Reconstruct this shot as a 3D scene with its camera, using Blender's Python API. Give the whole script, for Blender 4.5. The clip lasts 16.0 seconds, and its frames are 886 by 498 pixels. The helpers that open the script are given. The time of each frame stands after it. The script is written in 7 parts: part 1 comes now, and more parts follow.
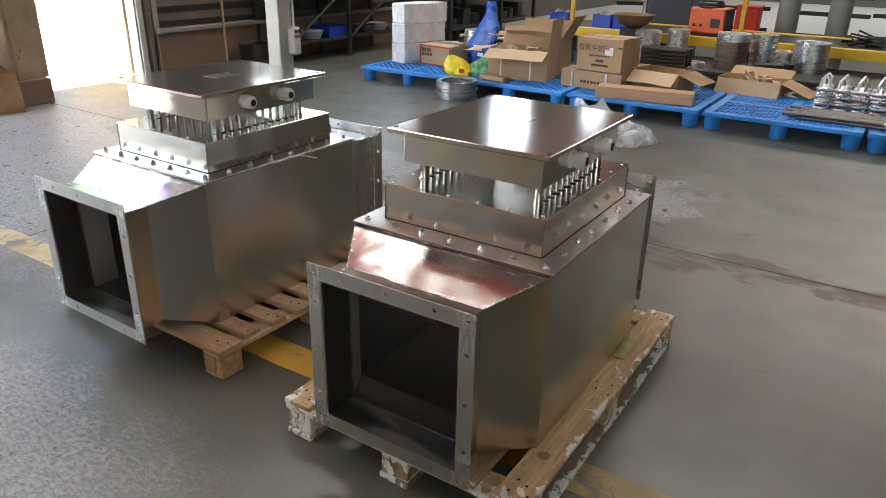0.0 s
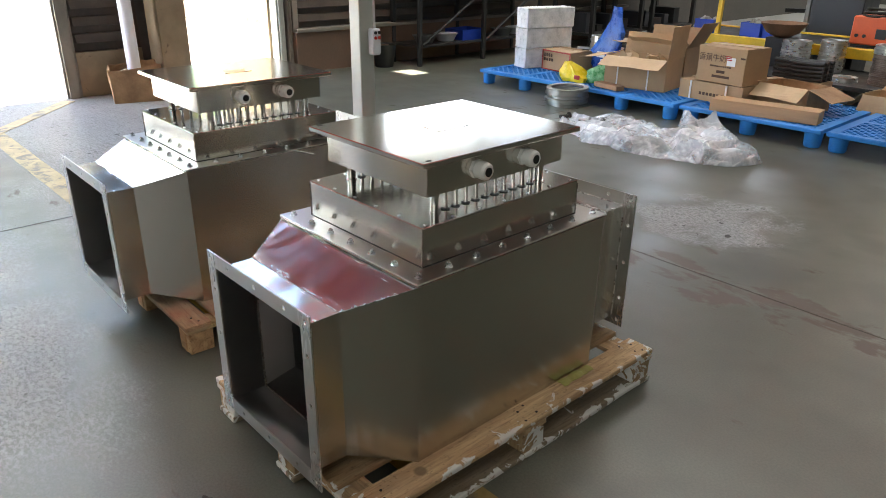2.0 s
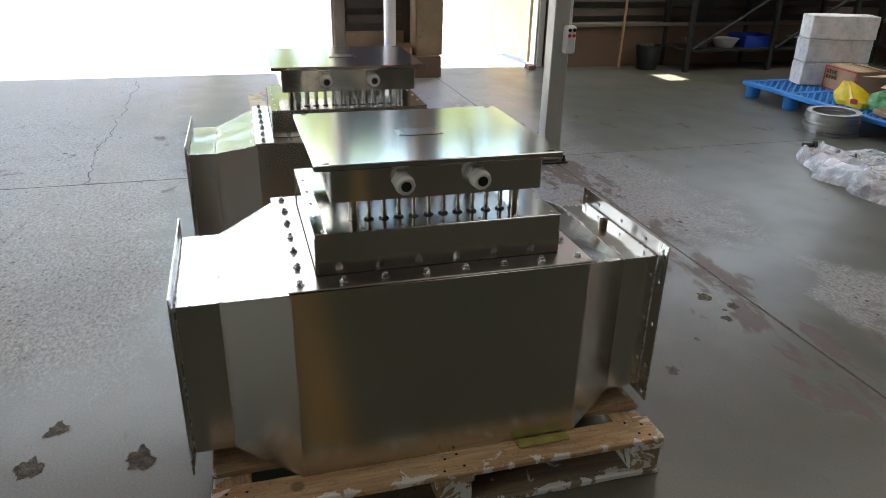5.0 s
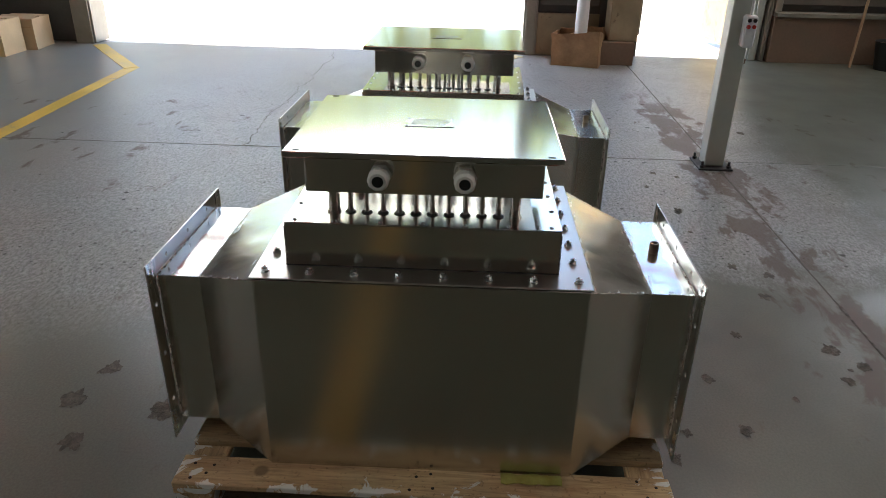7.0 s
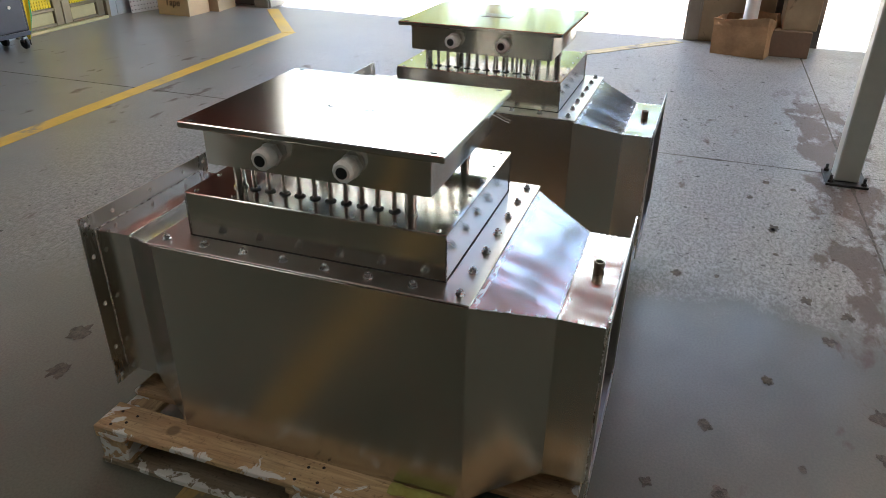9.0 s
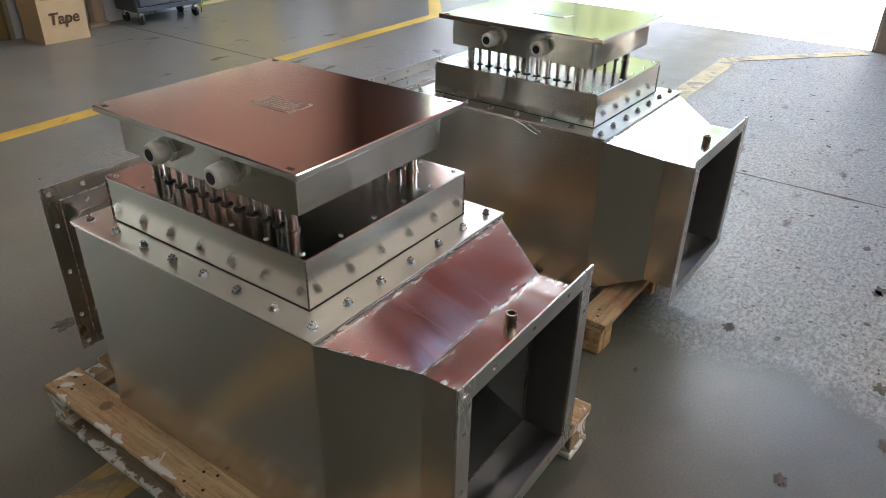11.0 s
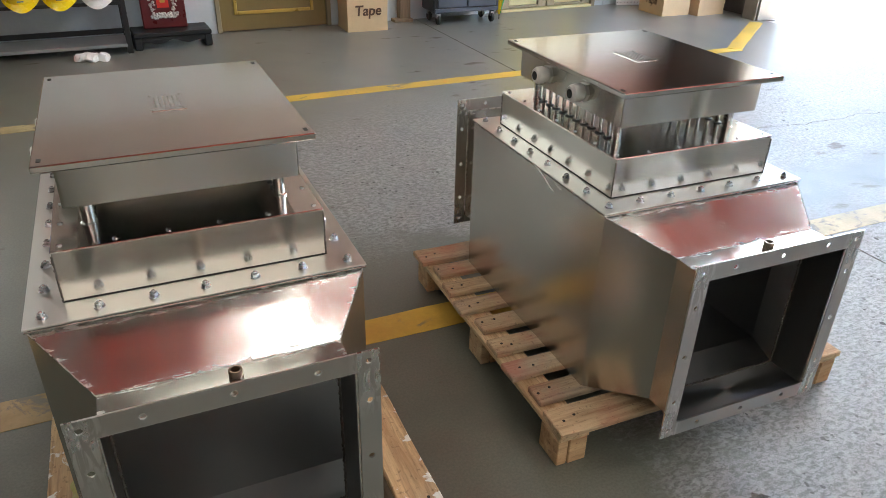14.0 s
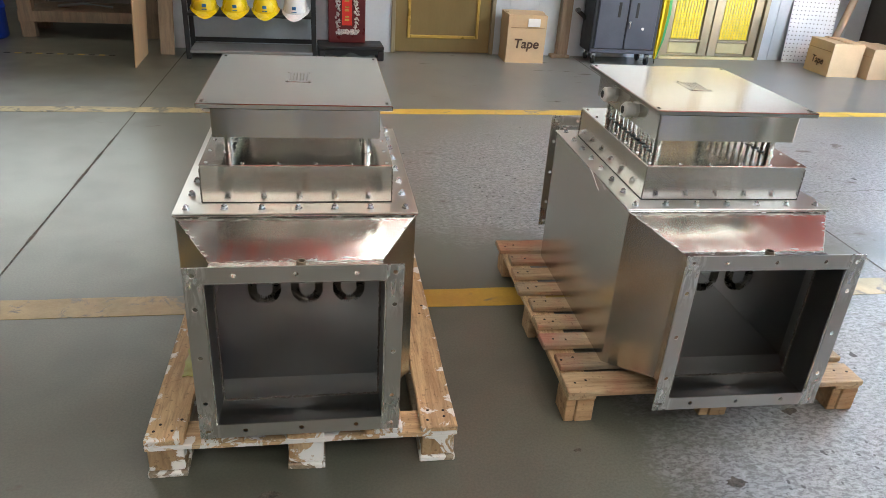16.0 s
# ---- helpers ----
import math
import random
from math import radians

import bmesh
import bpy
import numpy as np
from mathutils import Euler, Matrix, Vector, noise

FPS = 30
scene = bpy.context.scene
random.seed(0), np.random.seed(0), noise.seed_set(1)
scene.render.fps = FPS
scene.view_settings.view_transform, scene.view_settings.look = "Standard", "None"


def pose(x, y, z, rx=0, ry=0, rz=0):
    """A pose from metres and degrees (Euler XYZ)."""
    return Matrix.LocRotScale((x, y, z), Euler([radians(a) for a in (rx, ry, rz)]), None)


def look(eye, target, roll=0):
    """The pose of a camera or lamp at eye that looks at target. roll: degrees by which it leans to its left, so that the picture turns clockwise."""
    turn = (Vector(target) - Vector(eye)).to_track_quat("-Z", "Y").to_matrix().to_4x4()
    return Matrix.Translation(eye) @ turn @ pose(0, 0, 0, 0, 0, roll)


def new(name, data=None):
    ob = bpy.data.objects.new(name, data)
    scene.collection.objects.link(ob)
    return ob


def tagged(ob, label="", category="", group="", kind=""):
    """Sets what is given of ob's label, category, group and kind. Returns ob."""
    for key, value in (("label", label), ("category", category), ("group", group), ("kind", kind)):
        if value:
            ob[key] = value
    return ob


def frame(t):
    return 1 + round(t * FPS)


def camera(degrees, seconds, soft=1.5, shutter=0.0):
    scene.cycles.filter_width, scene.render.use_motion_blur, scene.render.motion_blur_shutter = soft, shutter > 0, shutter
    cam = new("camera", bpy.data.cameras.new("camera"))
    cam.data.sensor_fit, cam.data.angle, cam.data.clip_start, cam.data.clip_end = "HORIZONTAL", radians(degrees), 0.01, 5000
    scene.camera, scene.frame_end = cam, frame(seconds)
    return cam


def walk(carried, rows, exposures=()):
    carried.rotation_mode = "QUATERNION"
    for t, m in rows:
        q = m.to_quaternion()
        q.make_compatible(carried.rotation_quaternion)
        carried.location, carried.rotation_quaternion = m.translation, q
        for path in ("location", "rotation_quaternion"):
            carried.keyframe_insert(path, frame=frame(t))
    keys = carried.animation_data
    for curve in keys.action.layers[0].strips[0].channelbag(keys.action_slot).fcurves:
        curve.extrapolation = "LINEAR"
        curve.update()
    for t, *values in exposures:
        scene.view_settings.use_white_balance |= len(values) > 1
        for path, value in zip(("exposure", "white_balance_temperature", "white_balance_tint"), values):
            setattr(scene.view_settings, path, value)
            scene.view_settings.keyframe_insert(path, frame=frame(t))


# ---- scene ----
cam = camera(63.8, 16.0, soft=0.5)
PATH = [
    (0, (0.367, 0.627, 1.406), (-0.633, 2.167, 0.614), 1.2),
    (0.5, (0.478, 0.741, 1.411), (-0.627, 2.203, 0.61), 0.7),
    (1, (0.668, 0.847, 1.416), (-0.545, 2.229, 0.628), 0.7),
    (1.5, (0.808, 0.951, 1.411), (-0.484, 2.259, 0.624), 0.8),
    (2, (0.902, 1.123, 1.41), (-0.459, 2.358, 0.621), 0.7),
    (2.5, (1.002, 1.263, 1.408), (-0.429, 2.412, 0.615), 0.7),
    (3, (1.141, 1.392, 1.419), (-0.37, 2.429, 0.618), 0.9),
    (3.5, (1.203, 1.501, 1.407), (-0.378, 2.424, 0.603), 1.0),
    (4, (1.195, 1.674, 1.404), (-0.45, 2.474, 0.594), 1.0),
    (6.5, (1.14, 2.471, 1.414), (-0.671, 2.528, 0.565), 1.6),
    (7, (1.086, 2.593, 1.403), (-0.713, 2.511, 0.531), 1.1),
    (7.5, (1.079, 2.787, 1.4), (-0.697, 2.552, 0.512), 0.9),
    (8, (1.064, 2.951, 1.397), (-0.683, 2.59, 0.493), 1.1),
    (8.5, (0.96, 3.069, 1.397), (-0.751, 2.596, 0.476), 1.0),
    (11, (0.408, 3.61, 1.404), (-1.018, 2.605, 0.426), 1.2),
    (11.5, (0.261, 3.649, 1.408), (-1.071, 2.536, 0.415), 1.6),
    (12, (0.105, 3.744, 1.405), (-1.106, 2.506, 0.404), 1.5),
    (12.5, (-0.081, 3.887, 1.409), (-1.164, 2.537, 0.406), 1.5),
    (13, (-0.227, 3.951, 1.402), (-1.208, 2.525, 0.399), 1.5),
    (13.5, (-0.411, 3.999, 1.407), (-1.274, 2.493, 0.414), 1.4),
    (14, (-0.526, 4.092, 1.406), (-1.246, 2.495, 0.441), 1.4),
    (14.5, (-0.636, 4.234, 1.426), (-1.208, 2.557, 0.498), 1.9),
    (15, (-0.655, 4.338, 1.434), (-1.128, 2.62, 0.526), 2.8),
    (15.5, (-0.651, 4.47, 1.421), (-1.051, 2.727, 0.525), 3.4),
    (16, (-0.667, 4.608, 1.433), (-0.985, 2.846, 0.542), 3.8),
]
walk(cam, [(t, look(eye, target, roll)) for t, eye, target, roll in PATH],
     exposures=((0.0, 3.66), (1.0, 3.72), (2.5, 3.54), (4.0, 3.20), (7.0, 2.88), (8.5, 3.08), (11.0, 3.42), (13.0, 3.60), (16.0, 3.92)))
# ---------------------------------------------------------------- world and light
SUN_EL, SUN_AZ = 64.0, 186.0   # height of the sun, and the compass bearing it shines from
wd = bpy.data.worlds.new("world")
scene.world = wd
wd.use_nodes = True
wn = wd.node_tree
sky = wn.nodes.new("ShaderNodeTexSky")
sky.sky_type = 'NISHITA'
sky.sun_disc = False
sky.sun_elevation = radians(SUN_EL)
sky.sun_rotation = radians(SUN_AZ)
wn.links.new(sky.outputs[0], wn.nodes["Background"].inputs[0])
wn.nodes["Background"].inputs[1].default_value = 0.15

sun_data = bpy.data.lights.new("sun", 'SUN')
sun_data.energy = 5.0
sun_data.angle = radians(0.5)
sun_data.color = (1.0, 0.95, 0.86)
sun = new("sun", sun_data)
az, el = radians(SUN_AZ), radians(SUN_EL)
sun_from = Vector((math.sin(az) * math.cos(el), math.cos(az) * math.cos(el), math.sin(el)))
sun.matrix_world = look(tuple(sun_from * 40), (0, 0, 0))


def area(name, eye, target, w, h, power, color=(1, 1, 1)):
    d = bpy.data.lights.new(name, 'AREA')
    d.shape, d.size, d.size_y, d.energy, d.color = 'RECTANGLE', w, h, power, color
    o = new(name, d)
    o.matrix_world = look(eye, target)
    return o


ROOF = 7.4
# unseen roof lamps: far bay and cone glint guessed, the rest added to brighten
ROOF_LAMPS = ((-5.4, 0.6, 1.9, 1.4, 4), (-5.4, 6.2, 1.9, 1.4, 13), (-2.0, 9.7, 6.5, 2.4, 24), (0.5, 20.2, 9.0, 4.5, 88), (-1.75, 0.35, 0.5, 1.3, 5), (3.2, -2.6, 3.6, 1.6, 8), (3.2, 5.4, 3.6, 1.6, 3))   # middle, length, width, power
for sx, sy, w, h, power in ROOF_LAMPS:
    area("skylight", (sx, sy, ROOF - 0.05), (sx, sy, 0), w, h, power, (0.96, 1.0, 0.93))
# daylight through the high west windows
WINDOWS = ((8.7, 1.8, 2.2, 2.9), (14.0, 0.8, 3.4, 4.4), (18.8, 0.8, 3.4, 4.4))   # middle, half width, sill, head
for wy, hw, z0, z1 in WINDOWS:
    area("high_window", (-6.72, wy, (z0 + z1) / 2), (0, wy, (z0 + z1) / 2 - 0.5), 2 * hw, z1 - z0, 5.5 * hw * (z1 - z0), (0.95, 0.98, 1.0))


# unseen lamp added at the far south end, assumed from the floor's sheen
area("end_lamp", (6.0, -11.9, 5.0), (6.0, 0, 4.2), 11.0, 2.6, 54, (0.92, 1.0, 0.98))
# sky seen from the floor through the upper half of the wide doorway
area("doorway_sky", (-6.66, 0.765, 3.31), (0, 0.765, 0.9), 4.4, 0.30, 11, (0.94, 1.0, 0.94))


# ---------------------------------------------------------------- materials
def node(nt, kind, **vals):
    n = nt.nodes.new(kind)
    for k, v in vals.items():
        n.inputs[k].default_value = v
    return n


def rgb(c, f=1.0):
    return (min(c[0] * f, 1), min(c[1] * f, 1), min(c[2] * f, 1), 1)


def noise_tex(nt, vec, scale, detail=4.0, rough=0.55, stretch=None, dist=0.0):
    if stretch:
        m = nt.nodes.new("ShaderNodeMapping")
        m.inputs["Scale"].default_value = stretch
        nt.links.new(vec, m.inputs["Vector"])
        vec = m.outputs[0]
    n = node(nt, "ShaderNodeTexNoise", Scale=scale, Detail=detail, Roughness=rough, Distortion=dist)
    nt.links.new(vec, n.inputs["Vector"])
    return n.outputs["Fac"]


def ramp(nt, fac, lo, hi, a=0.0, b=1.0):
    m = nt.nodes.new("ShaderNodeMapRange")
    m.inputs["From Min"].default_value, m.inputs["From Max"].default_value = lo, hi
    m.inputs["To Min"].default_value, m.inputs["To Max"].default_value = a, b
    nt.links.new(fac, m.inputs["Value"])
    return m.outputs[0]


def soft(nt, fac, lo, hi, a=0.0, b=1.0):
    out = ramp(nt, fac, lo, hi, a, b)
    out.node.interpolation_type = 'SMOOTHERSTEP'
    return out


def mixc(nt, fac, a, b, mode='MIX'):
    m = nt.nodes.new("ShaderNodeMix")
    m.data_type, m.blend_type = 'RGBA', mode
    if isinstance(fac, float):
        m.inputs[0].default_value = fac
    else:
        nt.links.new(fac, m.inputs[0])
    for s, v in ((6, a), (7, b)):
        if isinstance(v, tuple):
            m.inputs[s].default_value = v
        else:
            nt.links.new(v, m.inputs[s])
    return m.outputs[2]


def math_n(nt, op, a, b=None):
    m = nt.nodes.new("ShaderNodeMath")
    m.operation = op
    for s, v in ((0, a), (1, b)):
        if v is None:
            continue
        if isinstance(v, (int, float)):
            m.inputs[s].default_value = v
        else:
            nt.links.new(v, m.inputs[s])
    return m.outputs[0]


def base_mat(name):
    m = bpy.data.materials.new(name)
    m.use_nodes = True
    nt = m.node_tree
    return m, nt, nt.nodes["Principled BSDF"], nt.nodes.new("ShaderNodeTexCoord").outputs["Object"]


def bump(nt, bs, height, strength, distance):
    b = nt.nodes.new("ShaderNodeBump")
    b.inputs["Strength"].default_value, b.inputs["Distance"].default_value = strength, distance
    nt.links.new(height, b.inputs["Height"])
    nt.links.new(b.outputs[0], bs.inputs["Normal"])
    return b


def mat(name, col, rough=0.55, metal=0.0, var=0.18, big=3.0, fine=45.0, bmp=0.15, col2=None, stretch=None, dirt=None, dirt_lo=0.58, rvar=0.12, piece=0.12, dist=0.004):
    """A worn surface: two scales of variation, an optional second colour, and dirt patches."""
    m, nt, bs, vec = base_mat(name)
    a = noise_tex(nt, vec, big, 5.0, 0.6, stretch)
    f = noise_tex(nt, vec, fine, 4.0, 0.6, stretch)
    c = mixc(nt, ramp(nt, a, 0.35, 0.65), rgb(col, 1 - var), rgb(col2 or col, 1 + var))
    c = mixc(nt, ramp(nt, f, 0.35, 0.7, 0.0, var), c, rgb(col, 0.45))
    if dirt:
        d = noise_tex(nt, vec, big * 1.7, 8.0, 0.7, None, 0.6)
        c = mixc(nt, ramp(nt, d, dirt_lo, dirt_lo + 0.07, 0.0, 0.85), c, rgb(dirt))
    if piece:
        oi = nt.nodes.new("ShaderNodeObjectInfo")
        hsv = nt.nodes.new("ShaderNodeHueSaturation")
        nt.links.new(c, hsv.inputs["Color"])
        nt.links.new(ramp(nt, oi.outputs["Random"], 0, 1, 1 - piece, 1 + piece), hsv.inputs["Value"])
        c = hsv.outputs[0]
    nt.links.new(c, bs.inputs["Base Color"])
    nt.links.new(ramp(nt, a, 0.3, 0.7, max(rough - rvar, 0.04), min(rough + rvar, 1)), bs.inputs["Roughness"])
    bs.inputs["Metallic"].default_value = metal
    if bmp:
        bump(nt, bs, f, bmp, dist)
    return m


def steel(name, col, rough, grain=(1, 1, 1), wave=0.5, wave_scale=3.0, rvar=0.03, smear=0.0, aniso=0.0, streak=0.002, dents=1.0):
    """Stainless sheet: brushed grain, slow waviness of the sheet, faint smears of handling."""
    m, nt, bs, vec = base_mat(name)
    g = noise_tex(nt, vec, 1.0, 3.0, 0.6, grain)
    w = noise_tex(nt, vec, wave_scale, dents, 0.36)
    s = noise_tex(nt, vec, 2.3, 1.0, 0.4)
    c = mixc(nt, ramp(nt, g, 0.3, 0.7), rgb(col, 0.997), rgb(col, 1.003))
    nt.links.new(c, bs.inputs["Base Color"])
    bs.inputs["Metallic"].default_value = 1.0
    r = ramp(nt, g, 0.3, 0.7, rough - streak * 0.5, rough + streak)
    r = math_n(nt, 'ADD', r, ramp(nt, s, 0.25, 0.75, -rvar, rvar + smear))
    nt.links.new(r, bs.inputs["Roughness"])
    if aniso:
        # grain runs level, so reflections draw out upright
        tn = nt.nodes.new("ShaderNodeTangent")
        tn.direction_type, tn.axis = 'RADIAL', 'Z'
        nt.links.new(tn.outputs[0], bs.inputs["Tangent"])
        bs.inputs["Anisotropic"].default_value = aniso
        bs.inputs["Anisotropic Rotation"].default_value = 0.25
    h = math_n(nt, 'MULTIPLY', w, wave)
    bump(nt, bs, h, 1.0, 0.02)
    return m


STEEL_SIDE = steel("steel_satin_side", (0.59, 0.57, 0.53), 0.235, (4, 4, 40), 0.13, 2.6, 0.025, 0, 0.5)
STEEL_LID = steel("steel_lid", (0.61, 0.59, 0.555), 0.125, (300, 4, 200), 0.02, 2.2, 0.015)
STEEL_BOX = steel("steel_terminal_box", (0.64, 0.615, 0.56), 0.17, (4, 4, 40), 0.04, 3.0, 0.02, 0, 0.8)
STEEL_COVER = steel("steel_cover_plate", (0.62, 0.60, 0.56), 0.30, (60, 60, 60), 0.03, 3.0, 0.02)


# the heaters' main sizes
Z0, Z1 = 0.127, 0.649          # underside and top of the casing
NZ0, NZ1 = 0.176, 0.598        # neck
BW, BL = 0.313, 0.372          # half width and half length of the casing
NW, NC, NL = 0.212, 0.533, 0.637


def cone_sheet():
    """Hand-formed top sheet: wavy, wiped and scratched, with bright ground bands along its welds."""
    m, nt, bs, vec = base_mat("steel_wiped_cone")
    sep = nt.nodes.new("ShaderNodeSeparateXYZ")
    nt.links.new(vec, sep.inputs[0])
    ay, ax = math_n(nt, 'ABSOLUTE', sep.outputs[1]), math_n(nt, 'ABSOLUTE', sep.outputs[0])
    sheet = noise_tex(nt, vec, 4.2, 2.0, 0.4, (1.0, 0.55, 1.0), 0.4)
    swipe = noise_tex(nt, vec, 3.0, 6.0, 0.66, (3.2, 0.6, 1.0), 1.6)
    fine = noise_tex(nt, vec, 30, 4.0, 0.6, (0.35, 2.2, 1.0), 0.8)
    seam = math_n(nt, 'MAXIMUM', ramp(nt, math_n(nt, 'ABSOLUTE', math_n(nt, 'SUBTRACT', ay, NC)), 0.026, 0.004), ramp(nt, math_n(nt, 'ABSOLUTE', math_n(nt, 'SUBTRACT', ay, BL)), 0.030, 0.012))
    half = ramp(nt, ay, BL, NC, BW, NW)
    seam = math_n(nt, 'MAXIMUM', seam, ramp(nt, math_n(nt, 'SUBTRACT', half, ax), 0.022, 0.004))
    ground = math_n(nt, 'MULTIPLY', seam, ramp(nt, fine, 0.40, 0.70))
    c = mixc(nt, ramp(nt, swipe, 0.4, 0.62), rgb((0.57, 0.56, 0.545)), rgb((0.53, 0.515, 0.495)))
    c = mixc(nt, ground, c, rgb((0.68, 0.675, 0.66)))
    nt.links.new(c, bs.inputs["Base Color"])
    bs.inputs["Metallic"].default_value = 1.0
    r = ramp(nt, swipe, 0.38, 0.64, 0.13, 0.20)
    r = math_n(nt, 'ADD', r, math_n(nt, 'MULTIPLY', ground, 0.20))
    r = math_n(nt, 'ADD', r, ramp(nt, fine, 0.56, 0.70, 0.0, 0.06))
    nt.links.new(r, bs.inputs["Roughness"])
    h = math_n(nt, 'ADD', math_n(nt, 'MULTIPLY', sheet, 0.50), math_n(nt, 'MULTIPLY', swipe, 0.022))
    bump(nt, bs, h, 1.0, 0.02)
    return m


STEEL_CONE = cone_sheet()
STEEL_FLANGE = steel("steel_flange", (0.52, 0.51, 0.48), 0.34, (60, 60, 60), 0.1, 8.0, 0.05, 0.04)


def ground_corners(m):
    """Bright grinding marks where the corners of the flange frame were welded."""
    nt = m.node_tree
    bs = nt.nodes["Principled BSDF"]
    vec = nt.nodes.new("ShaderNodeTexCoord").outputs["Object"]
    sep = nt.nodes.new("ShaderNodeSeparateXYZ")
    nt.links.new(vec, sep.inputs[0])
    ax = math_n(nt, 'ABSOLUTE', sep.outputs[0])
    az = math_n(nt, 'ABSOLUTE', math_n(nt, 'SUBTRACT', sep.outputs[2], 0.392))
    corner = math_n(nt, 'MULTIPLY', ramp(nt, ax, 0.195, 0.222), ramp(nt, az, 0.09, 0.20))
    streak = noise_tex(nt, vec, 26, 4.0, 0.6, (2.6, 1.0, 0.6), 1.2)
    k = math_n(nt, 'MULTIPLY', corner, ramp(nt, streak, 0.46, 0.56))
    base, rough = bs.inputs["Base Color"].links[0].from_socket, bs.inputs["Roughness"].links[0].from_socket
    nt.links.new(mixc(nt, k, base, rgb((0.80, 0.80, 0.78))), bs.inputs["Base Color"])
    nt.links.new(math_n(nt, 'SUBTRACT', rough, math_n(nt, 'MULTIPLY', k, 0.12)), bs.inputs["Roughness"])


ground_corners(STEEL_FLANGE)
# darker than the outer sheet: the ducts' inner shade is put into the colour
STEEL_IN_SHADED = steel("steel_inside_shaded", (0.36, 0.35, 0.34), 0.42, (6, 6, 40), 0.08, 4.0, 0.03, 0, 0.6)
STEEL_TUBE = steel("steel_tube", (0.62, 0.60, 0.56), 0.2, (20, 20, 300), 0.02, 8.0)
ZINC = mat("zinc_bolt", (0.62, 0.64, 0.66), 0.28, 1.0, 0.1, 20, 200, 0.05)
WELD = mat("weld_bead", (0.52, 0.49, 0.45), 0.3, 1.0, 0.35, 40, 300, 0.4)
WELD_IN = mat("weld_bead_inside", (0.16, 0.14, 0.12), 0.5, 1.0, 0.3, 40, 300, 0.4)
BRASS_DULL = mat("dull_socket", (0.36, 0.27, 0.2), 0.35, 1.0, 0.25, 20, 150, 0.1)
ROD = mat("rod_metal", (0.20, 0.19, 0.175), 0.35, 1.0, 0.2, 20, 300, 0.6, None, (40, 1, 1))
FAN_FRAME = mat("fanlight_frame", (0.42, 0.39, 0.31), 0.4, 0.2, 0.06, 5, 60, 0.02)
FANLIGHT = mat("fanlight_pane", (0.62, 0.62, 0.54), 0.3, 0, 0.05, 5, 60, 0.02)
FIN = mat("fin_metal", (0.20, 0.18, 0.15), 0.3, 1.0, 0.3, 20, 200, 0.1)
NYLON = mat("gland_nylon", (0.78, 0.78, 0.74), 0.38, 0, 0.06, 10, 100, 0.05)
BLACK = mat("black_rubber", (0.012, 0.012, 0.012), 0.5, 0, 0.2, 10, 80, 0.05)
PLATE = mat("nameplate_metal", (0.62, 0.61, 0.58), 0.12, 1.0, 0.06, 20, 200, 0.03)
INK = mat("engraved_ink", (0.22, 0.22, 0.21), 0.5, 0, 0.2, 30, 200, 0.0)
GAP = mat("dark_gap", (0.03, 0.028, 0.025), 0.8, 0, 0.2, 20, 100, 0.0)


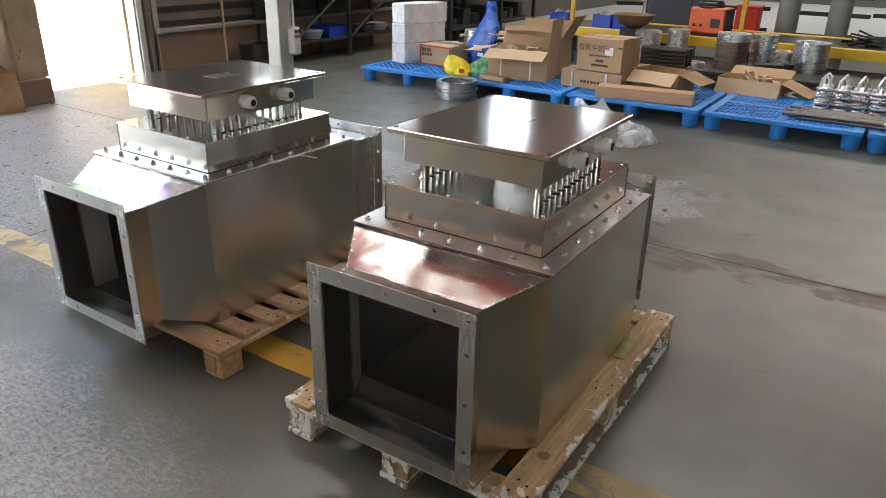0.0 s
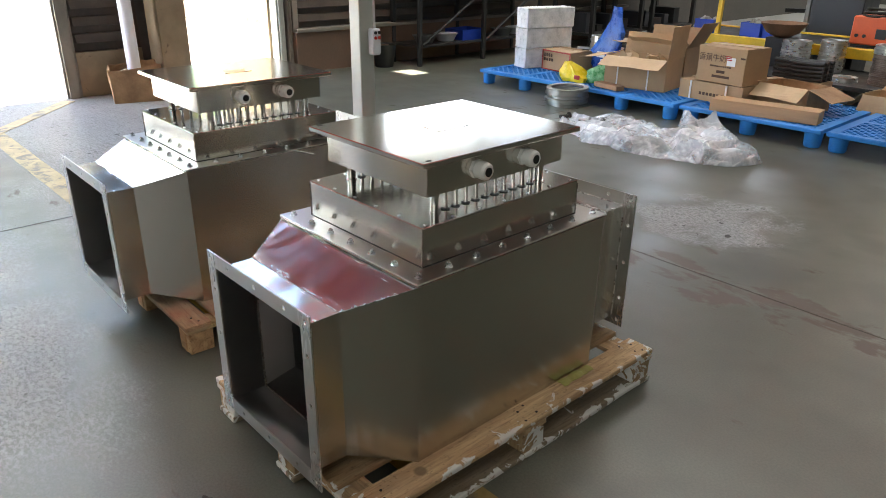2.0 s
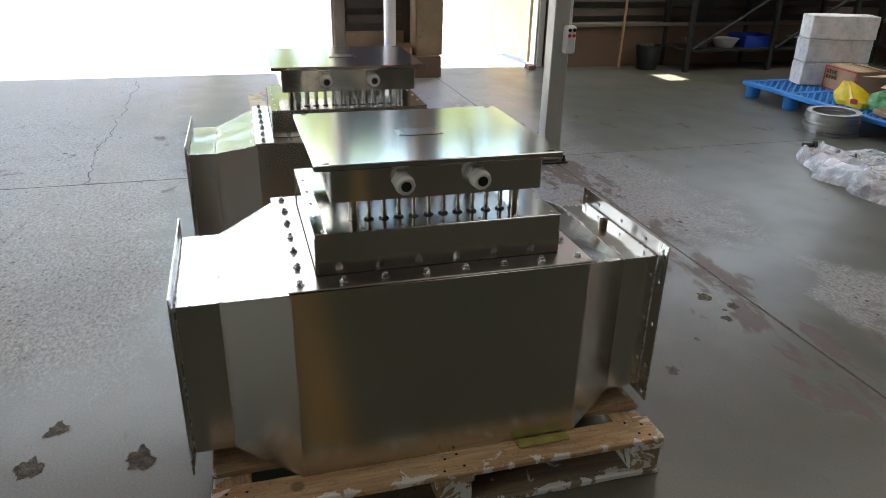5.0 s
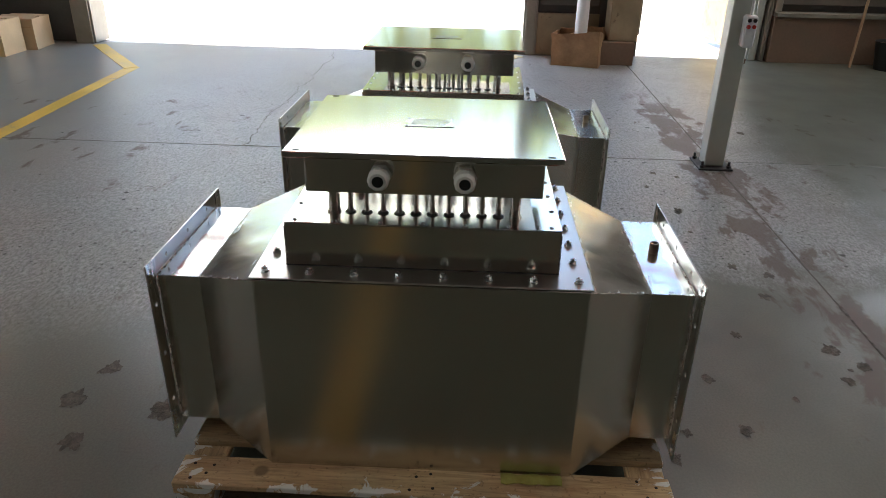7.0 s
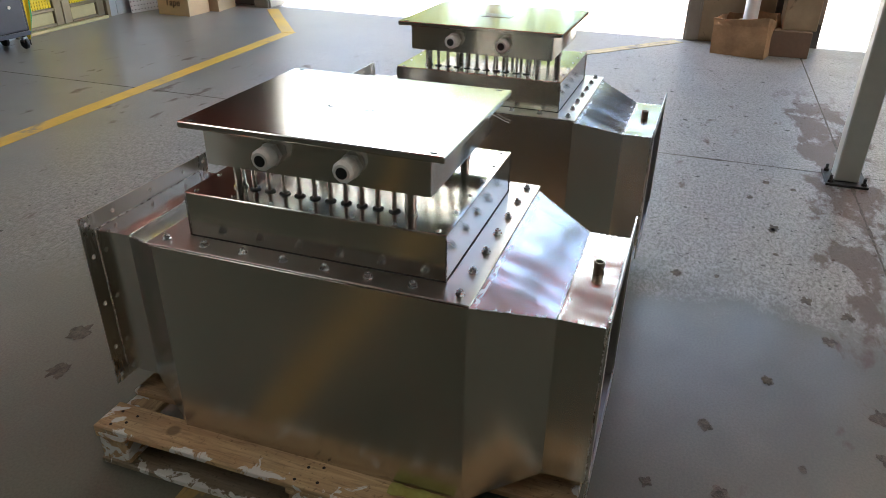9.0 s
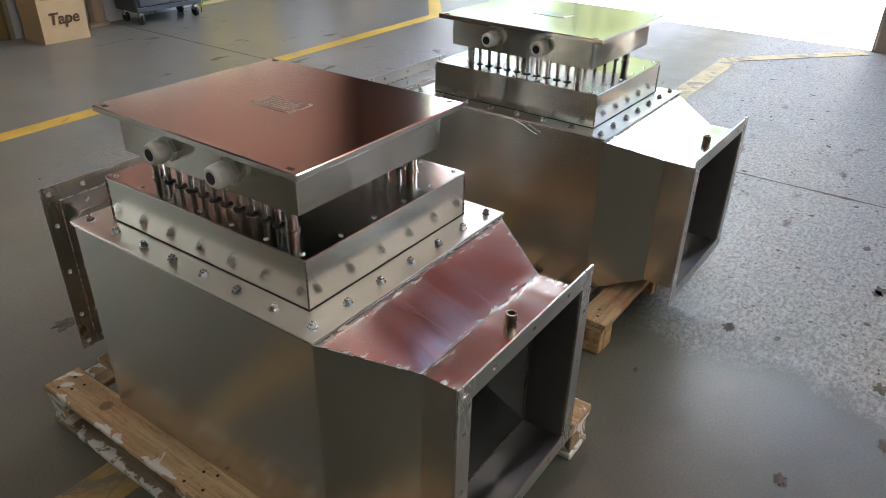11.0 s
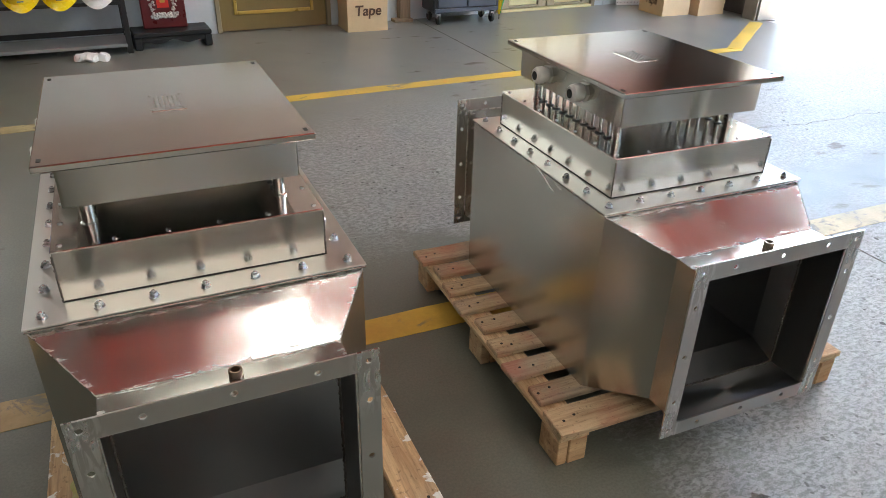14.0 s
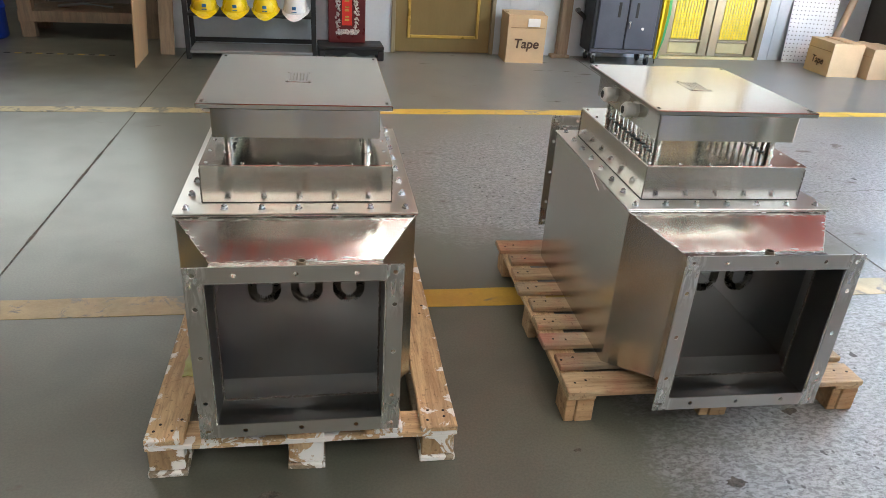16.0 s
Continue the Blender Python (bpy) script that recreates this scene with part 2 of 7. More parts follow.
def wood(name, light, dark, across, grey=0.3, paint=None, edge=None, red=0.0, cut=0.52):
    """Sawn pine: long grain, knots, grey weathering and specks, with optional flaked paint near an edge or a red stain."""
    m, nt, bs, vec = base_mat(name)
    oi = nt.nodes.new("ShaderNodeObjectInfo")
    shift = nt.nodes.new("ShaderNodeVectorMath")
    shift.operation = 'MULTIPLY_ADD'
    nt.links.new(oi.outputs["Random"], shift.inputs[0])
    shift.inputs[1].default_value = (7.0, 5.0, 3.0)
    nt.links.new(vec, shift.inputs[2])
    v = shift.outputs[0]
    g1 = noise_tex(nt, v, 2.6, 6.0, 0.66, across, 0.7)
    g2 = noise_tex(nt, v, 11.0, 5.0, 0.6, across, 0.4)
    w = noise_tex(nt, v, 5.0, 6.0, 0.7, None, 0.5)
    sp = noise_tex(nt, v, 85, 3.0, 0.6, (1.0, 1.0, 1.0))
    c = mixc(nt, ramp(nt, g1, 0.36, 0.64), rgb(light), rgb(dark))
    c = mixc(nt, ramp(nt, g2, 0.50, 0.70, 0.0, 0.65), c, rgb(dark, 0.55))
    c = mixc(nt, ramp(nt, w, 0.47, 0.66, 0.0, grey), c, rgb((0.27, 0.235, 0.19)))
    kn = node(nt, "ShaderNodeTexVoronoi", Scale=6.5)
    nt.links.new(v, kn.inputs["Vector"])
    ks = nt.nodes.new("ShaderNodeSeparateColor")
    nt.links.new(kn.outputs["Color"], ks.inputs[0])
    knot = ramp(nt, math_n(nt, 'SUBTRACT', math_n(nt, 'MULTIPLY', math_n(nt, 'POWER', ks.outputs[0], 4.0), 0.16), kn.outputs["Distance"]), 0.0, 0.05, 0.0, 0.8)
    c = mixc(nt, knot, c, rgb(dark, 0.38))
    c = mixc(nt, ramp(nt, sp, 0.60, 0.68, 0.0, 0.55), c, rgb(dark, 0.4))
    hsv = nt.nodes.new("ShaderNodeHueSaturation")
    nt.links.new(c, hsv.inputs["Color"])
    nt.links.new(ramp(nt, oi.outputs["Random"], 0, 1, 0.80, 1.14), hsv.inputs["Value"])
    c = hsv.outputs[0]
    h = math_n(nt, 'ADD', math_n(nt, 'MULTIPLY', g2, 0.6), math_n(nt, 'MULTIPLY', sp, 0.25))
    if red:
        rs = noise_tex(nt, v, 3.4, 4.0, 0.6)
        sx = nt.nodes.new("ShaderNodeSeparateXYZ")
        nt.links.new(vec, sx.inputs[0])
        k = math_n(nt, 'MULTIPLY', ramp(nt, sx.outputs[0], 0.26, 0.36), ramp(nt, rs, 0.48, 0.64, 0.0, red))
        c = mixc(nt, k, c, rgb((0.42, 0.10, 0.075)))
    if paint:
        fl = noise_tex(nt, v, 13.0, 7.0, 0.62, None, 0.9)
        k = ramp(nt, fl, cut, cut + 0.025)
        if edge:
            sx = nt.nodes.new("ShaderNodeSeparateXYZ")
            nt.links.new(vec, sx.inputs[0])
            ex = ramp(nt, math_n(nt, 'ABSOLUTE', sx.outputs[0]), edge[0] - 0.035, edge[0] - 0.004)
            ey = ramp(nt, math_n(nt, 'ABSOLUTE', sx.outputs[1]), edge[1] - 0.09, edge[1] - 0.01)
            near = math_n(nt, 'ADD', math_n(nt, 'MULTIPLY', math_n(nt, 'MAXIMUM', ex, ey), 0.16), -0.13)
            k = ramp(nt, math_n(nt, 'ADD', fl, near), cut, cut + 0.025)
        c = mixc(nt, k, c, rgb(paint))
        h = math_n(nt, 'ADD', h, math_n(nt, 'MULTIPLY', k, 0.5))
    nt.links.new(c, bs.inputs["Base Color"])
    nt.links.new(ramp(nt, w, 0.3, 0.7, 0.62, 0.85), bs.inputs["Roughness"])
    bump(nt, bs, h, 0.7, 0.004)
    return m


FLAKE = (0.78, 0.765, 0.72)
PALLET_WOOD = wood("pallet_wood", (0.53, 0.395, 0.235), (0.33, 0.215, 0.115), (1, 13, 13), 0.6, None, None, 0.5)
STRINGER_WOOD = wood("pallet_stringer_wood", (0.58, 0.42, 0.24), (0.38, 0.24, 0.12), (13, 1, 13), 0.35)
PALLET_WOOD_Y = wood("pallet_wood_lengthwise", (0.66, 0.465, 0.25), (0.41, 0.25, 0.125), (13, 1, 13), 0.25, FLAKE, (0.412, 0.61), 0.0, 0.545)
CROSS_WOOD = wood("pallet_cross_wood", (0.65, 0.46, 0.25), (0.40, 0.25, 0.125), (1, 13, 13), 0.25, FLAKE, (0.412, 0.61), 0.0, 0.51)
# grey bottom boards, with the shade under the deck put into their colour
SHADED_WOOD = wood("pallet_bottom_shaded_wood", (0.40, 0.32, 0.22), (0.25, 0.18, 0.11), (13, 1, 13), 0.75, FLAKE, (0.412, 0.61), 0.0, 0.50)
PALLET_BLOCK = wood("pallet_block_painted", (0.55, 0.38, 0.21), (0.34, 0.21, 0.10), (6, 6, 1), 0.2, FLAKE, None, 0.0, 0.48)
BLOCK_RAW = wood("pallet_block_raw", (0.57, 0.38, 0.20), (0.36, 0.20, 0.09), (1, 5, 5), 0.15)
NAIL = mat("rusty_nail", (0.035, 0.028, 0.022), 0.6, 0.5, 0.2, 20, 100, 0.1)
YELLOW_LINE = mat("floor_line_paint", (0.58, 0.37, 0.045), 0.45, 0, 0.12, 3.0, 60, 0.12, (0.62, 0.41, 0.065), None, (0.20, 0.19, 0.16), 0.60, 0.1, 0)
LANE_LINE = mat("deep_yellow_line_paint", (0.46, 0.27, 0.03), 0.45, 0, 0.15, 3.0, 60, 0.15, (0.50, 0.31, 0.045), None, (0.15, 0.14, 0.11), 0.60, 0.1, 0)
LANE_WORN = mat("scuffed_yellow_line_paint", (0.29, 0.19, 0.055), 0.42, 0, 0.15, 5.0, 60, 0.2, (0.37, 0.27, 0.12), None, (0.13, 0.12, 0.095), 0.53, 0.1, 0)
WORN_LINE = mat("worn_line_paint", (0.42, 0.32, 0.145), 0.45, 0, 0.2, 5.0, 70, 0.3, (0.47, 0.38, 0.20), None, (0.13, 0.125, 0.105), 0.52, 0.1, 0)
CARD = mat("cardboard", (0.42, 0.27, 0.145), 0.8, 0, 0.1, 3.0, 50, 0.12, None, None, None, 0.6, 0.06, 0.1)
CARD_IN = mat("cardboard_inside", (0.50, 0.36, 0.22), 0.8, 0, 0.1, 3.0, 50, 0.12)
CARD_PALE = mat("cardboard_pale", (0.58, 0.42, 0.25), 0.75, 0, 0.08, 3.0, 50, 0.1)
CARD_WORN = mat("cardboard_worn", (0.36, 0.20, 0.10), 0.8, 0, 0.2, 4.0, 50, 0.3, (0.42, 0.26, 0.14))
CARD_RED = mat("red_print", (0.40, 0.035, 0.03), 0.6, 0, 0.1, 5, 60, 0.05)
PRINT = mat("carton_print", (0.085, 0.045, 0.025), 0.7, 0, 0.1, 10, 90, 0.0)
PAPER = mat("white_paper", (0.75, 0.74, 0.72), 0.7, 0, 0.05, 10, 60, 0.05)
TAPE_STRAP = mat("white_strap", (0.72, 0.72, 0.70), 0.4, 0, 0.06, 10, 60, 0.05)
BLUE_PLASTIC = mat("blue_pallet_plastic", (0.022, 0.20, 0.60), 0.42, 0, 0.12, 2.0, 60, 0.1, (0.035, 0.25, 0.66), None, (0.10, 0.22, 0.42), 0.66, 0.1, 0.06)
BLUE_BIN = mat("blue_bin_plastic", (0.012, 0.055, 0.42), 0.4, 0, 0.12, 5.0, 60, 0.05)
BAG_BLUE = mat("blue_bag_film", (0.012, 0.075, 0.42), 0.3, 0, 0.2, 12, 60, 0.4, (0.03, 0.14, 0.55))
BAG_WHITE = mat("white_bag_print", (0.72, 0.75, 0.80), 0.35, 0, 0.1, 12, 60, 0.2)
BAG_YELLOW = mat("yellow_bag_film", (0.78, 0.60, 0.02), 0.3, 0, 0.12, 14, 60, 0.4)
BAG_GREEN = mat("green_bag_film", (0.04, 0.34, 0.09), 0.3, 0, 0.3, 14, 60, 0.4, (0.25, 0.55, 0.3))
WRAP = mat("wrapped_white_block", (0.76, 0.77, 0.75), 0.35, 0, 0.10, 14, 70, 0.6, (0.82, 0.82, 0.80))
PLANK = mat("packing_plank", (0.46, 0.28, 0.15), 0.65, 0, 0.12, 2, 30, 0.2, None, (1, 12, 12))
RING = mat("steel_rings", (0.82, 0.82, 0.80), 0.34, 1.0, 0.04, 10, 90, 0.03)
RING_RUST = mat("rusty_rings", (0.32, 0.24, 0.19), 0.45, 1.0, 0.3, 10, 90, 0.2)
DARK_STEEL = mat("dark_steel", (0.035, 0.034, 0.034), 0.5, 0.3, 0.25, 4, 50, 0.15)
RUBBER_BAR = mat("black_bars", (0.022, 0.022, 0.022), 0.5, 0, 0.3, 8, 60, 0.2)
RUST = mat("rusty_iron", (0.17, 0.085, 0.045), 0.65, 0.2, 0.3, 6, 60, 0.3)
SAFETY = mat("yellow_paint", (0.62, 0.40, 0.02), 0.45, 0, 0.15, 4, 50, 0.1, None, None, (0.12, 0.10, 0.07), 0.68)
WELDER_RED = mat("orange_machine_paint", (0.62, 0.09, 0.015), 0.4, 0, 0.08, 4, 60, 0.05)
GREY_PAINT = mat("grey_column_paint", (0.20, 0.21, 0.20), 0.5, 0, 0.15, 3, 40, 0.1)
POST_PAINT = mat("post_paint", (0.46, 0.47, 0.42), 0.45, 0, 0.1, 2.5, 40, 0.1, None, None, (0.28, 0.22, 0.16), 0.66, 0.08, 0)
JAMB = mat("door_jamb_paint", (0.27, 0.24, 0.20), 0.55, 0, 0.2, 2.5, 40, 0.15, None, None, (0.14, 0.09, 0.05), 0.62)
COLUMN = mat("brown_column_paint", (0.29, 0.215, 0.13), 0.55, 0, 0.2, 2.5, 40, 0.15, (0.33, 0.25, 0.16), None, (0.10, 0.06, 0.035), 0.62)
LOUVRE = mat("louvre_sheet", (0.085, 0.065, 0.05), 0.6, 0, 0.25, 3, 40, 0.2)
UPSTAND = mat("stained_upstand", (0.22, 0.145, 0.10), 0.75, 0, 0.25, 3, 40, 0.25, (0.16, 0.10, 0.07))
WALL_DARK = mat("shed_wall_sheet", (0.11, 0.10, 0.09), 0.7, 0, 0.2, 1.5, 30, 0.2)
WALL_UP = mat("grey_upper_sheet", (0.40, 0.395, 0.37), 0.6, 0, 0.12, 1.5, 30, 0.1)
WALL_RED = mat("red_brown_cladding", (0.58, 0.10, 0.075), 0.6, 0, 0.15, 1.5, 30, 0.15)
MAROON = mat("maroon_panel", (0.20, 0.095, 0.075), 0.55, 0, 0.12, 1.5, 30, 0.1)
DUN = mat("dun_panel", (0.34, 0.28, 0.255), 0.55, 0, 0.1, 1.5, 30, 0.1)
WALL_PALE = mat("partition_sheet", (0.50, 0.545, 0.58), 0.5, 0, 0.08, 1.5, 30, 0.06, None, None, (0.40, 0.40, 0.38), 0.70, 0.08, 0)
CREAM_LEAF = mat("rusty_cream_door", (0.20, 0.145, 0.07), 0.55, 0, 0.12, 3, 40, 0.15, None, None, (0.15, 0.065, 0.025), 0.58)
GOLD = mat("bronze_door_panel", (0.205, 0.145, 0.055), 0.42, 0.25, 0.10, 2.5, 120, 0.05, None, (1, 1, 0.2))
GOLD_LIGHT = mat("bronze_door_moulding", (0.50, 0.33, 0.07), 0.35, 0.3, 0.08, 4, 80, 0.05)
BRONZE = mat("bronze_door_frame", (0.30, 0.25, 0.165), 0.4, 0.35, 0.1, 3, 80, 0.05)
YELLOW_FILM = mat("yellow_grille", (0.80, 0.62, 0.015), 0.35, 0, 0.1, 12, 80, 0.1)
CREAM_PANEL = mat("cream_panel", (0.56, 0.50, 0.27), 0.45, 0, 0.08, 4, 60, 0.05)
CART = mat("tool_cart_paint", (0.085, 0.095, 0.125), 0.4, 0.1, 0.1, 4, 60, 0.05)
CART_DARK = mat("tool_cart_side", (0.035, 0.037, 0.045), 0.45, 0.1, 0.1, 4, 60, 0.05)
CHROME = mat("chrome", (0.65, 0.65, 0.66), 0.15, 1.0, 0.05, 10, 90, 0.0)
HELMET_Y = mat("yellow_helmet", (0.80, 0.58, 0.01), 0.28, 0, 0.06, 6, 60, 0.02)
HELMET_W = mat("white_helmet", (0.76, 0.77, 0.78), 0.28, 0, 0.05, 6, 60, 0.02)
LOGO_BLUE = mat("blue_badge", (0.03, 0.13, 0.32), 0.4, 0, 0.1, 6, 60, 0.0)
SHELF_BLACK = mat("black_shelf", (0.014, 0.014, 0.015), 0.5, 0.1, 0.2, 4, 60, 0.1)
SHELF_GREY = mat("dusty_shelf", (0.20, 0.20, 0.20), 0.6, 0, 0.15, 4, 60, 0.1)
LACQUER = mat("dark_red_lacquer", (0.115, 0.014, 0.016), 0.35, 0, 0.12, 4, 60, 0.05)
SILVER = mat("silver_relief", (0.50, 0.48, 0.45), 0.4, 0.7, 0.3, 40, 140, 0.6)
RED_STRIP = mat("red_strip", (0.62, 0.03, 0.02), 0.5, 0, 0.08, 8, 60, 0.05)
WHITE_PLASTIC = mat("white_plastic", (0.72, 0.73, 0.75), 0.4, 0, 0.05, 6, 60, 0.05)
OLD_WOOD = mat("old_timber", (0.27, 0.20, 0.135), 0.75, 0, 0.25, 3, 40, 0.35, None, (10, 10, 1))
PLY = mat("plywood_board", (0.42, 0.27, 0.16), 0.65, 0, 0.12, 3, 40, 0.15, None, (8, 8, 1))
PALE_TUBE = mat("paper_tube", (0.42, 0.33, 0.24), 0.7, 0, 0.1, 4, 60, 0.1)
UMB_Y = mat("umbrella_yellow", (0.75, 0.55, 0.01), 0.6, 0, 0.1, 8, 60, 0.2)
UMB_G = mat("umbrella_green", (0.02, 0.30, 0.08), 0.6, 0, 0.1, 8, 60, 0.2)
ALU = mat("aluminium_basin", (0.45, 0.45, 0.43), 0.42, 1.0, 0.1, 8, 60, 0.05)
RED_PAINT = mat("red_paint", (0.5, 0.03, 0.02), 0.45, 0, 0.1, 5, 60, 0.05)
OUT_GROUND = mat("sunlit_concrete", (0.70, 0.68, 0.63), 0.8, 0, 0.1, 0.6, 20, 0.1, None, None, None, 0.6, 0.05, 0)
OUT_WALL = mat("tan_boundary_wall", (0.46, 0.36, 0.24), 0.8, 0, 0.15, 0.5, 20, 0.1)
LEAF = mat("foliage", (0.26, 0.30, 0.11), 0.6, 0, 0.2, 2, 20, 0.2, (0.30, 0.34, 0.13))
lb = LEAF.node_tree.nodes["Principled BSDF"]
lb.inputs["Transmission Weight"].default_value, lb.inputs["IOR"].default_value = 0.45, 1.02
BARK = mat("bark", (0.13, 0.10, 0.07), 0.85, 0, 0.2, 4, 30, 0.4)
ROOF_SHEET = mat("red_roof_sheet", (0.46, 0.085, 0.06), 0.6, 0.1, 0.1, 1, 20, 0.1)
ROOF_GREY = mat("grey_roof_sheet", (0.26, 0.255, 0.24), 0.6, 0.1, 0.1, 1, 20, 0.1)
RED_OXIDE = mat("red_oxide_steel", (0.46, 0.07, 0.045), 0.55, 0, 0.15, 2, 30, 0.1)
WINDOW_FRAME = mat("window_bar_paint", (0.30, 0.31, 0.30), 0.5, 0, 0.1, 3, 40, 0.1)


def floor_mat():
    """Grey-green sealed concrete: worn and chipped towards the doors, door and south light put into its pale tones,
    smooth inside, rust stain along one joint.
    """
    m, nt, bs, vec = base_mat("sealed_concrete_floor")
    sep = nt.nodes.new("ShaderNodeSeparateXYZ")
    nt.links.new(vec, sep.inputs[0])
    a = noise_tex(nt, vec, 0.55, 5.0, 0.6)
    b = noise_tex(nt, vec, 3.6, 6.0, 0.6)
    cloud = noise_tex(nt, vec, 0.75, 2.0, 0.5)
    mottle = noise_tex(nt, vec, 3.1, 2.0, 0.5)
    f = noise_tex(nt, vec, 95, 4.0, 0.7)
    g = noise_tex(nt, vec, 34, 7.0, 0.75)
    k = noise_tex(nt, vec, 62, 6.0, 0.78, (1.0, 2.0, 1.0))
    k2 = noise_tex(nt, vec, 44, 6.0, 0.74, (1.0, 1.8, 1.0), 0.5)
    # traffic wear and painted glare, strong by the wide doorway; scuffed north bay patch
    wear_glare = math_n(nt, 'ADD', ramp(nt, sep.outputs[0], -0.45, -1.5), ramp(nt, a, 0.35, 0.65, -0.45, 0.25))
    wear_glare = math_n(nt, 'MULTIPLY', wear_glare, ramp(nt, sep.outputs[1], -0.9, 0.6))
    # the glare, put into the pale colour, stops at the heaters' shade
    jog = math_n(nt, 'MULTIPLY', math_n(nt, 'SUBTRACT', b, 0.5), 0.9)
    west = ramp(nt, math_n(nt, 'ADD', sep.outputs[0], jog), -1.40, -1.90)
    west = math_n(nt, 'MULTIPLY', west, ramp(nt, math_n(nt, 'ADD', sep.outputs[1], jog), 4.9, 4.2))
    west = math_n(nt, 'MULTIPLY', west, ramp(nt, math_n(nt, 'ADD', sep.outputs[1], jog), 1.7, 2.5))
    aisle = ramp(nt, math_n(nt, 'ADD', sep.outputs[1], jog), 1.95, 1.45, 0.0, 0.78)
    wear_glare = math_n(nt, 'MULTIPLY', wear_glare, math_n(nt, 'MAXIMUM', west, aisle))
    px, py = math_n(nt, 'ADD', sep.outputs[0], 0.85), math_n(nt, 'SUBTRACT', sep.outputs[1], 4.75)
    rad = math_n(nt, 'SQRT', math_n(nt, 'ADD', math_n(nt, 'MULTIPLY', px, px), math_n(nt, 'MULTIPLY', py, py)))
    patch = ramp(nt, math_n(nt, 'ADD', rad, math_n(nt, 'MULTIPLY', math_n(nt, 'SUBTRACT', b, 0.5), 1.1)), 0.48, 0.20)
    wear_glare = math_n(nt, 'MAXIMUM', math_n(nt, 'MINIMUM', math_n(nt, 'MAXIMUM', wear_glare, 0.0), 1.0), patch)
    c = mixc(nt, soft(nt, cloud, 0.2, 0.8), rgb((0.096, 0.098, 0.075)), rgb((0.165, 0.167, 0.130)))
    c = mixc(nt, soft(nt, mottle, 0.25, 0.85, 0.0, 0.7), c, rgb((0.074, 0.074, 0.056)))
    # brighter light towards the south-west, put into the floor's base colour
    south_light = soft(nt, math_n(nt, 'ADD', sep.outputs[1], math_n(nt, 'MULTIPLY', math_n(nt, 'SUBTRACT', cloud, 0.5), 2.2)), 2.3, 0.3)
    south_light = math_n(nt, 'MULTIPLY', south_light, soft(nt, sep.outputs[0], 0.7, -0.5))
    c = mixc(nt, south_light, c, mixc(nt, soft(nt, mottle, 0.2, 0.8), rgb((0.190, 0.189, 0.168)), rgb((0.250, 0.247, 0.222))))
    grit = noise_tex(nt, vec, 130, 3.0, 0.7)
    c = mixc(nt, soft(nt, grit, 0.25, 0.75, 0.0, 0.42), c, rgb((0.055, 0.055, 0.045)))
    # bare aggregate where the sealer has gone: crisp pale grains in a grey paste, with a few larger pale smears
    bare = mixc(nt, ramp(nt, k2, 0.43, 0.55), rgb((0.125, 0.126, 0.121)), rgb((0.290, 0.291, 0.284)))
    bare = mixc(nt, ramp(nt, g, 0.54, 0.61, 0.0, 0.7), bare, rgb((0.39, 0.39, 0.385)))
    bare = mixc(nt, ramp(nt, b, 0.52, 0.70, 0.0, 0.35), bare, rgb((0.13, 0.128, 0.118)))
    c = mixc(nt, ramp(nt, math_n(nt, 'ADD', wear_glare, math_n(nt, 'MULTIPLY', math_n(nt, 'SUBTRACT', k2, 0.5), 0.8)), 0.25, 0.75, 0.0, 0.92), c, bare)
    # small chips knocked out of the surface
    wv = nt.nodes.new("ShaderNodeVectorMath")
    wv.operation = 'MULTIPLY_ADD'
    nz = node(nt, "ShaderNodeTexNoise", Scale=26.0, Detail=2.0)
    nt.links.new(vec, nz.inputs["Vector"])
    nt.links.new(nz.outputs["Color"], wv.inputs[0])
    wv.inputs[1].default_value = (0.022, 0.040, 0.0)
    nt.links.new(vec, wv.inputs[2])
    vo = node(nt, "ShaderNodeTexVoronoi", Scale=9.0)
    nt.links.new(wv.outputs[0], vo.inputs["Vector"])
    vs = nt.nodes.new("ShaderNodeSeparateColor")
    nt.links.new(vo.outputs["Color"], vs.inputs[0])
    size = math_n(nt, 'MULTIPLY', math_n(nt, 'POWER', vs.outputs[0], 2.6), 0.17)
    size = math_n(nt, 'MULTIPLY', size, math_n(nt, 'ADD', math_n(nt, 'MULTIPLY', wear_glare, 0.88), 0.12))
    chip = ramp(nt, math_n(nt, 'SUBTRACT', size, vo.outputs["Distance"]), 0.0, 0.012)
    vo2 = node(nt, "ShaderNodeTexVoronoi", Scale=38.0)
    nt.links.new(wv.outputs[0], vo2.inputs["Vector"])
    vs2 = nt.nodes.new("ShaderNodeSeparateColor")
    nt.links.new(vo2.outputs["Color"], vs2.inputs[0])
    size2 = math_n(nt, 'MULTIPLY', math_n(nt, 'POWER', vs2.outputs[1], 3.0), math_n(nt, 'MULTIPLY', wear_glare, 0.34))
    chip = math_n(nt, 'MAXIMUM', chip, ramp(nt, math_n(nt, 'SUBTRACT', size2, vo2.outputs["Distance"]), 0.0, 0.03, 0.0, 0.85))
    c = mixc(nt, chip, c, rgb((0.050, 0.048, 0.043)))
    # rust and dirt that ran along the joint at y = 4.05
    off = math_n(nt, 'ABSOLUTE', math_n(nt, 'ADD', math_n(nt, 'SUBTRACT', sep.outputs[1], 4.00), math_n(nt, 'MULTIPLY', math_n(nt, 'SUBTRACT', b, 0.5), 0.45)))
    near = soft(nt, off, 0.32, 0.02)
    blot = noise_tex(nt, vec, 7.0, 6.0, 0.6, (0.5, 1.0, 1.0), 0.3)
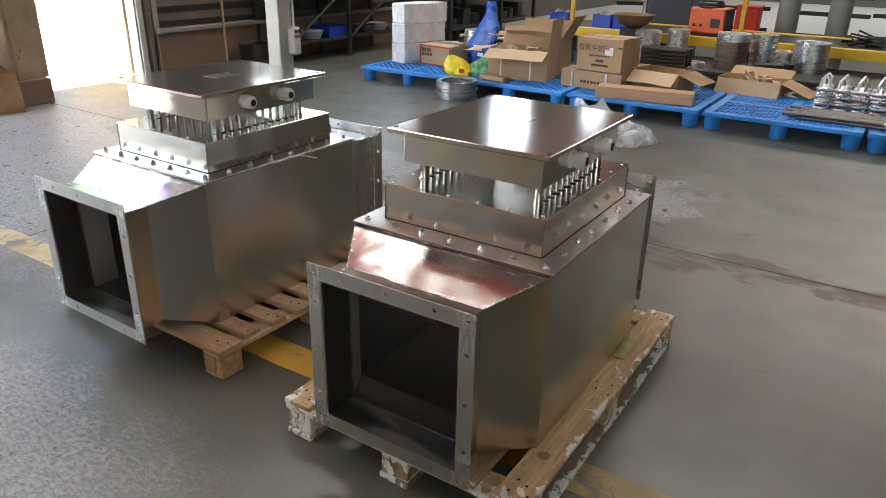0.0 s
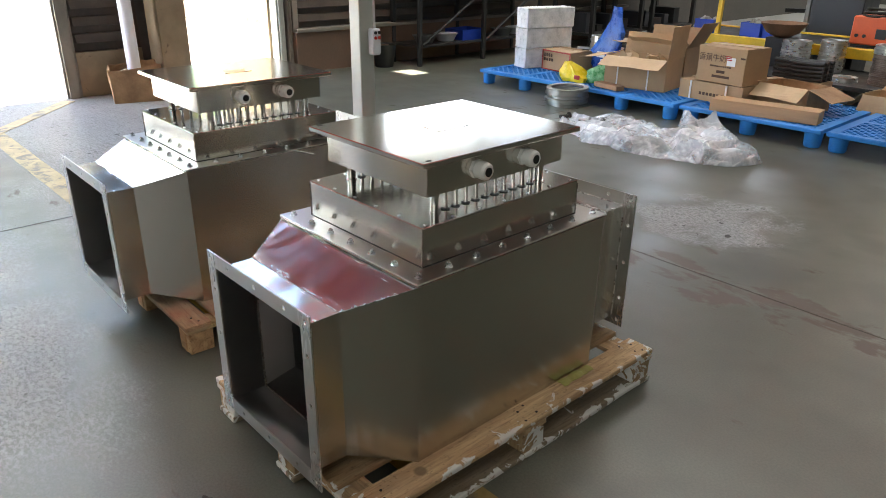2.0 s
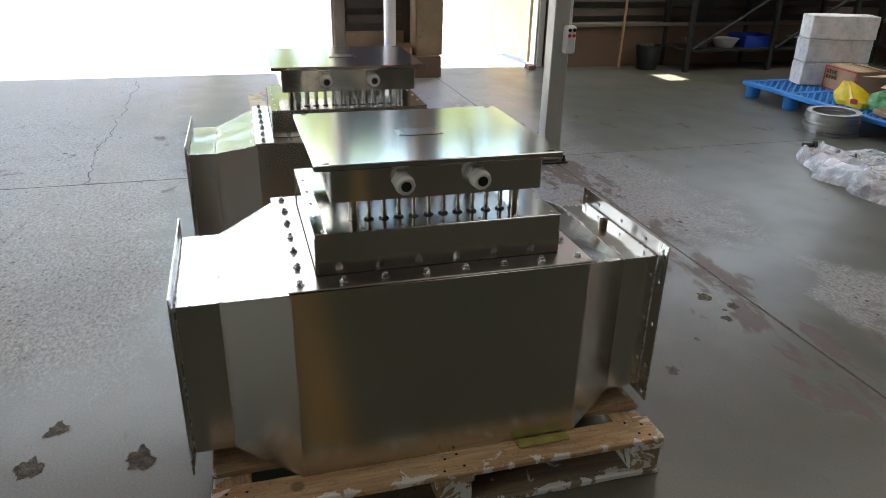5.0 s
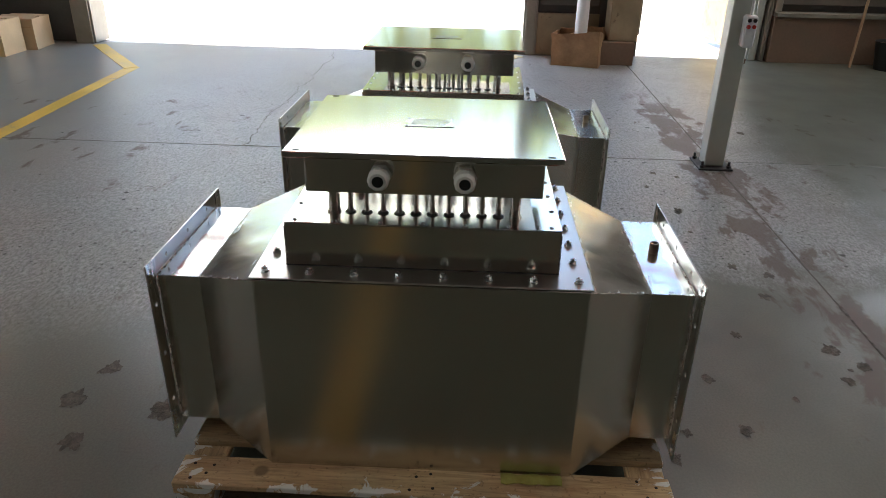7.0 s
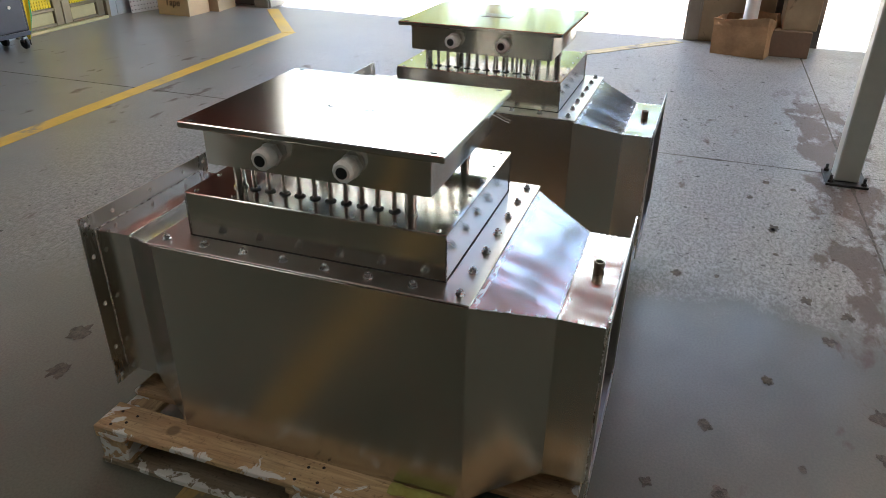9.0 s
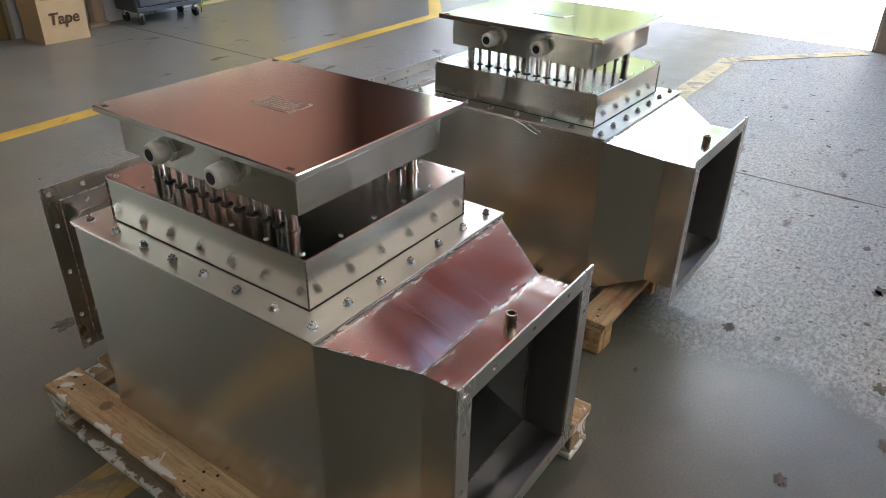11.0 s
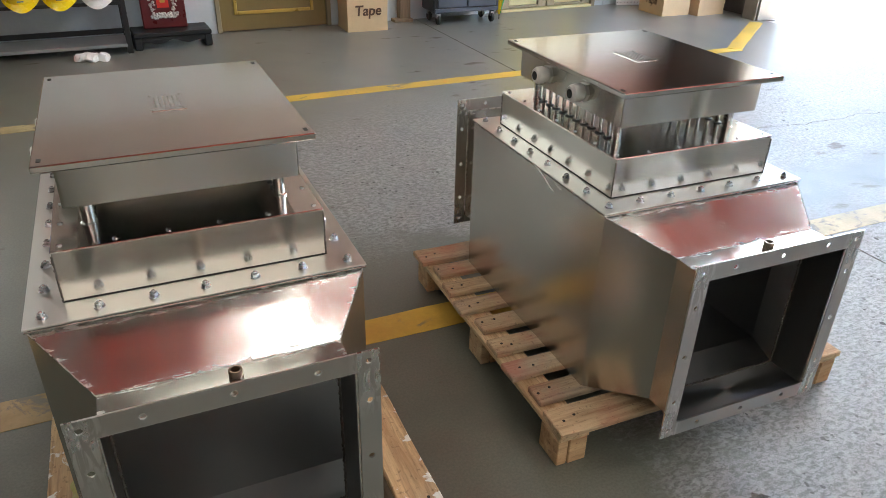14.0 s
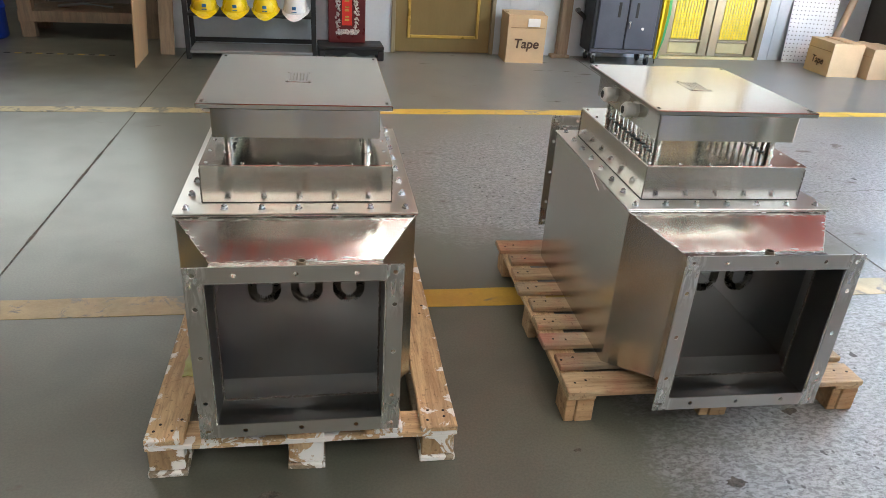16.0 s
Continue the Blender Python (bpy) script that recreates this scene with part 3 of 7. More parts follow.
    foot = math_n(nt, 'MULTIPLY', ramp(nt, sep.outputs[0], -4.9, -4.2), ramp(nt, sep.outputs[0], -2.2, -2.8))
    rust = ramp(nt, math_n(nt, 'ADD', math_n(nt, 'MULTIPLY', near, 0.20), math_n(nt, 'ADD', blot, math_n(nt, 'MULTIPLY', foot, 0.05))), 0.66, 0.73, 0.0, 0.85)
    rust = math_n(nt, 'MULTIPLY', rust, ramp(nt, sep.outputs[0], -5.2, -4.4))
    rust = math_n(nt, 'MULTIPLY', rust, ramp(nt, sep.outputs[0], 1.3, 0.6))
    c = mixc(nt, rust, c, rgb((0.082, 0.050, 0.034)))
    nt.links.new(c, bs.inputs["Base Color"])
    r = soft(nt, cloud, 0.2, 0.8, 0.29, 0.33)
    r = math_n(nt, 'ADD', r, soft(nt, mottle, 0.2, 0.8, 0.0, 0.04))
    r = math_n(nt, 'ADD', r, math_n(nt, 'MULTIPLY', wear_glare, 0.07))
    r = math_n(nt, 'ADD', r, math_n(nt, 'MULTIPLY', rust, 0.2))
    r = math_n(nt, 'ADD', r, math_n(nt, 'MULTIPLY', chip, 0.3))
    nt.links.new(r, bs.inputs["Roughness"])
    bs.inputs["Specular IOR Level"].default_value = 0.62
    rough_part = math_n(nt, 'ADD', math_n(nt, 'MULTIPLY', f, 0.25), math_n(nt, 'MULTIPLY', k, 0.75))
    h = math_n(nt, 'MULTIPLY', rough_part, math_n(nt, 'ADD', math_n(nt, 'MULTIPLY', wear_glare, 0.98), 0.015))
    h = math_n(nt, 'ADD', h, math_n(nt, 'MULTIPLY', cloud, 0.15))
    h = math_n(nt, 'SUBTRACT', h, math_n(nt, 'MULTIPLY', chip, 0.5))
    bump(nt, bs, h, 0.8, 0.0042)
    return m


FLOOR = floor_mat()
FLOOR_PALE = mat("pale_bay_floor", (0.42, 0.43, 0.42), 0.35, 0, 0.1, 0.6, 30, 0.08, None, None, None, 0.6, 0.08, 0)


def film_mat():
    """Thin crinkled wrap: mostly clear, milky along its folds."""
    m, nt, bs, vec = base_mat("clear_wrap_film")
    f = noise_tex(nt, vec, 4.5, 4.0, 0.6, None, 0.6)
    fold = noise_tex(nt, vec, 9.0, 5.0, 0.6, (1.0, 0.45, 1.0), 1.4)
    fine = noise_tex(nt, vec, 60, 3.0, 0.6, None, 0.5)
    c = mixc(nt, ramp(nt, fold, 0.35, 0.65), rgb((0.74, 0.80, 0.88)), rgb((0.90, 0.92, 0.95)))
    nt.links.new(c, bs.inputs["Base Color"])
    nt.links.new(ramp(nt, f, 0.3, 0.7, 0.16, 0.34), bs.inputs["Roughness"])
    bs.inputs["Specular IOR Level"].default_value = 0.8
    al = math_n(nt, 'ADD', ramp(nt, f, 0.36, 0.64, 0.22, 0.60), ramp(nt, fold, 0.50, 0.68, 0.0, 0.30))
    nt.links.new(math_n(nt, 'MINIMUM', al, 0.92), bs.inputs["Alpha"])
    h = math_n(nt, 'ADD', math_n(nt, 'MULTIPLY', fold, 0.8), math_n(nt, 'MULTIPLY', fine, 0.10))
    bump(nt, bs, h, 0.7, 0.02)
    return m


FILM = film_mat()
# ---------------------------------------------------------------- building helpers
def mesh_of(name, bm, material, smooth=False):
    bmesh.ops.recalc_face_normals(bm, faces=bm.faces)
    me = bpy.data.meshes.new(name)
    bm.to_mesh(me)
    bm.free()
    for mm in (material if isinstance(material, (list, tuple)) else [material]):
        me.materials.append(mm)
    if smooth:
        me.shade_smooth()
        me.set_sharp_from_angle(angle=radians(38))
    return me


def part(name, bm, material, parent, label="", smooth=False):
    ob = new(name, mesh_of(name, bm, material, smooth))
    ob.parent = parent
    if label:
        ob["label"] = label
    return ob


def shared(name, me, parent, m=None):
    ob = new(name, me)
    ob.parent = parent
    if m is not None:
        ob.matrix_basis = m
    return ob


def thing(name, m, label, category, group="", kind=""):
    ob = new(name)
    ob.empty_display_size = 0.1
    ob.matrix_basis = m
    return tagged(ob, label, category, group, kind)


def bx(bm, x0, x1, y0, y1, z0, z1, bev=0.0, m=None):
    r = bmesh.ops.create_cube(bm, size=1.0)["verts"]
    for v in r:
        v.co = Vector(((x0 + x1) / 2 + v.co.x * (x1 - x0), (y0 + y1) / 2 + v.co.y * (y1 - y0), (z0 + z1) / 2 + v.co.z * (z1 - z0)))
        if m:
            v.co = m @ v.co
    if bev:
        es = list({e for v in r for e in v.link_edges})
        bmesh.ops.bevel(bm, geom=es, offset=bev, segments=1, affect='EDGES', profile=0.5)
    return r


def box(x0, x1, y0, y1, z0, z1, bev=0.0, m=None):
    bm = bmesh.new()
    bx(bm, x0, x1, y0, y1, z0, z1, bev, m)
    return bm


def tube(bm, p0, p1, r0, r1=None, seg=16, caps=True):
    p0, p1 = Vector(p0), Vector(p1)
    q = (p1 - p0).to_track_quat('Z', 'Y').to_matrix()
    r1 = r0 if r1 is None else r1
    a, b = [], []
    for i in range(seg):
        c, s = math.cos(2 * math.pi * i / seg), math.sin(2 * math.pi * i / seg)
        a.append(bm.verts.new(p0 + q @ Vector((r0 * c, r0 * s, 0))))
        b.append(bm.verts.new(p1 + q @ Vector((r1 * c, r1 * s, 0))))
    for i in range(seg):
        j = (i + 1) % seg
        bm.faces.new((a[i], a[j], b[j], b[i]))
    if caps:
        bm.faces.new(a[::-1])
        bm.faces.new(b)


def lathe(bm, profile, seg=24, m=None):
    """profile: radius and height, from below up."""
    rows = []
    for r, z in profile:
        row = []
        for i in range(seg):
            co = Vector((r * math.cos(2 * math.pi * i / seg), r * math.sin(2 * math.pi * i / seg), z))
            row.append(bm.verts.new(m @ co if m else co))
        rows.append(row)
    for a, b in zip(rows, rows[1:]):
        for i in range(seg):
            j = (i + 1) % seg
            bm.faces.new((a[i], a[j], b[j], b[i]))
    bm.faces.new(rows[0][::-1])
    bm.faces.new(rows[-1])


def path_tube(bm, pts, r, seg=8):
    """A bent tube through points."""
    rows = []
    pts = [Vector(p) for p in pts]
    for i, p in enumerate(pts):
        d = (pts[min(i + 1, len(pts) - 1)] - pts[max(i - 1, 0)]).normalized()
        q = d.to_track_quat('Z', 'Y').to_matrix()
        rows.append([bm.verts.new(p + q @ Vector((r * math.cos(2 * math.pi * k / seg), r * math.sin(2 * math.pi * k / seg), 0))) for k in range(seg)])
    for a, b in zip(rows, rows[1:]):
        # keep neighbouring rings in step
        k0 = min(range(seg), key=lambda k: (b[k].co - a[0].co).length)
        b[:] = b[k0:] + b[:k0]
        for i in range(seg):
            j = (i + 1) % seg
            bm.faces.new((a[i], a[j], b[j], b[i]))
    bm.faces.new(rows[0][::-1])
    bm.faces.new(rows[-1])


def torus(bm, R, r, m=None, seg=28, sub=8):
    rows = []
    for i in range(seg):
        a = 2 * math.pi * i / seg
        row = []
        for k in range(sub):
            b = 2 * math.pi * k / sub
            co = Vector(((R + r * math.cos(b)) * math.cos(a), (R + r * math.cos(b)) * math.sin(a), r * math.sin(b)))
            row.append(bm.verts.new(m @ co if m else co))
        rows.append(row)
    for i in range(seg):
        a, b = rows[i], rows[(i + 1) % seg]
        for k in range(sub):
            j = (k + 1) % sub
            bm.faces.new((a[k], b[k], b[j], a[j]))


def text_part(name, body, size, material, parent, m, label=""):
    cu = bpy.data.curves.new(name, 'FONT')
    cu.body, cu.size, cu.extrude = body, size, 0.0006
    cu.align_x, cu.align_y = 'CENTER', 'CENTER'
    cu.offset, cu.shear = (0.02 * size, 0.12) if body.isascii() else (0.0, 0.0)
    tmp = bpy.data.objects.new(name, cu)
    scene.collection.objects.link(tmp)
    me = bpy.data.meshes.new_from_object(tmp.evaluated_get(bpy.context.evaluated_depsgraph_get()))
    bpy.data.objects.remove(tmp)
    me.materials.clear()
    me.materials.append(material)
    ob = new(name, me)
    ob.parent = parent
    ob.matrix_basis = m
    if label:
        ob["label"] = label
    return ob


def wobble(bm, amount, scale=6.0, seed=0.0):
    for v in bm.verts:
        n = noise.noise_vector(v.co * scale + Vector((seed, seed * 1.7, -seed)))
        v.co += n * amount


# ---------------------------------------------------------------- floor, walls, roof
def slab(name, x0, x1, y0, y1, material, label, kind_name="floor"):
    ob = new(name, mesh_of(name, box(x0, x1, y0, y1, -0.06, 0.0, 0.0008), material))
    return tagged(ob, label, kind_name, "", "structure")


J = 0.003
xs, ys = (-6.62, -3.2, 0.6, 20.0), (-12.0, 4.05, 12.4)
for i in range(3):
    for k in range(2):
        slab("floor", xs[i] + J, xs[i + 1] - J, ys[k] + J, ys[k + 1] - J, FLOOR, "grey-green sealed concrete floor slab, scuffed and pitted")
slab("floor", -6.62, 20.0, 12.4 + J, 24.0, FLOOR_PALE, "pale sealed floor of the bright far bay")
tagged(new("floor_base", mesh_of("floor_base", box(-6.62, 20.0, -12.0, 24.0, -0.12, -0.03), GAP)), "dark filler in the floor joints", "floor", "", "structure")
tagged(new("ground", mesh_of("ground", box(-160, -6.62, -90, 110, -0.10, -0.015), OUT_GROUND)), "sunlit pale concrete yard outside the doors", "ground", "", "structure")


def strip(name, p, q, w, material, label, top_z=0.0016):
    p, q = Vector((*p, 0)), Vector((*q, 0))
    d = (q - p).normalized()
    n = Vector((-d.y, d.x, 0)) * w / 2
    L = (q - p).length
    k = max(2, int(L / 0.12))
    bm = bmesh.new()
    rng = random.Random(int(abs(p.x * 31 + q.y * 17) * 10))
    top = []
    for i in range(k + 1):
        c = p + d * (L * i / k)
        e1, e2 = 1 + rng.uniform(-0.04, 0.04), 1 + rng.uniform(-0.04, 0.04)
        top.append((bm.verts.new(c + n * e1 + Vector((0, 0, top_z))), bm.verts.new(c - n * e2 + Vector((0, 0, top_z)))))
    for a, b in zip(top, top[1:]):
        bm.faces.new((a[0], a[1], b[1], b[0]))
    r = bmesh.ops.extrude_face_region(bm, geom=bm.faces[:])
    for v in r["geom"]:
        if isinstance(v, bmesh.types.BMVert):
            v.co.z = -0.0005
    return tagged(new(name, mesh_of(name, bm, material)), label, "floor marking", "", "structure")


strip("floor_marking", (6.0, -0.20), (-0.66, -0.434), 0.125, WORN_LINE, "faded yellow painted floor line")
strip("floor_marking", (-0.67, -0.434), (-5.40, -0.60), 0.125, YELLOW_LINE, "bright yellow painted floor line")
strip("floor_marking", (-5.36, -0.60), (-6.45, -1.44), 0.125, YELLOW_LINE, "yellow line running diagonally to the door jamb", 0.0042)
strip("floor_marking", (5.0, 2.24), (-0.22, 2.21), 0.135, LANE_WORN, "scuffed yellow floor line beside the pallet")
strip("floor_marking", (-0.225, 2.21), (-2.2, 2.199), 0.135, LANE_LINE, "deep yellow floor line under the pallets")
strip("floor_marking", (-2.205, 2.199), (-5.56, 2.18), 0.135, WORN_LINE, "worn yellow floor line by the doorway")
strip("floor_marking", (-5.50, 2.17), (-6.45, 3.00), 0.12, WORN_LINE, "worn yellow diagonal line at the doorway", 0.0042)
for i in range(14):
    x = 1.15 + i * 0.085
    strip("floor_marking", (x, -2.07), (x + 0.05, -2.07), 0.035, YELLOW_LINE if i % 2 else GAP, "black and yellow hazard tape on the floor")


def floor_pit(x, y, r):
    bm = bmesh.new()
    rng = random.Random(int(abs(x * 100 + y * 37)))
    vs = []
    for i in range(44):
        a = 2 * math.pi * i / 44
        rr = r * (1.0 + 0.75 * noise.noise(Vector((math.cos(a) * 1.5 + x * 9, math.sin(a) * 1.5, y * 7))) + 0.12 * rng.uniform(-1, 1))
        vs.append(bm.verts.new((x + rr * 1.15 * math.cos(a), y + rr * 0.85 * math.sin(a), 0.0012)))
    bm.faces.new(vs)
    return tagged(new("floor_stain", mesh_of("floor_stain", bm, STAIN)), "dark rough chip in the concrete floor", "floor stain", "", "structure")


STAIN = mat("chipped_concrete", (0.082, 0.069, 0.052), 0.75, 0, 0.5, 40, 190, 1.0, (0.112, 0.096, 0.076), None, (0.040, 0.034, 0.026), 0.57, 0.1, 0)
for px, py, pr in ((-0.61, 1.67, 0.05), (-0.64, 1.38, 0.045), (-0.45, 1.47, 0.045), (-0.80, 1.41, 0.04), (-3.84, 4.43, 0.07), (-4.27, 4.04, 0.04), (-2.37, 3.65, 0.06),
                   (-0.90, 3.39, 0.05), (-1.18, 3.57, 0.045), (-1.67, 3.86, 0.06), (-1.48, 3.78, 0.055), (-1.11, 3.88, 0.07), (-1.01, 3.95, 0.06), (-0.92, 3.86, 0.05), (-1.82, 3.41, 0.03)):
    floor_pit(px, py, pr * (0.85 if py < 3.0 else 0.42))
rng = random.Random(17)
for _ in range(14):
    px = rng.uniform(-3.1, -0.5)
    floor_pit(px, 3.55 + rng.uniform(-0.45, 0.5) + 0.08 * px, rng.uniform(0.008, 0.024))


def crumbled_joint(p, q, seed):
    """Broken edges of a saw-cut joint: a thin ragged band, wider where pieces have come out."""
    p, q = Vector((*p, 0.0011)), Vector((*q, 0.0011))
    n = int((q - p).length / 0.03)
    side = Vector((-(q - p).y, (q - p).x, 0)).normalized()
    rng = random.Random(seed)
    bm = bmesh.new()
    row = []
    for i in range(n + 1):
        c = p.lerp(q, i / n)
        broken = max(0.0, noise.noise(Vector((i * 0.21, seed, 0.5)))) ** 1.5
        a, b = (0.0032 + rng.uniform(0, 0.0022) + 0.017 * broken * rng.uniform(0.3, 1.0) for _ in range(2))
        row.append((bm.verts.new(c - side * a), bm.verts.new(c + side * b)))
    for u, v in zip(row, row[1:]):
        bm.faces.new((u[0], v[0], v[1], u[1]))
    tagged(new("floor_crack", mesh_of("floor_crack", bm, STAIN)), "crumbled edge along a floor joint", "floor crack", "", "structure")


crumbled_joint((0.6, -2.6), (0.6, 4.02), 3)
crumbled_joint((-6.4, 4.05), (0.57, 4.05), 8)
crumbled_joint((-3.2, -2.4), (-3.2, 4.02), 12)
# crack that wanders from the big doorway
bm = bmesh.new()
rng = random.Random(4)
pts = [(-6.4 + 3.19 * i / 70, 1.10 + 0.07 * noise.noise(Vector((i * 0.16, 2.2, 0))) + 0.016 * rng.uniform(-1, 1)) for i in range(71)]
row = []
for (x, y) in pts:
    w = 0.0015 + 0.003 * rng.random()
    row.append((bm.verts.new((x, y - w, 0.001)), bm.verts.new((x, y + w, 0.001))))
for a, b in zip(row, row[1:]):
    bm.faces.new((a[0], b[0], b[1], a[1]))
tagged(new("floor_crack", mesh_of("floor_crack", bm, STAIN)), "fine wandering crack in the concrete", "floor crack", "", "structure")

W = -6.62  # inner face of the west wall
DOOR_A, DOOR_B, DOOR_H = -1.52, 3.05, 3.5
D2_A, D2_B, D2_H = 4.22, 5.36, 2.6


def wall_piece(name, x0, x1, y0, y1, z0, z1, material, label):
    return tagged(new(name, mesh_of(name, box(x0, x1, y0, y1, z0, z1), material)), label, "wall", "", "structure")


wl = "dark sheet-clad workshop wall"
rl = "red-brown upper cladding of the workshop"
wall_piece("wall_west", W - 0.18, W, -12.0, DOOR_A, 0, 3.2, WALL_DARK, wl)
wall_piece("wall_west", W - 0.18, W, -12.0, DOOR_A, 3.2, ROOF, MAROON, rl)
wall_piece("wall_west", W - 0.18, W, DOOR_A, DOOR_B, DOOR_H, ROOF, WALL_RED, rl)
wall_piece("wall_west", W - 0.18, W, DOOR_B, D2_A, 0, 2.7, WALL_DARK, wl)
wall_piece("wall_west", W - 0.18, W, D2_A, D2_B, D2_H, 2.7, WALL_DARK, wl)
wall_piece("wall_west", W - 0.18, W, D2_B, 6.2, 0, 2.15, WALL_DARK, wl)
wall_piece("wall_west", W - 0.18, W, D2_B, 6.2, 2.15, 4.3, WALL_UP, "grey upper sheet of the workshop wall")
wall_piece("wall_west", W - 0.18, W, DOOR_B, 6.2, 4.3, ROOF, WALL_RED, rl)
# bars of the open transom over the louvres and the small door
bm = bmesh.new()
for yy in (3.9, 4.65, 5.3):
    bx(bm, W - 0.10, W - 0.04, yy - 0.03, yy + 0.03, 2.7, 4.3)
tagged(new("window_frame", mesh_of("window_frame", bm, WINDOW_FRAME)), "grey steel bars of the transom over the small door", "window", "", "structure")
wall_piece("wall_west", W - 0.18, W, 6.2, 24.0, 4.4, ROOF, MAROON, rl)
yy0 = 6.2
for wy, hw, z0, z1 in WINDOWS:
    wall_piece("wall_west", W - 0.18, W, yy0, wy - hw, 0, 2.15, WALL_DARK, wl)
    wall_piece("wall_west", W - 0.18, W, yy0, wy - hw, 2.15, 4.4, WALL_UP if yy0 < 9 else WALL_DARK, wl)
    wall_piece("wall_west", W - 0.18, W, wy - hw, wy + hw, 0, z0, WALL_DARK, wl)
    if z1 < 4.4:
        wall_piece("wall_west", W - 0.18, W, wy - hw, wy + hw, z1, 4.4, WALL_UP if wy < 9 else WALL_DARK, wl)
    yy0 = wy + hw
wall_piece("wall_west", W - 0.18, W, yy0, 24.0, 0, 4.4, WALL_DARK, wl)
wall_piece("wall_north", W, 20.0, 24.0, 24.2, 0, ROOF, WALL_DARK, wl)
wall_piece("wall_east", 20.0, 20.2, -12.0, 24.0, 0, ROOF, WALL_DARK, wl)
wall_piece("wall_south_far", W, 20.0, -12.2, -12.0, 0, ROOF, WALL_RED, wl)
wall_piece("wall_recess", 0.75, 6.0, -5.2, -5.0, 0, 2.1, WALL_DARK, wl)
# mullions of the high west windows
for wy, hw, z0, z1 in WINDOWS:
    bm = bmesh.new()
    for yy in (wy - hw + 0.025, wy, wy + hw - 0.025):
        bx(bm, W - 0.08, W - 0.03, yy - 0.025, yy + 0.025, z0, z1)
    bx(bm, W - 0.08, W - 0.03, wy - hw + 0.05, wy - 0.025, z0, z0 + 0.05)
    bx(bm, W - 0.08, W - 0.03, wy + 0.025, wy + hw - 0.05, z1 - 0.05, z1)
    tagged(new("window_frame", mesh_of("window_frame", bm, WINDOW_FRAME)), "grey steel bars of a high window", "window", "", "structure")

# red roof with an unseen gap added by the wall, to throw a sun patch
for x0, x1, y0, y1 in ((W - 0.2, -6.5, -12.2, 24.2), (-6.5, -5.95, -12.2, 2.88), (-6.5, -5.95, 3.14, 24.2), (-5.95, 0.4, -12.2, 24.2)):
    tagged(new("ceiling", mesh_of("ceiling", box(x0, x1, y0, y1, ROOF, ROOF + 0.02), ROOF_SHEET)), "red sheet roof over the door side", "ceiling", "", "structure")
tagged(new("ceiling", mesh_of("ceiling", box(0.4, 20.2, -12.2, 24.2, ROOF, ROOF + 0.12), ROOF_GREY)), "grey sheet roof of the inner hall", "ceiling", "", "structure")
for k in range(10):
    y = -10.2 + k * 3.6
    bm = bmesh.new()
    bx(bm, W, 20.0, y - 0.10, y + 0.10, ROOF - 0.62, ROOF - 0.58)
    bx(bm, W, 20.0, y - 0.015, y + 0.015, ROOF - 0.60, ROOF - 0.04)
    bx(bm, W, 20.0, y - 0.10, y + 0.10, ROOF - 0.05, ROOF - 0.01)
    tagged(new("roof_beam", mesh_of("roof_beam", bm, RED_OXIDE)), "red-oxide painted steel roof beam", "roof beam", "", "structure")

# white panels added over the unseen roof lamps to pass as skylights
for sx, sy, w, h, power in ROOF_LAMPS:
    tagged(new("skylight", mesh_of("skylight", box(sx - w / 2, sx + w / 2, sy - h / 2, sy + h / 2, ROOF - 0.03, ROOF - 0.005, 0.004), WHITE_PLASTIC)), "white panel added above an unseen roof lamp", "skylight", "", "structure")
# pale panel and bars added behind the unseen end lamp
ew = thing("end_panel", pose(6.0, -11.995, 5.0), "wide pale panel added behind the unseen end lamp", "window", "", "structure")
part("pane", box(-5.5, 5.5, 0.0, 0.03, -1.3, 1.3), FANLIGHT, ew)
for k in range(6):
    part("window_bar", box(-5.5 + k * 2.17, -5.42 + k * 2.17, 0.03, 0.07, -1.3, 1.3, 0.004), WINDOW_FRAME, ew)

JAMB_PALE = mat("pale_kerb", (0.50, 0.44, 0.34), 0.8, 0, 0.12, 1.5, 30, 0.1)
# outside: boundary wall and trees across the yard
wall_piece("kerb", -14.6, -13.6, -60, 90, -0.05, 0.22, JAMB_PALE, "pale planter kerb across the yard")
wall_piece("boundary_wall", -15.4, -15.2, -60, 90, 0, 2.0, OUT_WALL, "tan boundary wall across the yard")


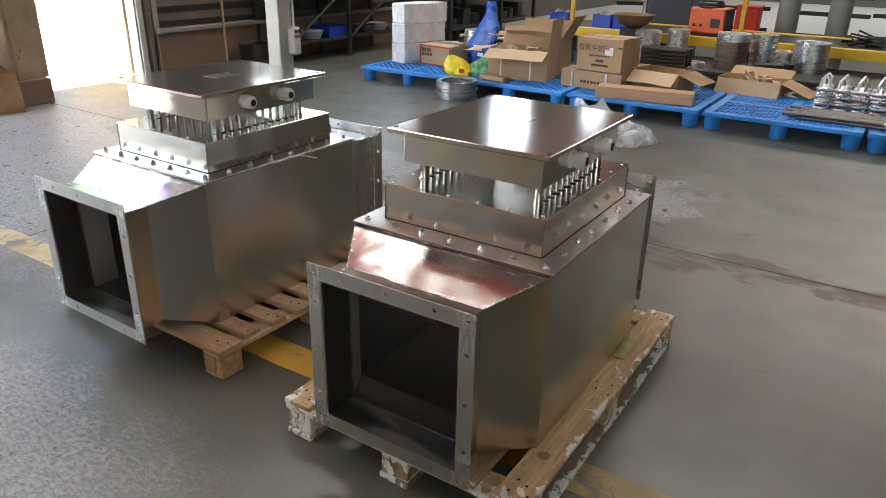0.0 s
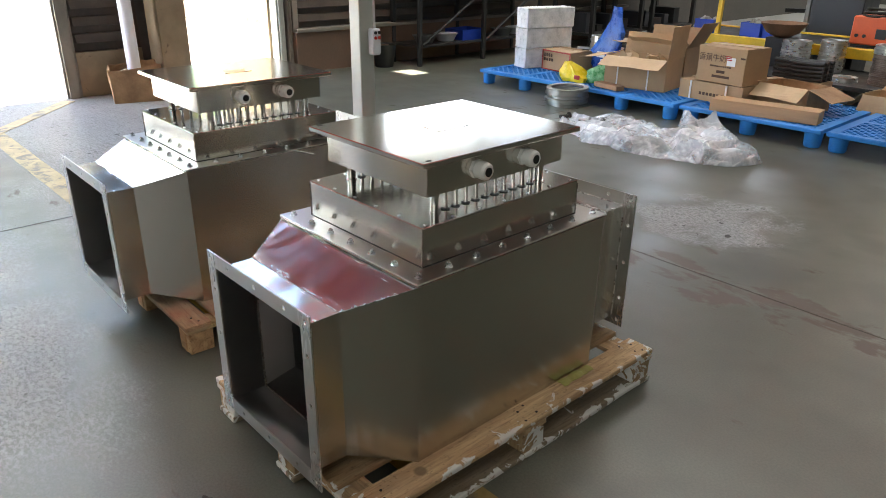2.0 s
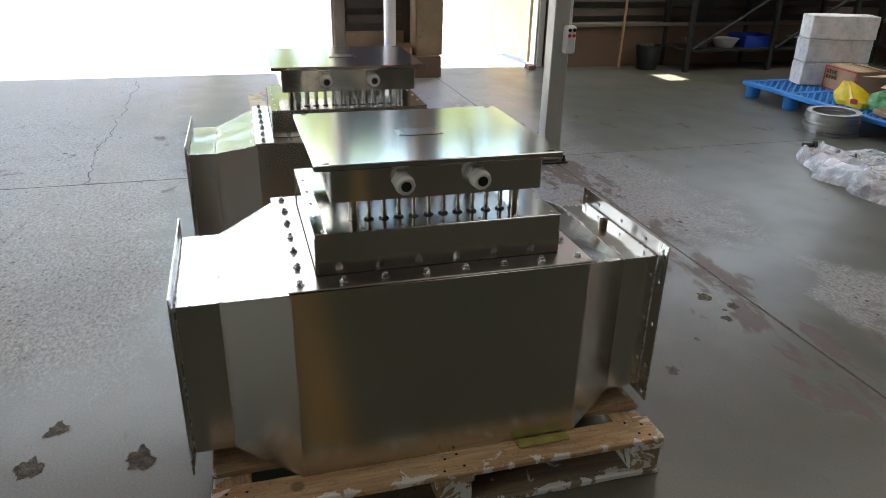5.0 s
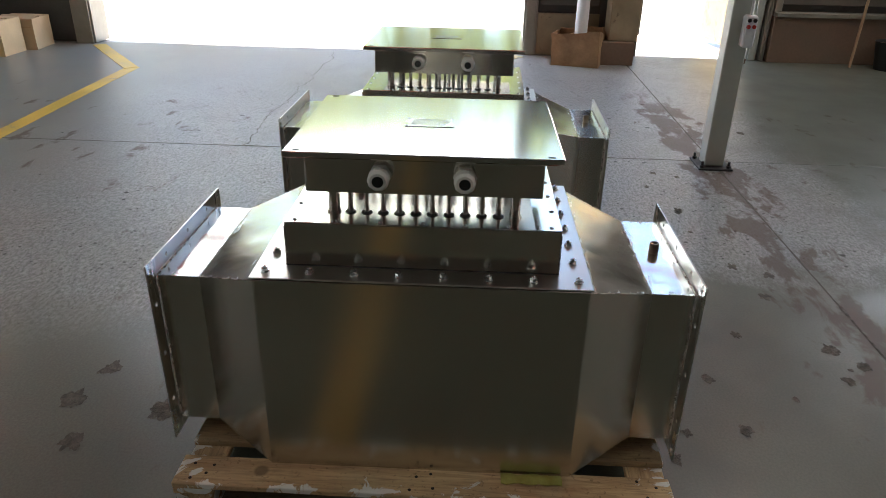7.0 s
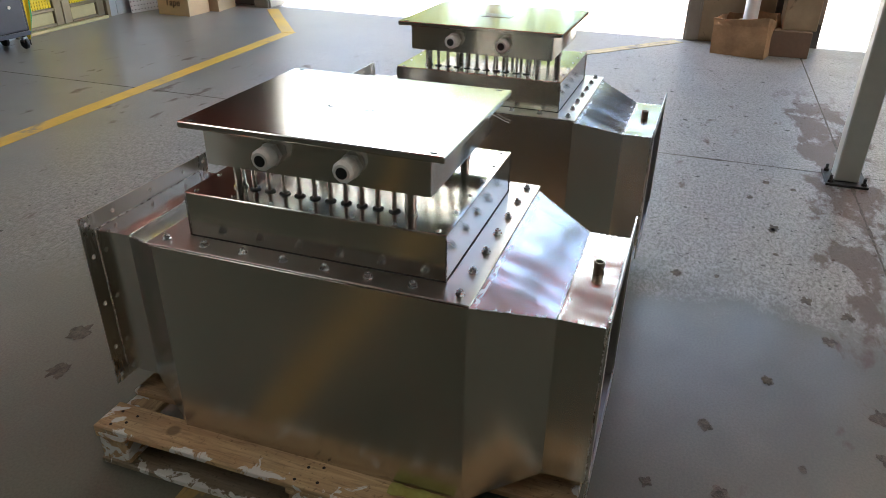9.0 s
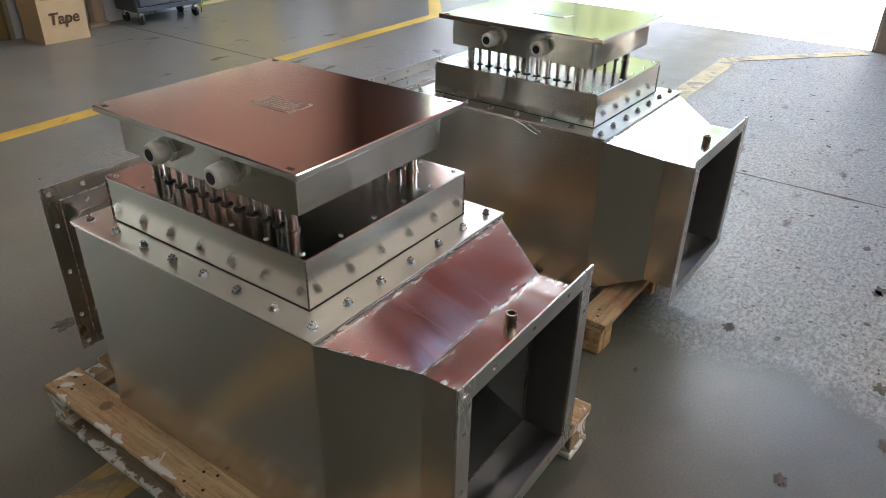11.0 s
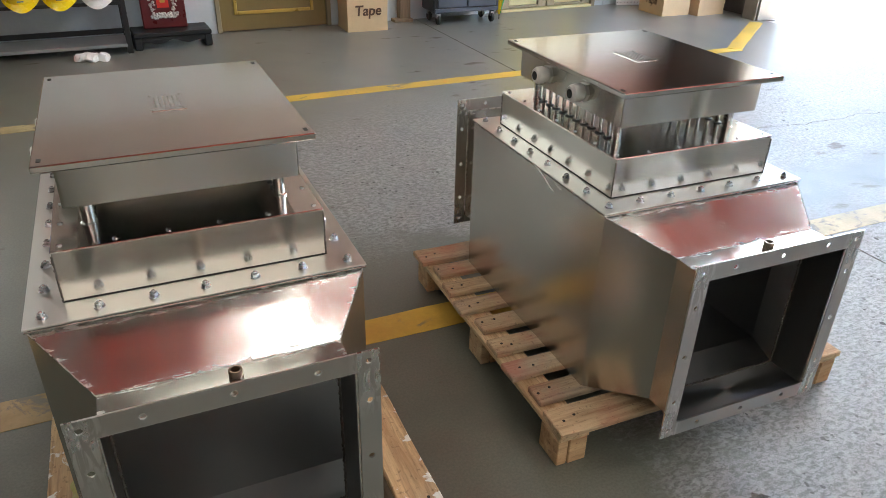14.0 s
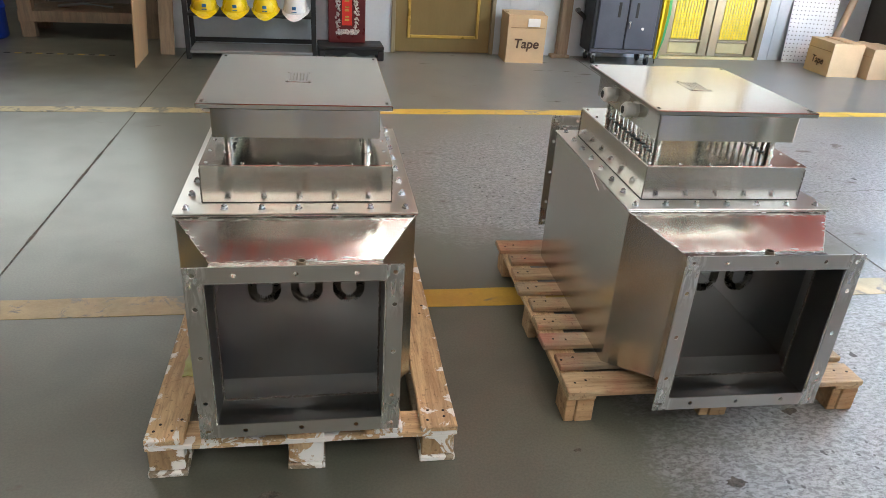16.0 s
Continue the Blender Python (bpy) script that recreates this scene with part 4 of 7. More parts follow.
def tree(x, y, h, seed):
    rng = random.Random(seed)
    t = thing("tree", pose(x, y, 0), "leafy green tree behind the tan yard wall", "tree", "trees behind the yard wall")
    bm = bmesh.new()
    path_tube(bm, [(0, 0, -0.1), (0.1, 0.05, h * 0.25), (0.0, 0.1, h * 0.6)], 0.16, 8)
    for _ in range(6):
        a, z = rng.uniform(0, 6.28), h * rng.uniform(0.3, 0.55)
        path_tube(bm, [(0, 0, z), (0.8 * math.cos(a), 0.8 * math.sin(a), z + 0.8), (1.5 * math.cos(a), 1.5 * math.sin(a), z + 1.6)], 0.06, 6)
    part("trunk", bm, BARK, t)
    bm = bmesh.new()
    for _ in range(1000):
        a, b = rng.uniform(0, 6.28), rng.uniform(-0.75, 1.0)
        rr = (rng.random() ** 0.45) * (0.75 + 0.25 * math.sin(3 * a + seed))
        c = Vector((math.cos(a) * rr * h * 0.36 * math.sqrt(max(0.05, 1 - b * b)), math.sin(a) * rr * h * 0.36 * math.sqrt(max(0.05, 1 - b * b)), h * 0.57 + b * h * 0.42 * rr))
        q = Euler((rng.uniform(0, 3), rng.uniform(0, 3), rng.uniform(0, 3))).to_matrix()
        s = rng.uniform(0.16, 0.33)
        vs = [bm.verts.new(c + q @ Vector(p) * s) for p in ((-1, 0, 0), (0, -0.5, 0.15), (1, 0, 0), (0, 0.5, 0.15))]
        bm.faces.new(vs)
    part("crown", bm, LEAF, t)


for i in range(9):
    tree(-18.5 - 1.6 * (i % 2), -9 + i * 3.4, 7.0 + (i * 37 % 5) * 0.6, i + 3)
for i in range(8):
    tree(-24.0 - 1.2 * (i % 2), -8 + i * 3.9, 9.5 + (i * 23 % 4) * 0.7, i + 30)
# ---------------------------------------------------------------- the two duct heaters
def loft(bm, secs, mi=0):
    rows = []
    for y, w, z0, z1 in secs:
        rows.append([bm.verts.new((-w, y, z0)), bm.verts.new((w, y, z0)), bm.verts.new((w, y, z1)), bm.verts.new((-w, y, z1))])
    for a, b in zip(rows, rows[1:]):
        for i in range(4):
            j = (i + 1) % 4
            bm.faces.new((a[i], a[j], b[j], b[i])).material_index = mi
    return rows


def shell(secs, th):
    """An open-ended sheet-metal duct with real thickness."""
    bm = bmesh.new()
    o = loft(bm, secs)
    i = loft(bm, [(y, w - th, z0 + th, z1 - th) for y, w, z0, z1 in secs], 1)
    for a, b in ((o[0], i[0]), (o[-1], i[-1])):
        for k in range(4):
            j = (k + 1) % 4
            bm.faces.new((a[k], a[j], b[j], b[k]))
    return bm


def holed_plate(bm, m, w, h, r, th, seg=12):
    """A w by h plate cell in the local x-y plane with a round hole through it."""
    angs = sorted([2 * math.pi * i / seg for i in range(seg)] + [math.atan2(sy * h, sx * w) % (2 * math.pi) for sx in (-1, 1) for sy in (-1, 1)])
    rings = []
    for z in (0.0, th):
        inn, out = [], []
        for a in angs:
            c, s = math.cos(a), math.sin(a)
            k = min((w / 2) / abs(c) if abs(c) > 1e-6 else 9, (h / 2) / abs(s) if abs(s) > 1e-6 else 9)
            inn.append(bm.verts.new(m @ Vector((r * c, r * s, z))))
            out.append(bm.verts.new(m @ Vector((k * c, k * s, z))))
        rings.append((inn, out))
    n = len(angs)
    for i in range(n):
        j = (i + 1) % n
        for inn, out in rings:
            bm.faces.new((inn[i], inn[j], out[j], out[i]))
        bm.faces.new((rings[0][0][i], rings[0][0][j], rings[1][0][j], rings[1][0][i]))
        bm.faces.new((rings[0][1][i], rings[0][1][j], rings[1][1][j], rings[1][1][i]))


def flange_mesh(w, z0, z1, bar, th):
    """A rectangular flange frame of four drilled bars, standing in the x-z plane."""
    bm = bmesh.new()
    up = Matrix.Rotation(radians(90), 4, 'X')
    n, span = 3, 2 * w - 2 * bar
    for zz in (z0 + bar / 2, z1 - bar / 2):
        for sx in (-1, 1):
            holed_plate(bm, Matrix.Translation((sx * (w - bar / 2), 0, zz)) @ up, bar, bar, 0.0064, th)
        for i in range(n):
            holed_plate(bm, Matrix.Translation((-w + bar + span / n * (i + 0.5), 0, zz)) @ up, span / n, bar, 0.0064, th)
    hgt = (z1 - z0 - 2 * bar)
    for xx in (-w + bar / 2, w - bar / 2):
        step = hgt / 3
        for i in range(3):
            holed_plate(bm, Matrix.Translation((xx, 0, z0 + bar + step * (i + 0.5))) @ up, bar, step, 0.0064, th)
    bmesh.ops.remove_doubles(bm, verts=bm.verts, dist=1e-5)
    return bm


def hex_bolt():
    bm = bmesh.new()
    lathe(bm, [(0.0105, 0.0), (0.0105, 0.002)], 14)
    tube(bm, (0, 0, 0.002), (0, 0, 0.0095), 0.0082, 0.0078, 6)
    lathe(bm, [(0.0042, 0.0095), (0.0042, 0.0125), (0.003, 0.0135)], 10)
    return mesh_of("bolt", bm, ZINC)


def pan_screw():
    bm = bmesh.new()
    lathe(bm, [(0.0055, 0.0), (0.005, 0.0018), (0.003, 0.003)], 10)
    return mesh_of("screw", bm, ZINC)


BOLT, SCREW = hex_bolt(), pan_screw()


def weld_run(bm, p, q, r, seed):
    rng = random.Random(seed)
    p, q = Vector(p), Vector(q)
    k = max(3, int((q - p).length / (r * 1.6)))
    for i in range(k):
        c = p.lerp(q, (i + 0.5) / k) + Vector((rng.uniform(-1, 1), rng.uniform(-1, 1), rng.uniform(-1, 1))) * r * 0.3
        s = r * rng.uniform(0.8, 1.25)
        bmesh.ops.create_icosphere(bm, subdivisions=1, radius=s, matrix=Matrix.Translation(c))


def finned_u(x, y, ztop, drop):
    """A finned U element that hangs from the cover."""
    bm = bmesh.new()
    R = 0.034
    pts = [(x - R, y, ztop)] + [(x - R, y, ztop - drop)]
    for i in range(1, 8):
        a = math.pi + math.pi * i / 8
        pts.append((x + R * math.cos(a), y, ztop - drop + R * math.sin(a)))
    pts += [(x + R, y, ztop - drop), (x + R, y, ztop)]
    path_tube(bm, pts, 0.0055, 8)
    P = [Vector(p) for p in pts]
    step, carry = 0.0055, 0.0
    for a, b in zip(P, P[1:]):
        d = (b - a)
        l = d.length
        q = d.to_track_quat('Z', 'Y').to_matrix().to_4x4()
        s = carry
        while s < l:
            lathe(bm, [(0.0125, -0.0005), (0.0125, 0.0005)], 12, Matrix.Translation(a + d * (s / l)) @ q)
            s += step
        carry = s - l
    return bm


def duct_heater(m, label):
    h = thing("duct_heater", m, label, "duct heater", "duct heaters on pallets")
    secs = [(-NL, NW, NZ0, NZ1), (-NC, NW, NZ0, NZ1), (-BL, BW, Z0, Z1), (BL, BW, Z0, Z1), (NC, NW, NZ0, NZ1), (NL, NW, NZ0, NZ1)]
    part("casing", shell(secs[2:4], 0.003), [STEEL_SIDE, STEEL_IN_SHADED], h, "satin stainless casing")
    for sgn, nm in ((-1, "a"), (1, "b")):
        s = secs[1:3] if sgn < 0 else secs[3:5]
        # the cone: top sheet polished, the rest satin
        bm = shell(s, 0.003)
        bm.faces.ensure_lookup_table()
        for f in bm.faces:
            if f.material_index == 0 and sum(v.co.z for v in f.verts) / 4 > 0.61:
                f.material_index = 2
        part("transition_cone", bm, [STEEL_SIDE, STEEL_IN_SHADED, STEEL_CONE], h, "stainless transition cone with polished top sheet")
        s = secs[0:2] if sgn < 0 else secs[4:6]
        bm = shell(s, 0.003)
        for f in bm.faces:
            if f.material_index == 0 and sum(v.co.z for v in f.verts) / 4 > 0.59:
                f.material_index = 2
        part("neck", bm, [STEEL_SIDE, STEEL_IN_SHADED, STEEL_CONE], h)
        fl = part("flange", flange_mesh(0.255, 0.143, 0.641, 0.042, 0.004), STEEL_FLANGE, h, "drilled stainless flange frame")
        fl.location = (0, sgn * NL + (0.004 if sgn > 0 else 0), 0)
        runs = [((-NW, sgn * (NL - 0.004), zz), (NW, sgn * (NL - 0.004), zz), 0.0022) for zz in (NZ0, NZ1)]
        for xx in (-NW, NW):
            runs.append(((xx, sgn * (NL - 0.004), NZ0), (xx, sgn * (NL - 0.004), NZ1), 0.0022))
            runs.append(((xx, sgn * NC, NZ1), (xx * BW / NW, sgn * BL, Z1), 0.0013))
            runs.append(((xx * 0.972, sgn * NC, NZ0 + 0.006), (xx * 0.972, sgn * NC, NZ1 - 0.006), 0.0032))
        runs.append(((-NW, sgn * NC, NZ1), (NW, sgn * NC, NZ1), 0.0011))
        runs.append(((-NW, sgn * NC, NZ0 + 0.005), (NW, sgn * NC, NZ0 + 0.005), 0.0032))
        for k, (p, q, r) in enumerate(runs):
            bm = bmesh.new()
            weld_run(bm, p, q, r, 5 + k)
            part("weld", bm, WELD_IN if r > 0.003 else WELD, h)
    # cover plate in two sheets with a dark gasket between
    part("cover_seat", box(-0.318, 0.318, -0.377, 0.377, Z1 + 0.0005, Z1 + 0.004, 0.001), STEEL_SIDE, h)
    part("gasket", box(-0.312, 0.312, -0.371, 0.371, Z1 + 0.004, Z1 + 0.0065), BLACK, h, "dark gasket")
    zc = Z1 + 0.0065
    part("cover_plate", box(-0.319, 0.319, -0.378, 0.378, zc, zc + 0.004, 0.001), STEEL_COVER, h, "bright stainless cover plate")
    zc += 0.004
    for i in range(8):
        for sx in (-1, 1):
            shared("bolt", BOLT, h, pose(sx * 0.287, -0.348 + 0.696 * i / 7, zc, 0, 0, i * 37 + sx * 11))
    for i in range(1, 6):
        for sy in (-1, 1):
            shared("bolt", BOLT, h, pose(-0.287 + 0.574 * i / 6, sy * 0.346, zc, 0, 0, i * 23 + sy * 7))
    # riser box
    zr = 0.767
    part("joint_line", box(-0.2538, 0.2538, -0.3078, 0.3078, zc, zc + 0.0016), GAP, h, "dark joint at the foot of the riser box")
    part("riser_box", box(-0.252, 0.252, -0.306, 0.306, zc + 0.0016, zr - 0.003, 0.0015), STEEL_BOX, h, "stainless riser box under the terminal box")
    part("riser_top", box(-0.2535, 0.2535, -0.3075, 0.3075, zr - 0.003, zr, 0.0012), STEEL_LID, h)
    for sx in (-1, 1):
        for sy in (-1, 1):
            bm = bmesh.new()
            weld_run(bm, (sx * 0.2525, sy * 0.3065, zc), (sx * 0.2525, sy * 0.3065, zr - 0.01), 0.0021, 3)
            part("weld", bm, WELD_IN, h)
    for i in range(7):
        for sx in (-1, 1):
            shared("screw", SCREW, h, pose(sx * 0.238, -0.285 + 0.57 * i / 6, zr, 0, 0, i * 31))
    for i in range(1, 5):
        for sy in (-1, 1):
            shared("screw", SCREW, h, pose(-0.238 + 0.476 * i / 5, sy * 0.292, zr, 0, 0, i * 19))
    # legs and element tubes
    zb = 0.828
    for sx in (-1, 1):
        for sy in (-1, 1):
            bm = bmesh.new()
            tube(bm, (sx * 0.185, sy * 0.205, zr), (sx * 0.185, sy * 0.205, zb), 0.0125, None, 18)
            lathe(bm, [(0.0165, zr), (0.0165, zr + 0.003), (0.013, zr + 0.005)], 18, Matrix.Translation((sx * 0.185, sy * 0.205, 0)))
            part("leg", bm, STEEL_TUBE, h, "", True)
        for i in range(10):
            y = -0.168 + 0.336 * i / 9
            bm = bmesh.new()
            tube(bm, (sx * 0.185, y, zr), (sx * 0.185, y, zb), 0.006, None, 12)
            part("element_tube", bm, STEEL_TUBE, h, "", True)
            bm = bmesh.new()
            lathe(bm, [(0.0125, zr), (0.0125, zr + 0.0022), (0.007, zr + 0.003)], 14, Matrix.Translation((sx * 0.185, y, 0)))
            part("grommet", bm, BLACK, h)
    # terminal box with rounded corner posts, lid, glands
    bm = box(-0.220, 0.220, -0.262, 0.262, zb, 0.915)
    es = [e for e in bm.edges if abs(e.verts[0].co.z - e.verts[1].co.z) > 0.05]
    bmesh.ops.bevel(bm, geom=es, offset=0.006, segments=3, affect='EDGES', profile=0.5)
    part("terminal_box", bm, STEEL_BOX, h, "stainless terminal box", True)
    bm = box(-0.250, 0.250, -0.300, 0.300, 0.914, 0.928, 0.0022)
    lid = part("lid", bm, STEEL_LID, h, "flat brushed stainless lid")
    for sx in (-1, 1):
        for sy in (-1, 1):
            bm = bmesh.new()
            bx(bm, sx * 0.236 - 0.004, sx * 0.236 + 0.004, sy * 0.272 - 0.0075, sy * 0.272 + 0.0075, 0.9278, 0.9288, 0.0003)
            part("slot", bm, GAP, lid)
    bm = box(-0.036, 0.036, -0.058, 0.058, 0.928, 0.9292, 0.0003)
    npl = part("nameplate", bm, PLATE, h, "small etched metal nameplate with rivets")
    for sx in (-1, 1):
        for sy in (-1, 1):
            bm = bmesh.new()
            lathe(bm, [(0.0032, 0.9292), (0.0028, 0.9302), (0.0012, 0.931)], 10, Matrix.Translation((sx * 0.031, sy * 0.053, 0)))
            part("rivet", bm, INK, npl)
    rng = random.Random(2)
    bm = bmesh.new()
    for r in range(6):
        y = -0.044
        xr = -0.024 + r * 0.0095
        while y < 0.04:
            l = rng.uniform(0.006, 0.02)
            bx(bm, xr - 0.0018, xr + 0.0018, y, min(y + l, 0.046), 0.9292, 0.92945)
            y += l + 0.004
    part("plate_lines", bm, INK, npl)
    for gy in (-0.094, 0.091):
        bm = bmesh.new()
        q = Matrix.Translation((0.220, gy, 0.872)) @ Matrix.Rotation(radians(90), 4, 'Y')
        for a, b, r0, r1, sg in ((0, 0.010, 0.026, 0.026, 6), (0.010, 0.020, 0.0215, 0.0215, 24), (0.020, 0.040, 0.0245, 0.024, 10), (0.040, 0.047, 0.024, 0.0185, 10)):
            tube(bm, q @ Vector((0, 0, a)), q @ Vector((0, 0, b)), r0, r1, sg)
        g = part("cable_gland", bm, NYLON, h, "pale grey nylon cable gland", True)
        bm = bmesh.new()
        tube(bm, q @ Vector((0, 0, 0.0465)), q @ Vector((0, 0, 0.0478)), 0.0125, None, 16)
        part("gland_bore", bm, BLACK, g)
    # threaded socket on one neck
    bm = bmesh.new()
    lathe(bm, [(0.0125, 0.597), (0.0125, 0.624), (0.0112, 0.626), (0.0085, 0.626), (0.0085, 0.610)], 18, Matrix.Translation((-0.012, 0.583, 0)))
    part("socket", bm, BRASS_DULL, h, "bare threaded socket", True)
    # finned elements inside, seen through the throat
    for r in range(3):
        for i in range(3):
            part("finned_element", finned_u(-0.135 + 0.12 * i, 0.30 - 0.2 * r, Z1 - 0.004, 0.26), FIN, h, "dark finned heating element")
    return h


duct_heater(pose(-0.588, 2.480, 0, 0, 0, 0.3), "stainless steel duct heater with terminal box, on a wooden pallet")
heater_b = duct_heater(pose(-1.842, 2.462, -0.003, 0, 0, -0.6), "stainless steel duct heater with terminal box, on a slatted pallet")
bm = bmesh.new()
path_tube(bm, [(0.316, 0.02, 0.6555), (0.3215, 0.06, 0.655), (0.324, 0.10, 0.645), (0.3245, 0.135, 0.630), (0.325, 0.15, 0.627)], 0.0016, 6)
part("gasket_tail", bm, PAPER, heater_b, "loose white end of the gasket strip")


# ---------------------------------------------------------------- pallets under the heaters
def rough_board(x0, x1, y0, y1, z0, z1, seed, amp=0.0025):
    bm = bmesh.new()
    bx(bm, x0, x1, y0, y1, z0, z1)
    long_x = (x1 - x0) > (y1 - y0)
    es = [e for e in bm.edges if abs((e.verts[0].co - e.verts[1].co)[0 if long_x else 1]) > 0.03]
    bmesh.ops.subdivide_edges(bm, edges=es, cuts=8)
    es = [e for e in bm.edges if len(e.link_faces) == 2 and e.calc_face_angle(0) > 0.5]
    bmesh.ops.bevel(bm, geom=es, offset=0.003, segments=1, affect='EDGES', profile=0.5)
    wobble(bm, amp, 9.0, seed)
    for v in bm.verts:
        v.co.z = min(max(v.co.z, z0), z1)
    return bm


bm = bmesh.new()
lathe(bm, [(0.0042, -0.003), (0.0042, 0.0006), (0.003, 0.001)], 8)
NAIL_HEAD = mesh_of("nail", bm, NAIL)


def nails(p, spots, z, seed):
    rng = random.Random(seed)
    for x, y in spots:
        shared("nail", NAIL_HEAD, p, pose(x + rng.uniform(-0.012, 0.012), y + rng.uniform(-0.012, 0.012), z))


def long_pallet():
    p = thing("wooden_pallet", pose(-0.600, 2.493, 0), "pine pallet with long deck boards, splashed with white paint", "pallet", "wooden pallets")
    w, l = 0.412, 0.61
    t = 0.019
    zt = 0.127
    for i, (x0, x1) in enumerate(((-w, -w + 0.10), (-0.26, -0.16), (-0.05, 0.05), (0.16, 0.26), (w - 0.10, w))):
        part("deck_board", rough_board(x0, x1, -l, l, zt - t, zt, i + 1), PALLET_WOOD_Y, p)
    for i, (y0, y1) in enumerate(((-l, -l + 0.10), (-0.05, 0.05), (l - 0.10, l))):
        part("cross_board", rough_board(-w, w, y0 + 0.002, y1 - 0.002, zt - 2 * t, zt - t, i + 9), CROSS_WOOD, p)
        for j, (x0, x1) in enumerate(((-w, -w + 0.10), (-0.05, 0.05), (w - 0.10, w))):
            part("block", rough_board(x0 + 0.004, x1 - 0.004, y0 + 0.006, y1 - 0.006, t, zt - 2 * t, i * 3 + j + 20, 0.002), PALLET_BLOCK, p)
    for i, (x0, x1) in enumerate(((-w, -w + 0.10), (-0.05, 0.05), (w - 0.10, w))):
        nails(p, [((x0 + x1) / 2 + dx, yy) for yy in (-l + 0.03, -l + 0.075, -0.02, 0.025, l - 0.075, l - 0.03) for dx in (-0.022, 0.024)], zt, i + 3)
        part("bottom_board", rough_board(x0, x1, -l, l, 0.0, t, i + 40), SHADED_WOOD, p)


def slat_pallet():
    p = thing("wooden_pallet", pose(-1.872, 2.468, 0, 0, 0, -0.8), "raw pine pallet with nine short slats on stringers", "pallet", "wooden pallets")
    w, l = 0.505, 0.51
    t = 0.02
    zt = 0.124
    n = 9
    for i in range(n):
        y = -l + 0.04 + (2 * l - 0.08) * i / (n - 1)
        hw = 0.05 if i in (0, n - 1) else 0.037
        part("slat", rough_board(-w + 0.01 * ((i * 7) % 3), w - 0.012 * ((i * 5) % 3), y - hw, y + hw, zt - t, zt, i + 60), PALLET_WOOD, p)
        nails(p, [(x + dx, y) for x in (-w + 0.06, 0.0, w - 0.06) for dx in (-0.018, 0.02)], zt, i + 30)
    for i, x in enumerate((-w + 0.06, 0.0, w - 0.06)):
        part("stringer", rough_board(x - 0.045, x + 0.045, -l, l, zt - 2 * t, zt - t, i + 80), STRINGER_WOOD, p)
        for j, y in enumerate((-l + 0.05, 0.0, l - 0.05)):
            part("block", rough_board(x - 0.045, x + 0.012, y - 0.048, y + 0.048, 0.0, zt - 2 * t, i * 3 + j + 90, 0.002), BLOCK_RAW, p)
            part("half_block", rough_board(x + 0.014, x + 0.045, y - 0.046, y + 0.046, 0.0, zt - 2 * t, i * 3 + j + 120, 0.002), BLOCK_RAW, p)


long_pallet()
slat_pallet()
bm = bmesh.new()
rows = []
for i in range(22):
    f = i / 21
    wv = 0.016 + 0.006 * noise.noise(Vector((f * 5, 1.0, 0)))
    c = Vector((-0.256 + 0.008 * noise.noise(Vector((f * 4, 7.0, 0))), 2.685 + 0.15 * f, 0.1295 + 0.006 * abs(noise.noise(Vector((f * 9, 3.0, 0))))))
    rows.append([bm.verts.new(c + Vector((dx * wv, 0, dz))) for dx, dz in ((-1, 0), (0, 0.004), (1, -0.0005))])
for a, b in zip(rows, rows[1:]):
    for k in range(2):
        bm.faces.new((a[k], a[k + 1], b[k + 1], b[k]))
r = bmesh.ops.extrude_face_region(bm, geom=bm.faces[:])
for v in r["geom"]:
    if isinstance(v, bmesh.types.BMVert):
        v.co.z += 0.0015
TAPE_SCRAP = mat("old_yellow_tape", (0.42, 0.36, 0.07), 0.5, 0, 0.25, 14, 80, 0.3, (0.34, 0.33, 0.09))
tagged(new("tape_scrap", mesh_of("tape_scrap", bm, TAPE_SCRAP, True)), "crumpled yellow-green tape scrap on the pallet board", "tape scrap")
# ---------------------------------------------------------------- west side: doorways, posts, louvres
def jamb(y0, y1, x0, x1, h, material, label):
    t = thing("door_jamb", pose(0, 0, 0), label, "door jamb", "", "structure")
    bm = box(x0, x1, y0, y1, 0, h, 0.004)
    part("jamb_post", bm, material, t)
    bm = box(x1, x1 + 0.02, y0 + 0.02, y1 - 0.02, 0, h, 0.003)
    part("cover_strip", bm, material, t)


jamb(-1.72, -1.505, W - 0.21, W + 0.10, DOOR_H, JAMB, "worn grey-brown steel jamb of the wide doorway")
jamb(3.03, 3.17, W - 0.2, W + 0.06, DOOR_H, JAMB, "worn grey-brown steel jamb of the wide doorway")
jamb(5.34, 5.44, W - 0.2, W + 0.04, D2_H, POST_PAINT, "pale steel jamb of the small doorway")
jamb(5.47, 5.52, W - 0.05, W + 0.06, D2_H, JAMB, "rusty edge strip beside the small doorway")

lp = thing("louvre_panel", pose(0, 0, 0), "dark brown louvred sheet panel between the doorways", "wall panel", "", "structure")
part("panel_back", box(W - 0.01, W + 0.015, 3.17, 3.80, 0.0, 2.6), LOUVRE, lp)
part("panel_foot", box(W + 0.015, W + 0.05, 3.17, 3.80, 0.0, 0.42, 0.004), COLUMN, lp)
for i in range(12):
    z = 0.50 + i * 0.155
    bm = box(W + 0.01, W + 0.05, 3.19, 3.78, z, z + 0.085, 0.003, None)
    for v in bm.verts:
        v.co.x += (0.085 - (v.co.z - z)) * 0.25
    part("louvre_slat", bm, LOUVRE, lp)

col = thing("column", pose(0, 0, 0), "brown painted steel column on a concrete plinth", "column", "", "structure")
